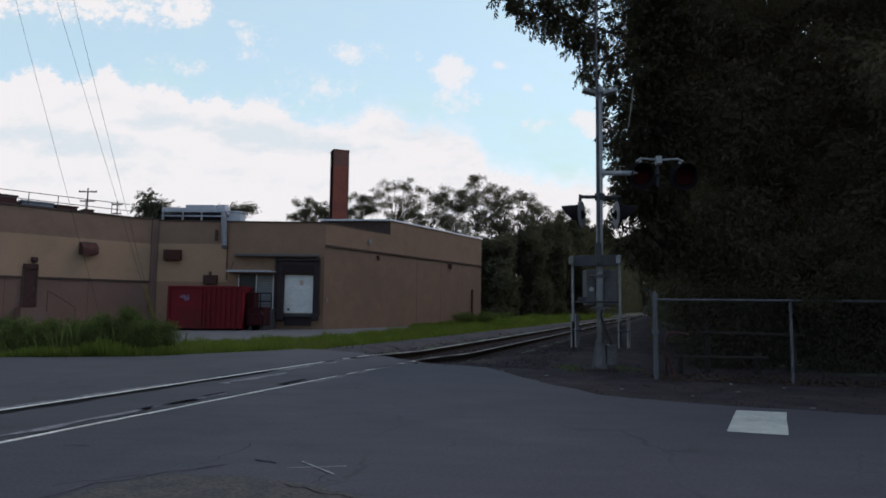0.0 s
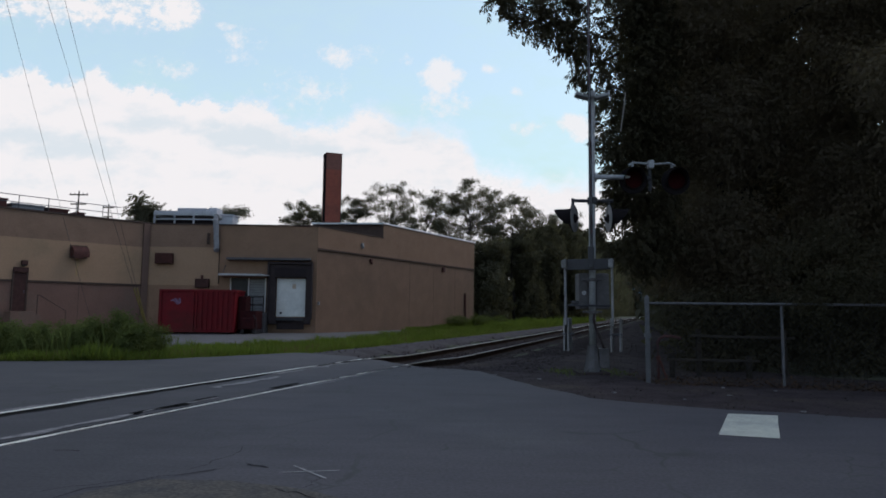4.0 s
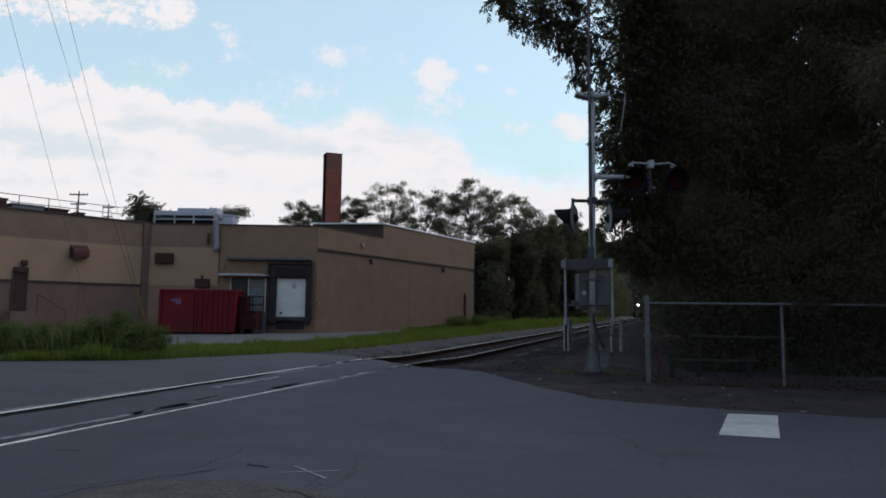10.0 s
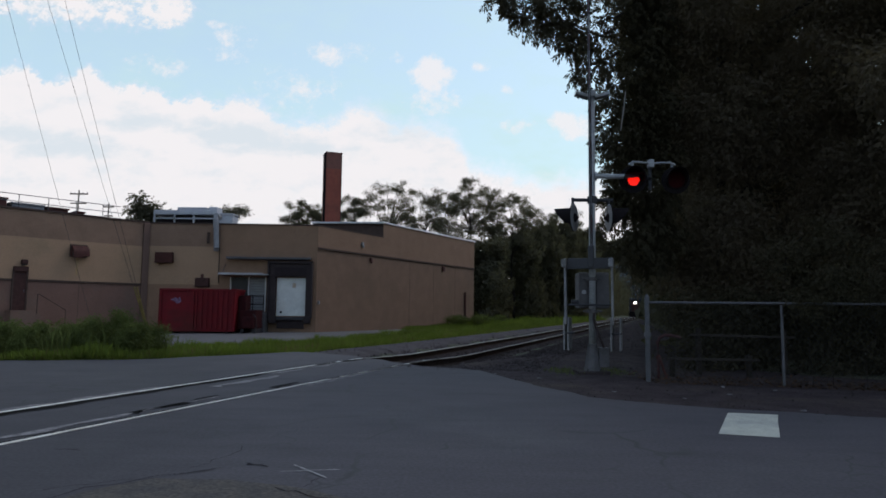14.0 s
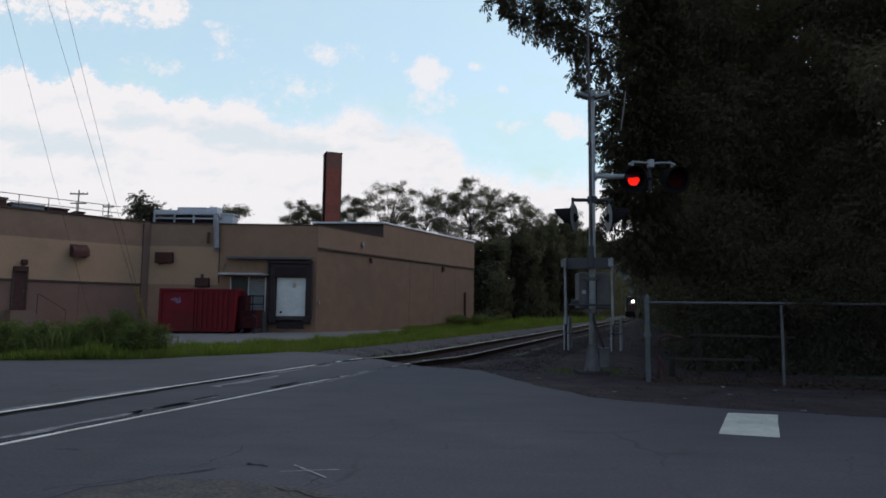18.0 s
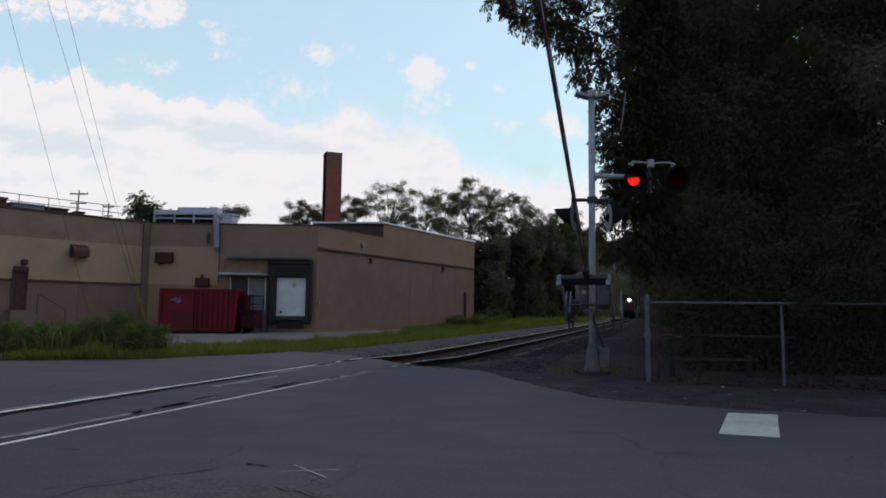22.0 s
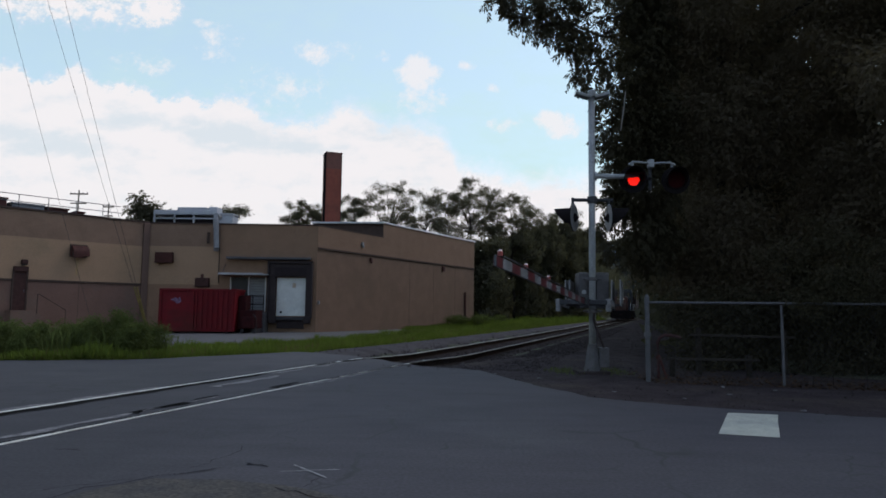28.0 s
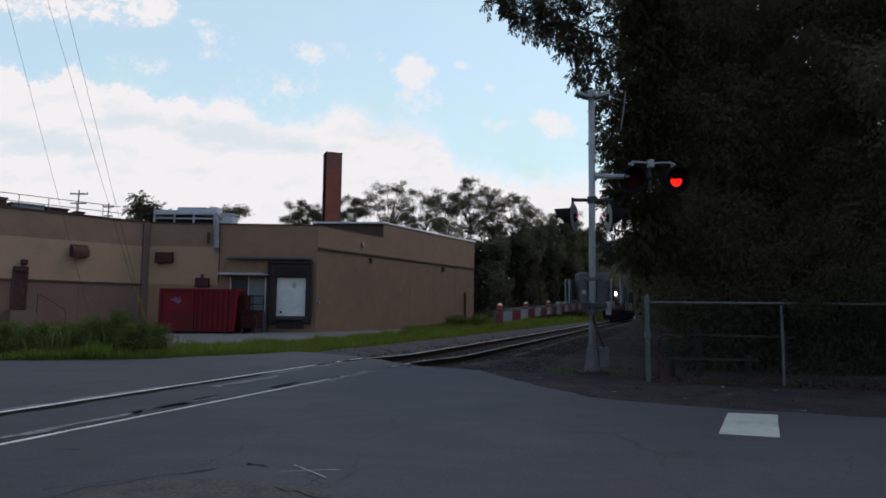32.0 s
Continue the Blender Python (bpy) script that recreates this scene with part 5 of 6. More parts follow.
# big dark roadside trees behind the fence
BIG = "large dark leafy tree with dense fine leaves"
tree("roadside_tree", (6.7, 15.0, 0), 12.0, 0.26,
     [((-1.5, -0.8, 7.6), (1.9, 1.7, 1.7), 1500), ((-0.8, -0.6, 5.2), (2.2, 1.7, 1.8), 1800), ((1.6, -0.9, 6.6), (2.4, 1.8, 2.3), 1700),
      ((0.0, 0.0, 10.2), (3.1, 2.4, 2.2), 1500), ((2.4, -1.2, 3.4), (2.4, 1.6, 1.9), 1600), ((-0.7, -0.7, 2.5), (2.2, 1.5, 1.7), 1600),
      ((3.0, -1.0, 9.6), (2.4, 1.9, 2.3), 1000),
      # unseen boughs overhead, added to shade the fence and the road's edge
      ((-0.6, -4.0, 10.0), (2.8, 2.4, 1.5), 700), ((2.6, -4.6, 9.4), (2.8, 2.4, 1.6), 700)],
     0.40, LOOSE, LEAF, BIG, "roadside trees")
tree("roadside_tree", (11.3, 14.4, 0), 12.5, 0.28,
     [((-0.8, -0.8, 4.2), (2.7, 1.8, 2.2), 1700), ((1.4, -0.8, 5.8), (2.7, 1.9, 2.4), 1300), ((-0.5, -0.7, 8.4), (3.0, 2.0, 2.4), 1600),
      ((1.8, -0.6, 10.0), (2.8, 2.1, 2.3), 900), ((-0.4, -1.0, 1.8), (2.7, 1.5, 1.6), 1400), ((2.6, -1.0, 2.3), (2.4, 1.6, 1.9), 900),
      # high boughs out of view, added for their shade on the margin
      ((-0.4, -5.0, 9.2), (3.0, 2.6, 1.6), 700), ((2.8, -4.6, 8.8), (2.8, 2.4, 1.6), 600), ((-2.0, -8.6, 9.6), (3.2, 2.4, 1.5), 700), ((2.6, -8.6, 9.4), (3.2, 2.4, 1.5), 800),
      ((-3.2, -4.2, 4.9), (1.7, 1.5, 1.3), 600), ((-0.6, -5.0, 4.4), (1.9, 1.6, 1.4), 700), ((2.2, -5.6, 4.2), (1.9, 1.6, 1.5), 700)],
     0.42, LOOSE, LEAF, BIG, "roadside trees")
tree("roadside_tree", (8.9, 18.8, 0), 13.0, 0.25,
     [((-1.7, 0, 3.2), (1.9, 2.2, 2.4), 700), ((-1.5, 0, 7.0), (2.0, 2.2, 2.4), 760), ((1.5, 0, 5.2), (2.8, 2.3, 2.8), 700), ((0.3, 0, 10.6), (3.0, 2.5, 2.4), 640), ((2.2, 0, 2.0), (2.6, 2, 2.0), 500),
      ((-0.9, 2.5, 8.0), (1.7, 2.2, 1.4), 420), ((1.2, 7.5, 8.6), (2.0, 2.6, 1.5), 420), ((3.0, 12.0, 9.5), (2.2, 2.6, 1.6), 380)],
     0.75, LOOSE, LEAF, "dark leafy tree beside the railway", "roadside trees")
tree("roadside_tree", (15.5, 16.0, 0), 14.0, 0.28,
     [((-1.5, 0, 3.2), (2.6, 2.2, 2.6), 600), ((-1.2, 0, 7.4), (2.8, 2.4, 2.8), 640), ((1.5, 0, 5.2), (2.9, 2.3, 2.8), 500), ((0.3, 0, 11.2), (3.2, 2.6, 2.6), 560)],
     0.8, LOOSE, LEAF, "dark leafy tree beside the railway", "roadside trees")
# a reaching branch over the road's edge
br = thing("overhanging_branch", pose(0, 0, 0), "leafy branch reaching out from the tree", "branch")
OVER = [((1.11, 12.6, 7.33), (0.26, 0.35, 0.11), 96),
        ((1.47, 12.6, 7.10), (0.30, 0.35, 0.15), 144),
        ((1.81, 12.6, 6.87), (0.33, 0.35, 0.20), 160),
        ((2.27, 12.6, 6.70), (0.33, 0.35, 0.24), 176),
        ((2.66, 12.6, 6.32), (0.24, 0.35, 0.26), 128),
        ((2.72, 12.6, 5.80), (0.19, 0.35, 0.17), 90),
        ((2.23, 12.6, 7.20), (0.65, 0.35, 0.26), 240),
        ((2.84, 12.6, 6.65), (0.49, 0.35, 0.54), 320),
        ((3.05, 12.6, 5.10), (0.17, 0.35, 0.38), 96),
        ((3.12, 12.6, 4.42), (0.15, 0.35, 0.35), 88),
        ((3.22, 12.6, 3.74), (0.15, 0.35, 0.33), 88),
        ((2.85, 12.6, 7.48), (0.65, 0.35, 0.33), 192),
        ((1.61, 12.6, 7.55), (0.60, 0.35, 0.17), 160),
        ((3.39, 12.6, 5.79), (0.38, 0.35, 0.65), 352),
        ((3.44, 12.6, 4.64), (0.28, 0.35, 0.65), 256),
        ((3.51, 12.6, 3.52), (0.28, 0.35, 0.60), 240),
        ((3.29, 12.6, 3.13), (0.17, 0.35, 0.20), 64),
        ((3.72, 12.6, 2.53), (0.22, 0.35, 0.43), 160),
        ((3.13, 12.9, 2.78), (0.13, 0.25, 0.22), 70), ((3.40, 12.9, 2.30), (0.26, 0.25, 0.15), 130), ((3.48, 12.8, 3.25), (0.20, 0.30, 0.34), 200), ((3.62, 12.9, 4.1), (0.26, 0.3, 0.5), 220), ((3.75, 12.9, 5.0), (0.3, 0.3, 0.5), 220)]
OVER += [((4.02 + 0.14 * math.sin(2.1 * k), 13.2, 2.3 + 0.62 * k), (0.30, 0.35, 0.5), 330) for k in range(10)] + [((4.45, 13.3, 2.6 + 0.9 * k), (0.4, 0.4, 0.6), 380) for k in range(7)]
part("limb", limb((5.6, 14.6, 6.9), (1.1, 12.7, 7.3), 0.045, 0.010, 0.3), BARK, br)
for c, r, n in OVER[:8]:
    part("twig", limb((c[0] + 0.8, 12.9, c[2] + 0.5), c, 0.025, 0.008, 0.1, 5), BARK, br)
# branch leaves take the shade tone, to stand dark against the sky
crown("leaves", [(c, (r[0] * 1.05, r[1], r[2] * 1.05), int(n * 0.34)) for c, r, n in OVER], 0.29, PLUME, LEAF_SHADE, br, 0.55)
tagged(part("dead_twig", tube([(3.29, 11.6, 5.06), (3.25, 11.6, 4.73), (3.19, 11.6, 4.33)], [0.010, 0.017, 0.010], 6), PALEBARK, br.parent), "pale dead twig hanging in the leaves", "twig")
tagged(part("bare_branch", limb((8.7, 12.0, 1.6), (9.6, 12.0, 3.9), 0.07, 0.05, 0.2), PALEBARK), "pale bare branch among dark leaves", "branch")


def thicket(name, blobs, size, material, label, template=SMALL, cat="shrubs", stem=0.04):
    t = thing(name, pose(0, 0, 0), label, cat)
    for c, r, n in blobs[:6]:
        part("stem", limb((c[0], c[1], -0.1), (c[0] + 0.1, c[1], c[2]), stem, stem * 0.4, 0.2), BARK, t)
    crown("foliage", blobs, size, template, material, t, 0.3)
    return t


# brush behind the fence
thicket("brush", [((4.9 + 0.8 * k, 12.6 + 0.25 * (k % 3) - 0.14 * k, z), (0.9, 0.5, 0.6), 110) for k in range(13) for z in (0.35, 1.1)], 0.34, LEAF_SHADE, "dark brush growing behind the fence", LOOSE, "shrubs", 0.012)
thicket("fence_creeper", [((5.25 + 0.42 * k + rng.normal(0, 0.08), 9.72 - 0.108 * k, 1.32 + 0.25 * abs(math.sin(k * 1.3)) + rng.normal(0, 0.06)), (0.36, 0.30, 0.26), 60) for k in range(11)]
        + [((5.5 + 0.6 * k, 10.5 - 0.15 * k, 2.0 + 0.3 * (k % 2)), (0.6, 0.4, 0.45), 70) for k in range(8)], 0.20, LEAF_SHADE, "dark leaves hanging over the top rail of the fence", LOOSE, "creeper", 0.006)
# dark leaf backing, added to close sky gaps in the roadside trees
thicket("leaf_backing", [((8.6 + 2.0 * k + rng.normal(0, 0.3), 20.4 + 0.9 * (k % 2), z + rng.normal(0, 0.4)), (1.7, 1.0, 1.6), 90) for k in range(7) for z in (5.6, 8.0, 10.4, 12.6)], 0.95, LEAF_SHADE, "added dark leaf backing behind the roadside trees")
thicket("undergrowth", [((8.2 + 0.75 * k, 9.9 - 0.19 * k + 0.3 * (k % 2) + rng.normal(0, 0.15), 0.10), (0.6, 0.4, 0.22), 70) for k in range(9)], 0.2, LEAF_SHADE, "low dark undergrowth along the foot of the fence", LOOSE)
# more dark leaves, added to close low gaps above the fence
thicket("shaded_brush", [((8.5 + 1.3 * k, 16.6 + 0.5 * (k % 3), z), (1.5, 0.9, 1.1), 150) for k in range(9) for z in (0.9, 2.4, 3.9)], 0.6, LEAF_SHADE, "dark shaded brush under the trees")
# edge of the wood along the right of the track
RIGHT = []
for y in np.concatenate([np.arange(22, 120, 4.5), np.arange(124, 400, 9.0)]):
    x = 0.302 * y + 1.6 + 0.012 * y + rng.normal(0, 0.2)
    for z in (1.6, 4.6, 8.0):
        RIGHT.append(((x + z * 0.05 + 0.3, y, z), (2.2, 2.6, 2.1), 70))
    RIGHT.append(((x + 4.5, y, 10.5), (3.2, 3.0, 3.0), 45))
    RIGHT.append(((x + 5, y, 4.5), (3.2, 3.0, 4.0), 30))
thicket("railside_wood", RIGHT, 1.45, LEAF2, "dark wood along the railway", MID, "wood")
# wood behind the building and along the left of the track
LEFT = []
for k in range(46):
    x = -34 + 1.25 * k
    y = 86 + 3.5 * math.sin(k * 1.7) + max(0, x - 6) * 1.5
    x += rng.normal(0, 0.4)
    h = y * np.interp(x, [-14, -12, -10, -8, -4, -1, 8, 15, 22], [0.100, 0.122, 0.108, 0.095, 0.100, 0.108, 0.118, 0.140, 0.138]) + 0.9 * noise.noise(Vector((x * 0.5, 3.3, 0)))
    thin = 0.22 if x < 0 else 1.0          # the yard side is a thin hedge of saplings
    for z in np.arange(1.5, h - 1.0, 2.5):
        LEFT.append(((x + rng.normal(0, 0.9), y + rng.normal(0, 0.9), z + rng.normal(0, 0.5)), (2.2 + rng.normal(0, 0.4), 2.2, 1.9), int(95 * (thin if z < 8 else 0.75))))
        LEFT.append(((x + 0.6, y + 5, z + 0.5), (2.6, 2.2, 2.4), int(36 * thin)))
    LEFT.append(((x, y, h - 0.6), (1.7, 2.0, 1.2), 55))
    if x > 3:
        LEFT.append(((x, y - 1.5, 0.5), (1.8, 1.4, 0.8), 60))
for y in np.arange(104, 400, 8.0):
    x = TRACK_X + TRACK_M * y - 5.4 - 0.012 * y
    top = min(1 + 0.132 * y, 22)
    for k in (0.12, 0.36, 0.60, 0.84):
        z = k * top
        LEFT.append(((x - z * 0.12, y, z), (2.0, 3.4, 0.15 * top), 60))
        LEFT.append(((x - z * 0.12 - 3.5, y, z), (2.4, 3.4, 0.16 * top), 30))
thicket("background_wood", LEFT, 1.35, LEAF2, "dark green wood behind the building", MID, "wood")
# end of the cutting
thicket("far_wood", [((x, 425 + rng.normal(0, 4), z), (9, 6, 8), 130) for x in range(60, 205, 9) for z in (3, 12, 21, 30, 38, 43)], 4.6, LEAF2, "far dark trees closing the railway line", SMALL, "wood")
# a dense bush leaning over the track's right side, added to hide the early headlamp
thicket("leaning_bush", [((34.15, 110, 2.2), (1.25, 1.2, 1.4), 900), ((34.95, 110, 2.3), (1.95, 1.6, 1.6), 800), ((35.2, 110, 1.6), (2.3, 2.0, 1.8), 420), ((35.3, 110, 4.2), (2.3, 2.0, 2.0), 420), ((36.2, 111, 7.5), (2.4, 2.0, 2.2), 260)], 0.75, LEAF2, "dense dark bush leaning towards the track", SMALL)
# open-crowned trees above the wood


def open_crown(h, w, low, n, per):
    """Leaf bunches on the outer ends of boughs, in a broad crown from height low to h, with gaps between the boughs."""
    out = []
    boughs = max(7, n // 9)
    for i in range(boughs):
        a, u = 2.4 * i + rng.normal(0, 0.3), ((i + 0.5) / boughs) ** 0.8
        k = math.sin(math.pi * (0.20 + 0.66 * u)) ** 0.7
        r = rng.uniform(0.45, 1.0) * k * w
        c = np.array((r * math.cos(a), 0.7 * r * math.sin(a), low + (h - 0.8 - low) * u + rng.normal(0, 0.25)))
        for j in range(n // boughs + 1):
            q = rng.uniform(0.22, 0.62)
            p = c * (1, 1, 1) + rng.normal(size=3) * (0.85, 0.6, 0.42) + (0, 0, -0.12 * j % 0.5)
            out.append((tuple(p), (q * 1.25, q, q * rng.uniform(0.45, 0.8)), int(per * q * rng.uniform(0.8, 1.5))))
    rng.shuffle(out)
    return [(tuple(float(e) for e in p), r, int(m)) for p, r, m in out]


for x, y, h, w, low, n, per in ((-7.4, 88, 18.2, 3.1, 11.0, 90, 24), (-2.6, 87, 17.2, 2.9, 8.0, 130, 22), (0.6, 90, 17.6, 2.9, 7.5, 140, 22), (3.6, 87, 18.4, 3.2, 7.5, 150, 22), (6.6, 90, 18.4, 3.0, 7.5, 140, 22), (9.6, 89, 17.6, 2.8, 8.0, 110, 22),
                                (13.0, 95, 16.6, 2.9, 9.0, 80, 26), (18.2, 104, 17.4, 3.2, 9.0, 100, 32), (23.0, 112, 17.0, 2.6, 8.0, 80, 36), (-17.8, 88, 15.8, 3.4, 8.0, 120, 40), (-12.2, 88, 16.2, 1.8, 8.0, 80, 40)):
    tree("tall_tree", (x, y, 0.0), h, 0.22, open_crown(h, w, low, n, per), 0.62, LOOSE, LEAF2, "tall open-crowned tree behind the building", "trees behind the building", boughs=26)
# trees behind the long wing
for x, y, h, blobs, tpl in ((-28.6, 62, 12.2, [((-0.9, 0, 9.8), (0.4, 0.6, 1.0), 50), ((-0.45, 0, 10.6), (0.35, 0.6, 1.5), 80), ((0.1, 0, 9.9), (0.4, 0.6, 1.0), 60), ((0.55, 0, 10.1), (0.3, 0.6, 1.1), 60), ((1.1, 0, 9.6), (0.4, 0.6, 0.9), 50), ((1.55, 0, 9.8), (0.3, 0.5, 0.9), 40), ((0.3, 0.3, 8.6), (1.4, 0.7, 0.8), 130)], PLUME),
                            (-20.0, 60, 11.0, [((-0.9, 0, 9.2), (0.9, 0.8, 0.8), 110), ((0.3, 0, 9.3), (0.8, 0.8, 0.6), 80), ((1.3, 0, 9.6), (0.7, 0.8, 0.35), 50)], LOOSE)):
    tree("yard_tree", (x, y, 0.5), h, 0.16, blobs, 0.75 if tpl is LOOSE else 0.8, tpl, LEAF2, "leafy tree rising behind the flat roof", "trees behind the roof")

# grass and weeds
BLADE_V = [(-0.5, 0, 0), (0.5, 0, 0), (0.32, 0.18, 0.6), (0, 0.45, 1.0)]
BLADE_F = [(0, 1, 2, 3)]


def blades(name, pts, height, width, material, label):
    p = np.asarray(pts, float)
    n = len(p)
    p = np.column_stack([p, land(p[:, 0], p[:, 1])])
    m = turns(rng.uniform(0, 6.28, n), rng.normal(0, 0.1, n), rng.normal(0, 0.25, n))
    hh = np.asarray(height(p[:, 0], p[:, 1])) * rng.uniform(0.5, 1.2, n)
    v, f = spots(BLADE_V, BLADE_F, p, m, np.column_stack([np.full(n, width), hh * 0.6, hh]))
    return tagged(raw(name, v, f, material), label, "grass", kind="stuff")


def verge(n):
    out = []
    while len(out) < n:
        y = 13.4 + 92 * rng.random() ** 2.0
        left = np.interp(y, [13.4, 14, 15, 21.9, 27, 34, 43, 51, 55, 61, 64, 66, 105], [-11, -10.5, -10.2, -10.0, -7.6, -4.4, -2.9, -2.0, 0.0, 3.6, 5.5, 3.5, 16])
        near = TRACK_X + TRACK_M * y - np.interp(y, [13, 16, 20, 26, 40, 105], [2.2, 2.9, 3.6, 3.4, 2.9, 2.6])
        x = rng.uniform(left, max(near, left + 0.2))
        if y < 17 and x > np.interp(y, [13.3, 14.0, 15.4, 16.9], [-8.4, -6.2, -5.1, -3.8]):
            continue
        out.append((x, y))
    return out


def lumpy(x, y):
    """Uneven growth, from nought to about two."""
    return np.clip(1 + 0.6 * np.sin(x * 1.7 + y) + 0.5 * np.sin(x * 0.6 - y * 1.1 + 2) + 0.4 * np.sin(x * 4.1 + y * 2.7), 0, None)


gp = verge(70000)
blades("verge_grass", gp, lambda x, y: 0.10 + 0.12 * lumpy(x, y) + 0.30 * ramp(y, 40, 70) * lumpy(x * 0.5, y * 0.5), 0.016, GRASS, "short green grass strip along the track")
blades("dry_grass", verge(9000), lambda x, y: 0.22 + 0.05 * np.sin(x * 3), 0.010, DRYGRASS, "straw-coloured dry stalks in the grass")
wp = np.column_stack([rng.uniform(-14, -6.3, 2600), rng.uniform(13.7, 17.0, 2600)])
wp = wp[wp[:, 0] < -0.43 * wp[:, 1] + 0.25 * rng.normal(0, 1, len(wp))]
wp = wp[wp[:, 1] > np.interp(wp[:, 0], [-14, -8.8, -6.1], [12.4, 13.8, 14.6])]
blades("weeds", wp, lambda x, y: 0.38 + 0.30 * np.abs(np.sin(x * 1.3 + 0.6 * y)) + 0.1 * np.sin(x * 5), 0.012, WEED, "tall rank weeds at the road's edge")
for k in range(40):
    x = -12.9 + k * 0.16 + rng.normal(0, 0.10)
    y = 15.1 + rng.normal(0, 0.45) + 0.12 * max(0, x + 9)
    hh = 0.52 + 0.30 * abs(math.sin(k * 0.7)) + (0.28 if k in (31, 32, 33, 34) else 0)
    b = tagged(thing("weed_clump", pose(x, y, float(land(x, y))), "bushy green weeds at the road's edge", "weeds", "weed clumps"))
    part("stalk", limb((0, 0, 0), (0.05, 0, hh), 0.015, 0.006, 0.05, 5), WEED, b)
    crown("foliage", [((0, 0, hh * 0.50), (0.36, 0.34, hh * 0.52), 150), ((0.05, 0, hh * 0.85), (0.18, 0.18, hh * 0.25), 40)], 0.20, LOOSE, WEED, b, 0.0)
bank = np.concatenate([np.column_stack([rng.normal(x, 0.16, 260), rng.normal(y, 0.35, 260)]) for x, y in ((2.2, 12.0), (3.05, 12.0))])
blades("bank_grass", bank, lambda x, y: 0.10 + 0 * x, 0.010, WEED, "sparse grass at the foot of the signal")
wall_grass = np.column_stack([rng.uniform(0, 1, 5000), rng.normal(0, 0.35, 5000)])
wall_grass = np.column_stack([-3.4 + wall_grass[:, 0] * 7.6 + 0.869 * (0.6 + np.abs(wall_grass[:, 1])), 50 + wall_grass[:, 0] * 13.4 - 0.494 * (0.6 + np.abs(wall_grass[:, 1]))])
blades("wall_grass", wall_grass, lambda x, y: 0.3 + 0.5 * ramp(y, 52, 60), 0.03, GRASS, "grass along the foot of the wall")

vw = [(float(TRACK_X + TRACK_M * y - 3.9 - 2.2 * rng.random()), float(y)) for y in np.linspace(44, 66, 16)]
thicket("verge_weeds", [((x, y, -0.05), (0.75, 0.6, 0.35 + 0.2 * rng.random()), 120) for x, y in vw], 0.30, GRASS, "lush green weeds in the grass strip", LOOSE)
thicket("wall_weeds", [((1.2 + 0.75 * k + rng.normal(0, 0.2), 55.6 + 1.3 * k - 0.5 * (k % 2), 0.35), (0.9, 0.6, 0.40 + 0.15 * (k % 3)), 130) for k in range(6)], 0.32, WEED, "rank green weeds along the foot of the wall", LOOSE)
# dead leaves lying along the foot of the fence
nd = 2600
dl = np.column_stack([rng.uniform(3.2, 10.5, nd), np.zeros(nd), np.full(nd, 0.004)])
dl[:, 1] = 10.38 - 0.257 * (dl[:, 0] - 3.22) + np.abs(rng.normal(0, 0.9, nd)) - 0.35
v_, f_ = spots([(-0.5, 0, 0), (0, 0.32, 0.10), (0.5, 0, 0.02), (0, -0.32, 0.08)], [(0, 1, 2, 3)], dl, turns(rng.uniform(0, 6.28, nd), rng.normal(0, 0.3, nd), rng.normal(0, 0.3, nd)), rng.uniform(0.03, 0.075, (nd, 1)))
tagged(raw("dead_leaves", v_, f_, DEADLEAF), "brown dead leaves on the dirt under the fence", "leaves", kind="stuff")
# litter on the margin
for k, (x, y) in enumerate(((1.55, 10.6), (2.3, 8.9), (3.0, 8.25), (3.75, 8.7), (3.95, 7.3), (0.9, 11.3), (4.6, 9.2), (4.05, 9.6))):
    tagged(part("litter", box(-0.03, -0.02, 0, 0.03, 0.02, 0.012, 0.004), WORN, m=pose(x, y, 0.0, 0, 5, 37 * k)), "scrap of pale litter on the gravel", "litter", "litter")

# ---- the train ----
loco = thing("locomotive", pose(50, 170, 0.1), "dark diesel locomotive with orange nose and lit headlamp", "locomotive")
part("frame", box(-1.45, 0.2, 1.05, 1.45, 20.5, 1.45, 0.04), BLACKP, loco)
part("pilot", box(-1.4, -0.15, 0.25, 1.4, 0.25, 1.25, 0.05), BLACKP, loco, "black snow-plough pilot")
nose = part("nose", box(-0.95, 0.9, 1.45, 0.95, 3.0, 3.55, 0.18), ORANGE, loco, "orange nose")
part("number_plate_bar", box(-0.5, 0.86, 3.1, 0.5, 0.9, 3.3), WHITEP, nose)
part("nose_door", box(-0.35, 0.86, 1.5, 0.25, 0.9, 2.9, 0.02), ORANGE, nose)
cab = part("cab", box(-1.5, 3.0, 1.45, 1.5, 5.4, 4.55, 0.12), LOCOBLUE, loco, "dark blue cab")
part("cab_roof", box(-1.45, 2.9, 4.5, 1.45, 5.5, 4.72, 0.1), LOCOBLUE, cab)
for x in (-0.72, 0.72):
    part("windscreen", box(x - 0.55, 2.97, 3.65, x + 0.55, 3.0, 4.3), DARKGLASS, cab)
for s in (-1, 1):
    part("side_window", box(s * 1.5 - 0.01, 3.5, 3.5, s * 1.5 + 0.01, 4.9, 4.2), DARKGLASS, cab)
part("hood", box(-0.9, 5.4, 1.45, 0.9, 20.0, 4.35, 0.1), LOCOBLUE, loco, "long dark engine hood")
part("exhaust_stack", box(-0.3, 10.5, 4.35, 0.3, 11.3, 4.65, 0.04), BLACKP, loco)
part("fan", rod((0, 15, 4.35), (0, 15, 4.55), 0.7, seg=20), BLACKP, loco)
lampbox = part("headlamp_box", box(-0.42, 0.80, 3.42, 0.42, 1.3, 3.80, 0.05), BLACKP, loco)
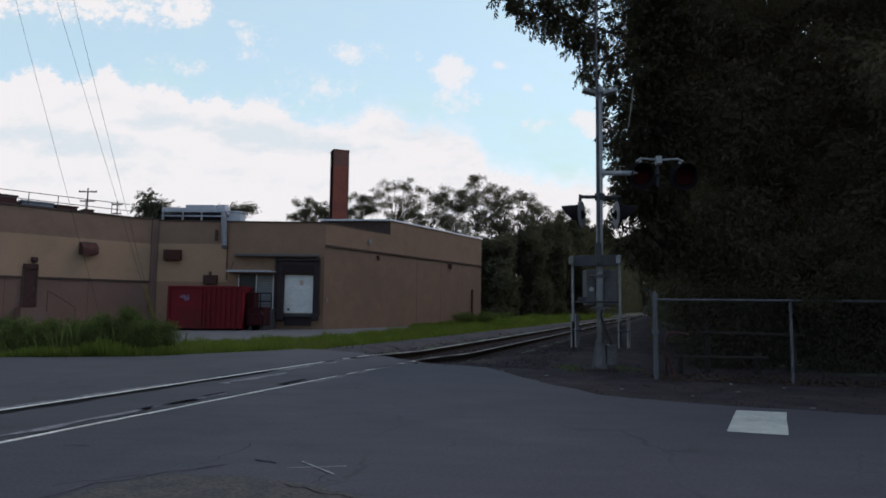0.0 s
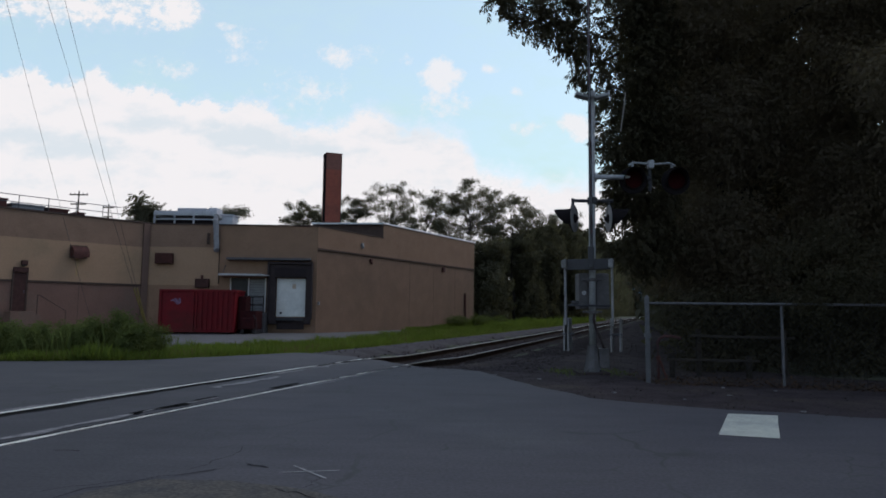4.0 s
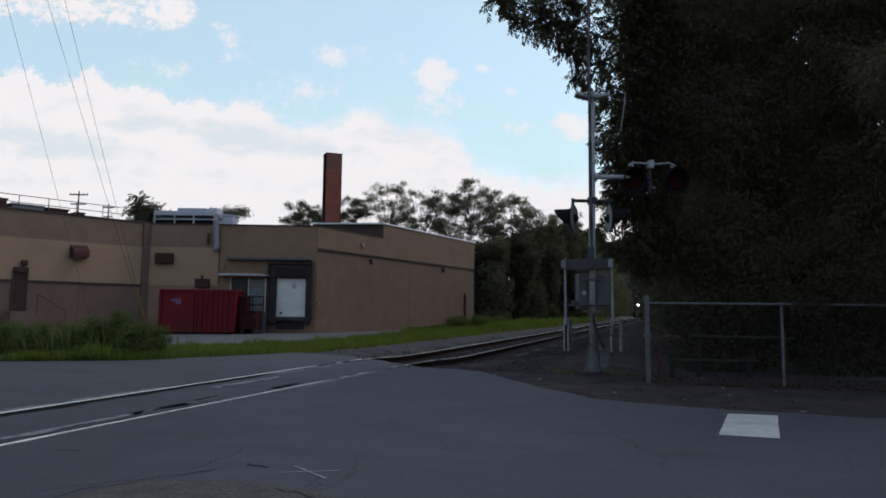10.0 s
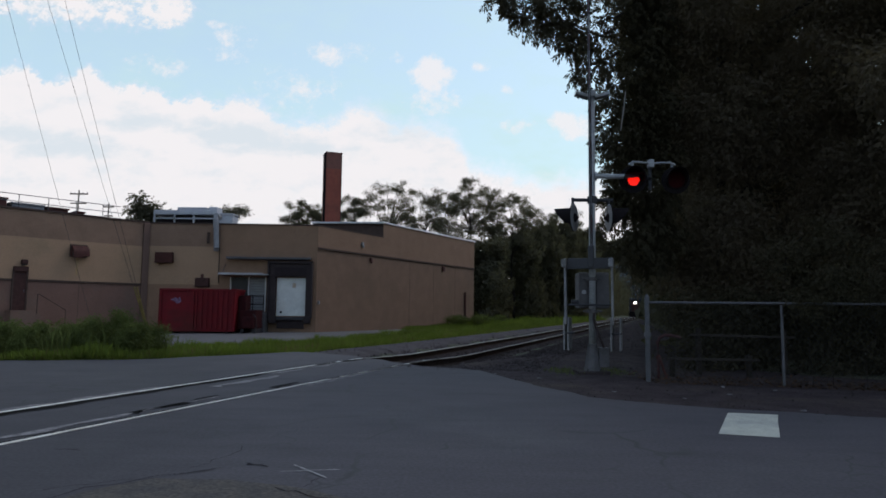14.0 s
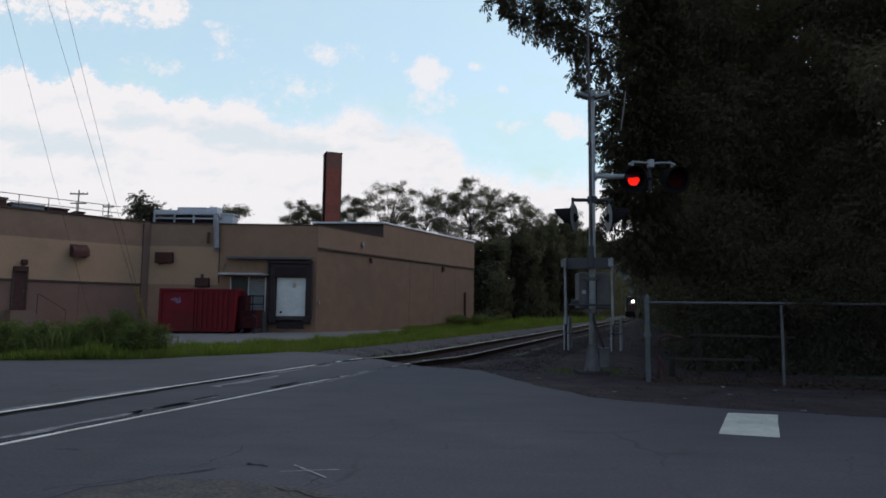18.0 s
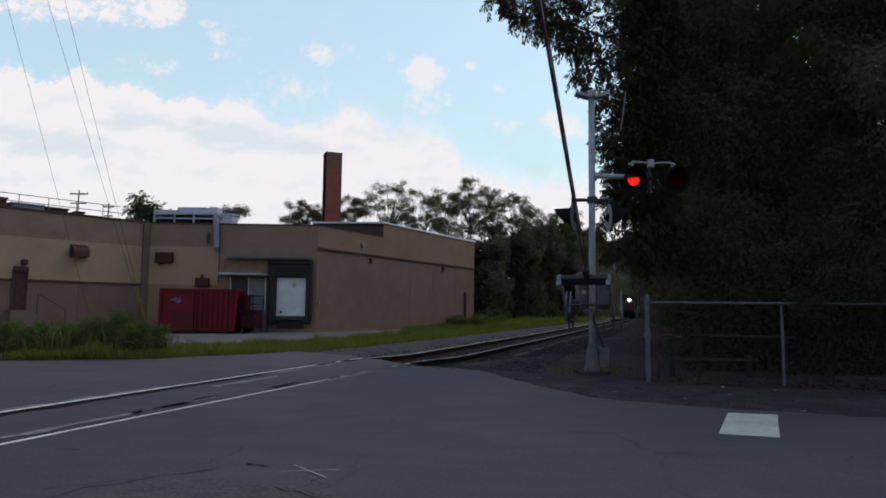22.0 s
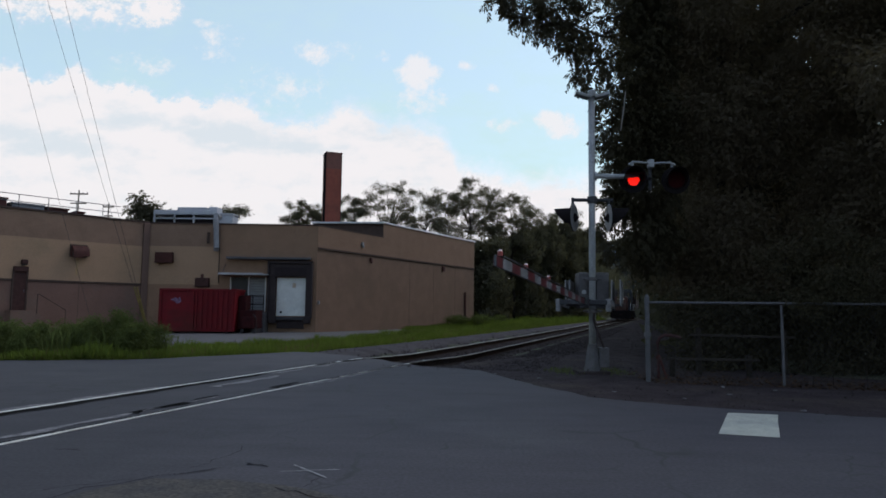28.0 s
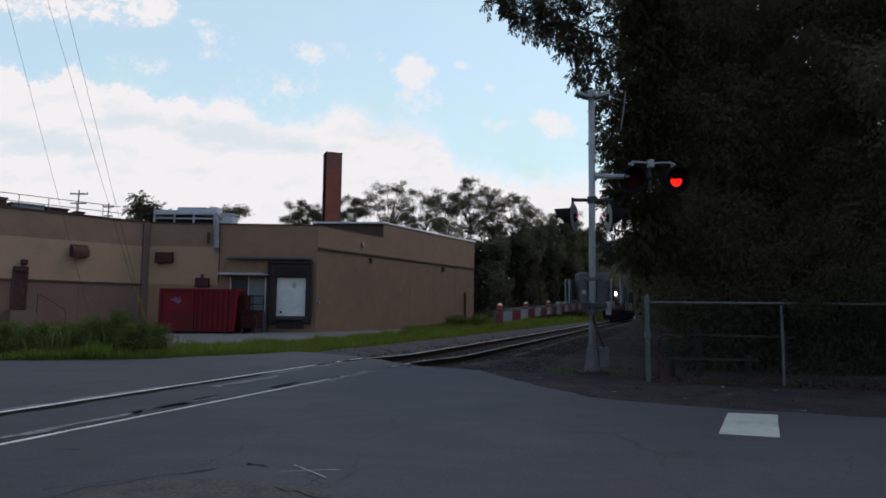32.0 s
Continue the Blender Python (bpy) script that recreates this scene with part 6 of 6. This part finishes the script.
for x in (-0.10, 0.10):
    part("headlamp", rod((x, 0.74 - 0.01 * (x > 0), 3.6), (x, 0.80, 3.6), 0.21, seg=16), HEADLAMP, lampbox, "lit headlamp")
for s in (-1, 1):
    part("step_well", box(s * 1.45 - 0.08, 0.1, 0.4, s * 1.45 + 0.08, 0.8, 1.4, 0.02), BLACKP, loco)
    part("handrail", tube([(s * 1.42, 0.15, 1.45), (s * 1.42, 0.15, 2.5), (s * 1.42, 2.9, 2.5)], 0.025), WHITEP, loco, "pale handrail")
    part("handrail", tube([(s * 1.42, 5.6, 2.5), (s * 1.42, 20.3, 2.5)], 0.025), WHITEP, loco)
    for k in range(9):
        part("stanchion", rod((s * 1.42, 5.7 + 1.8 * k, 1.45), (s * 1.42, 5.7 + 1.8 * k, 2.5), 0.02), WHITEP, loco)
part("coupler", box(-0.15, -0.6, 0.75, 0.15, -0.1, 1.0, 0.04), RUST, loco)
part("fuel_tank", box(-1.2, 7.6, 0.35, 1.2, 13.0, 1.05, 0.1), BLACKP, loco)
WHEELS = []
for y0 in (2.2, 14.8):
    bogie = part("bogie", box(-1.15, y0, 0.45, 1.15, y0 + 4.0, 0.95, 0.06), BLACKP, loco, "black bogie frame")
    for k in range(3):
        w = part("wheelset", rod((-0.80, 0, 0), (-0.68, 0, 0), 0.5, seg=20), RUST, loco, "steel wheelset", pose(0, y0 + 0.4 + 1.6 * k, 0.5))
        part("wheel", rod((0.68, 0, 0), (0.80, 0, 0), 0.5, seg=20), RUST, w)
        part("axle", rod((-0.68, 0, 0), (0.68, 0, 0), 0.08), RUST, w)
        WHEELS.append((w, y0 + 0.4 + 1.6 * k))
car = thing("boxcar", pose(60, 200, 0.1), "dark weathered boxcar coupled behind the locomotive", "boxcar")
CARBROWN = mat("grimy_car_paint", (0.034, 0.018, 0.016), (0.022, 0.013, 0.012), rough=0.8, scale=2, fine=20)
part("body", box(-1.5, 0, 1.1, 1.5, 15.5, 4.4, 0.08), CARBROWN, car)
part("door", box(-1.56, 6.2, 1.2, -1.5, 9.2, 4.2, 0.02), CARBROWN, car)
part("underframe", box(-1.2, 0.3, 0.75, 1.2, 15.2, 1.1), BLACKP, car)
for y0 in (1.6, 12.4):
    bg = part("bogie", box(-1.1, y0, 0.35, 1.1, y0 + 1.8, 0.75, 0.05), BLACKP, car)
    for k in (0.1, 1.7):
        part("wheelset", rod((-0.8, y0 + k, 0.42), (0.8, y0 + k, 0.42), 0.42, seg=18), RUST, car)

# exhaust haze in loose rigid puffs
HAZE = bpy.data.materials.new("exhaust_haze")
HAZE.use_nodes = True
hn, hl = HAZE.node_tree.nodes, HAZE.node_tree.links
hn.remove(hn["Principled BSDF"])
hd, ht, hm = hn.new("ShaderNodeBsdfDiffuse"), hn.new("ShaderNodeBsdfTransparent"), hn.new("ShaderNodeMixShader")
hd.inputs[0].default_value = (0.15, 0.19, 0.26, 1)
hz = hn.new("ShaderNodeTexNoise")
hz.inputs["Scale"].default_value = 0.9
hz.inputs["Detail"].default_value = 5
hc = hn.new("ShaderNodeTexCoord")
hl.new(hc.outputs["Object"], hz.inputs["Vector"])
hr = hn.new("ShaderNodeMapRange")
hr.inputs["From Min"].default_value, hr.inputs["From Max"].default_value = 0.42, 0.75
hr.inputs["To Max"].default_value = 0.36
hl.new(hz.outputs["Fac"], hr.inputs["Value"])
hl.new(hr.outputs[0], hm.inputs[0])
hl.new(ht.outputs[0], hm.inputs[1])
hl.new(hd.outputs[0], hm.inputs[2])
hl.new(hm.outputs[0], hn["Material Output"].inputs["Surface"])
PUFFS = []
for k in range(5):
    bm = bmesh.new()
    bmesh.ops.create_icosphere(bm, subdivisions=3, radius=1.0)
    for v in bm.verts:
        v.co *= 1 + 0.45 * noise.noise(v.co * 1.6 + Vector((k * 7, 0, 0)))
        v.co = Vector((v.co.x * (0.9 + 0.2 * k), v.co.y * 1.2, v.co.z * (0.9 + 0.15 * k)))
    o = tagged(part("smoke_puff", bm, HAZE, smooth=True), "thin bluish diesel exhaust haze", "smoke", "exhaust smoke")
    PUFFS.append(o)

# ---- sky: two far cloud sheets ----
class Nodes:
    """A small pen for node sums in one material."""

    def __init__(self, name):
        self.m = bpy.data.materials.new(name)
        self.m.use_nodes = True
        self.n, self.l = self.m.node_tree.nodes, self.m.node_tree.links
        self.n.remove(self.n["Principled BSDF"])

    def put(self, socket, v):
        if isinstance(v, (int, float, tuple)):
            socket.default_value = v
        else:
            self.l.new(v, socket)

    def sum(self, op, *args):
        k = self.n.new("ShaderNodeMath")
        k.operation = op
        for i, v in enumerate(args):
            self.put(k.inputs[i], v)
        return k.outputs[0]

    def soft(self, v, a, b, lo=0.0, hi=1.0):
        r = self.n.new("ShaderNodeMapRange")
        r.interpolation_type = "SMOOTHSTEP"
        for key, x in (("Value", v), ("From Min", a), ("From Max", b), ("To Min", lo), ("To Max", hi)):
            self.put(r.inputs[key], x)
        return r.outputs[0]

    def cloud_noise(self, vec, scale, detail, rough, stretch=(1.0, 1.0, 1.0), turn=0.0):
        mp = self.n.new("ShaderNodeMapping")
        mp.inputs["Scale"].default_value = stretch
        mp.inputs["Rotation"].default_value = (0, 0, radians(turn))
        self.l.new(vec, mp.inputs["Vector"])
        t = self.n.new("ShaderNodeTexNoise")
        t.inputs["Scale"].default_value, t.inputs["Detail"].default_value, t.inputs["Roughness"].default_value = scale, detail, rough
        self.l.new(mp.outputs[0], t.inputs["Vector"])
        return self.sum("SUBTRACT", t.outputs["Fac"], 0.5)

    def blob(self, X, Y, x, y, rx, ry):
        """One at the middle of an ellipse, nought at its rim, below nought outside."""
        dx = self.sum("DIVIDE", self.sum("SUBTRACT", X, x), rx)
        dy = self.sum("DIVIDE", self.sum("SUBTRACT", Y, y), ry)
        return self.sum("SUBTRACT", 1.0, self.sum("ADD", self.sum("MULTIPLY", dx, dx), self.sum("MULTIPLY", dy, dy)))

    def blend(self, f, a, b):
        k = self.n.new("ShaderNodeMix")
        k.data_type = "RGBA"
        self.put(k.inputs["Factor"], f)
        self.put(k.inputs["A"], a)
        self.put(k.inputs["B"], b)
        return k.outputs["Result"]

    def plane(self):
        co = self.n.new("ShaderNodeTexCoord")
        sc = self.n.new("ShaderNodeVectorMath")
        sc.operation = "SCALE"
        sc.inputs["Scale"].default_value = 0.001
        self.l.new(co.outputs["Object"], sc.inputs[0])
        xyz = self.n.new("ShaderNodeSeparateXYZ")
        self.l.new(sc.outputs[0], xyz.inputs[0])
        return sc.outputs[0], xyz.outputs[0], xyz.outputs[1]

    def finish(self, colour, cover):
        em, tr, mx = self.n.new("ShaderNodeEmission"), self.n.new("ShaderNodeBsdfTransparent"), self.n.new("ShaderNodeMixShader")
        self.put(em.inputs[0], colour)
        self.put(mx.inputs[0], cover)
        self.l.new(tr.outputs[0], mx.inputs[1])
        self.l.new(em.outputs[0], mx.inputs[2])
        self.l.new(mx.outputs[0], self.n["Material Output"].inputs["Surface"])
        return self.m


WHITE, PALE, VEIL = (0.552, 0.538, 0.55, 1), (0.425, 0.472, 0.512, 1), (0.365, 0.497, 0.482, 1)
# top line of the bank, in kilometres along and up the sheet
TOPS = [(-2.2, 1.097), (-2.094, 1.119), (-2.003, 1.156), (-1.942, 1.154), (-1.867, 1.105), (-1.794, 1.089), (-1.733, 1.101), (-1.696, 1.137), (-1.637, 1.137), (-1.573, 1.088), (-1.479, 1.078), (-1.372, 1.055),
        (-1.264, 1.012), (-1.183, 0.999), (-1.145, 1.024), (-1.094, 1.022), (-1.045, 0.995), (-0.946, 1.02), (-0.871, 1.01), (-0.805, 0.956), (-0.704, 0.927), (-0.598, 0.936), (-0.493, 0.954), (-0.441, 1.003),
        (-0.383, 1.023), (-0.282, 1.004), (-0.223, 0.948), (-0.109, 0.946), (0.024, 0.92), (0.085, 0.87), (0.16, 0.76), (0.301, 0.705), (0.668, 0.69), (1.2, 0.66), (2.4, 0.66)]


def bank_mat():
    k = Nodes("cloud_bank_white")
    vec, X, Y = k.plane()
    fc = k.n.new("ShaderNodeFloatCurve")
    cv = fc.mapping.curves[0]
    for x, y in TOPS:
        cv.points.new((x + 2.5) / 5, y / 2)
    cv.points.remove(cv.points[-1])
    cv.points.remove(cv.points[0])
    fc.mapping.update()
    k.l.new(k.sum("MULTIPLY_ADD", X, 0.2, 0.5), fc.inputs["Value"])
    over = k.sum("MULTIPLY", k.sum("SUBTRACT", k.sum("MULTIPLY", fc.outputs[0], 2.0), Y), 10.0)
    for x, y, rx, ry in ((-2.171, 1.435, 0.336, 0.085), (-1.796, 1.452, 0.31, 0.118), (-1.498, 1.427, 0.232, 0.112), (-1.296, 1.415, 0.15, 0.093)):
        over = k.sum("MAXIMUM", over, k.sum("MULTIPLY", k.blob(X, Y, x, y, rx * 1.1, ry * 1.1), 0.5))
    big = k.cloud_noise(vec, 5.0, 8, 0.62)
    fine = k.cloud_noise(vec, 17.0, 6, 0.65, (1.0, 1.25, 1.0), 20)
    edge = k.sum("MULTIPLY_ADD", big, 1.5, k.sum("MULTIPLY_ADD", fine, 1.5, over))
    # crisp tops towards the left, soft ones towards the right
    width = k.soft(X, -1.3, 0.0, 0.55, 1.5)
    body = k.soft(edge, -0.05, width)
    # hollows in shade, streaks and the bright rim along the tops
    hollow = None
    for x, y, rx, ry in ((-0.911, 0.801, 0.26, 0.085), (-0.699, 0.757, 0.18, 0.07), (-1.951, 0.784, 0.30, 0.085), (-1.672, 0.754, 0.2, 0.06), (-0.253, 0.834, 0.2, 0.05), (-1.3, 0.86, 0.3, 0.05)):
        b = k.blob(X, Y, x, y, rx, ry)
        hollow = b if hollow is None else k.sum("MAXIMUM", hollow, b)
    streak = k.cloud_noise(vec, 3.2, 7, 0.6, (1.0, 2.3, 1.0), -24)
    shade = k.soft(k.sum("MULTIPLY_ADD", streak, 5.0, k.sum("MULTIPLY_ADD", fine, 1.2, k.sum("MULTIPLY", k.sum("MAXIMUM", hollow, -0.45), 0.8))), -0.5, 1.0)
    rim = k.soft(edge, 0.5, 1.8, 1.0, 0.0)
    shade = k.sum("MULTIPLY", shade, k.sum("SUBTRACT", 1.0, k.sum("MULTIPLY", rim, 0.75)))
    low = k.soft(Y, 0.22, 0.62, 0.55, 1.0)
    shade = k.sum("MULTIPLY", shade, low)
    colour = k.blend(body, VEIL, k.blend(k.sum("MULTIPLY", shade, 0.85), WHITE, PALE))
    # a thin veil over the open sky, denser in wisps and low down
    wisp = k.soft(k.cloud_noise(vec, 2.2, 9, 0.66, (1.0, 1.9, 1.0), 16), -0.12, 0.28, 0.42, 0.68)
    veil = k.sum("MULTIPLY", wisp, k.soft(Y, 0.55, 1.25, 1.5, 0.85))
    return k.finish(colour, k.sum("MAXIMUM", veil, body))


def puff_mat():
    k = Nodes("cloud_puff_white")
    vec, X, Y = k.plane()
    field = None
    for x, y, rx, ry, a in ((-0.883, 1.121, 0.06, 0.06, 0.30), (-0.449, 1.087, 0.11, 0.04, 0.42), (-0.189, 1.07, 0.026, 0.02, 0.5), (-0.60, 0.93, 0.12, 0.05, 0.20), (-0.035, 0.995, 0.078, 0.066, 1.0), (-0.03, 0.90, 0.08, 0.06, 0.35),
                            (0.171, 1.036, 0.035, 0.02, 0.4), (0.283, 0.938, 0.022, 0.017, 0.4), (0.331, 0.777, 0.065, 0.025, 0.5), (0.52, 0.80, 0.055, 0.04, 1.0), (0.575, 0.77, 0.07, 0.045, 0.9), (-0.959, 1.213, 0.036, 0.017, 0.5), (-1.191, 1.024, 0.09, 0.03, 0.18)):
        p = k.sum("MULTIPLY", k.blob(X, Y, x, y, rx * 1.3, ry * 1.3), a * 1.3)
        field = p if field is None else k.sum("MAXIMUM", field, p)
    n1 = k.cloud_noise(vec, 11.0, 9, 0.66, (1.0, 1.2, 1.0), -30)
    n2 = k.cloud_noise(vec, 34.0, 5, 0.62)
    edge = k.sum("MULTIPLY_ADD", n1, 3.2, k.sum("MULTIPLY_ADD", n2, 1.2, field))
    return k.finish(WHITE, k.soft(edge, -0.15, 1.05, 0.0, 0.85))


def cloud_sheet(name, y, w, h, material, label):
    bm = bmesh.new()
    vs = [bm.verts.new(p) for p in ((-w, 0, 0), (w, 0, 0), (w, h, 0), (-w, h, 0))]
    bm.faces.new(vs)
    ob = tagged(part(name, bm, material, m=pose(0, y, 0, 90, 0, 0)), label, "clouds", kind="structure")
    ob.visible_shadow = False
    return ob


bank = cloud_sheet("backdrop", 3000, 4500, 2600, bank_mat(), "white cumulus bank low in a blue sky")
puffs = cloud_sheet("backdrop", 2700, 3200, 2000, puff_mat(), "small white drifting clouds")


# ---- what moves ----
def motions():
    # clouds drift to the left
    walk(bank, [(0, pose(39, 3000, -4, 90, 0, 0)), (32, pose(-86, 3000, 9, 90, 0, 0))])
    walk(puffs, [(0, pose(41, 2700, -4, 90, 0, 0)), (32, pose(-91, 2700, 9, 90, 0, 0))])
    # train: distance of the headlamp along y
    way = [(0, 345), (4, 285), (7, 238), (8.5, 212), (9.4, 193), (10, 181), (11, 173), (12, 167), (14, 157), (17, 146), (19, 138), (21, 129.5), (23, 122), (25, 114), (26.5, 106.5), (28, 99), (29, 94.8), (30, 91.5), (31, 88.6), (32, 85.8)]

    def on_track(y, z=0.0):
        return pose(TRACK_X + TRACK_M * y, y, float(track_z(y)) + 0.01 + z, 0, 0, TR)

    walk(loco, [(t, on_track(y - 0.75)) for t, y in way])
    walk(car, [(t, on_track(y - 0.75 + 21.6 / TN)) for t, y in way])
    for w, y0 in WHEELS:
        rows, last = [], None
        for i in range(641):
            t = i * 0.05
            y = np.interp(t, [a for a, b in way], [b for a, b in way])
            rows.append((t, pose(0, y0, 0.5, math.degrees((345 - y) * TN / 0.5) % 360, 0, 0)))
        walk(w, rows)
    for k, o in enumerate(PUFFS):
        rows = []
        for t, y in way:
            yy = y + 10 - 1.5 * k
            rows.append((t, pose(TRACK_X + TRACK_M * yy - 1.0 * k + 0.05 * t, yy, 5.4 + 1.5 * k + 0.25 * math.sin(t * 0.7 + k), 0, 0, 4 * t + 40 * k)))
        walk(o, rows)
    # gate arm
    swing = [(0, 90), (17.7, 90), (18.2, 87), (18.6, 79), (19, 69), (19.5, 59.5), (20, 52.2), (21, 42.9), (22, 34.1), (23, 25.7), (24, 19.4), (24.5, 16.5), (25, 13.9), (25.5, 11.8), (26.5, 7.2), (27.5, 3.5), (28, 2.2), (28.5, 0.85), (29, -0.35), (29.6, -1.2), (30, -1.5), (32, -1.5)]
    walk(gate, [(t, arm_pose(b)) for t, b in swing])
    # lamps: added shutters turn aside while a lamp shows; the glow itself stays steady
    left, right = [(13.93, 14.95)], [(13.83, 13.93), (14.95, 15.55)]
    t, P = 15.55, 1.2175
    while t < 32.5:
        left.append((t, t + 0.57))
        right.append((t + 0.57, t + P))
        t += P

    def turn_by(axis, ang):
        return pose(0, 0, 0, ang if axis == 0 else 0, 0, ang if axis == 2 else 0)

    def flash(ob, times, m, axis=0, open_=-64, shut=0):
        rows = [(0, m @ turn_by(axis, shut))]
        for a, b in times:
            for tt, ang in ((a - 0.034, shut), (a, open_), (b - 0.034, open_), (b, shut)):
                if rows[-1][0] + 0.02 < tt <= 32.0:
                    rows.append((tt, m @ turn_by(axis, ang)))
        ang = 0 if not any(a <= 32 < b for a, b in times) else open_
        if rows[-1][0] < 31.98:
            rows.append((32.0, m @ turn_by(axis, ang)))
        walk(ob, rows)

    m = pose(0, -0.05, 0.15)
    flash(shut_left, left, m)
    flash(shut_right, right, m)
    for ps, sm, sh in PEEPS:
        flash(ps, right, sm, 2, 86)
        flash(sh, right, m)


motions()
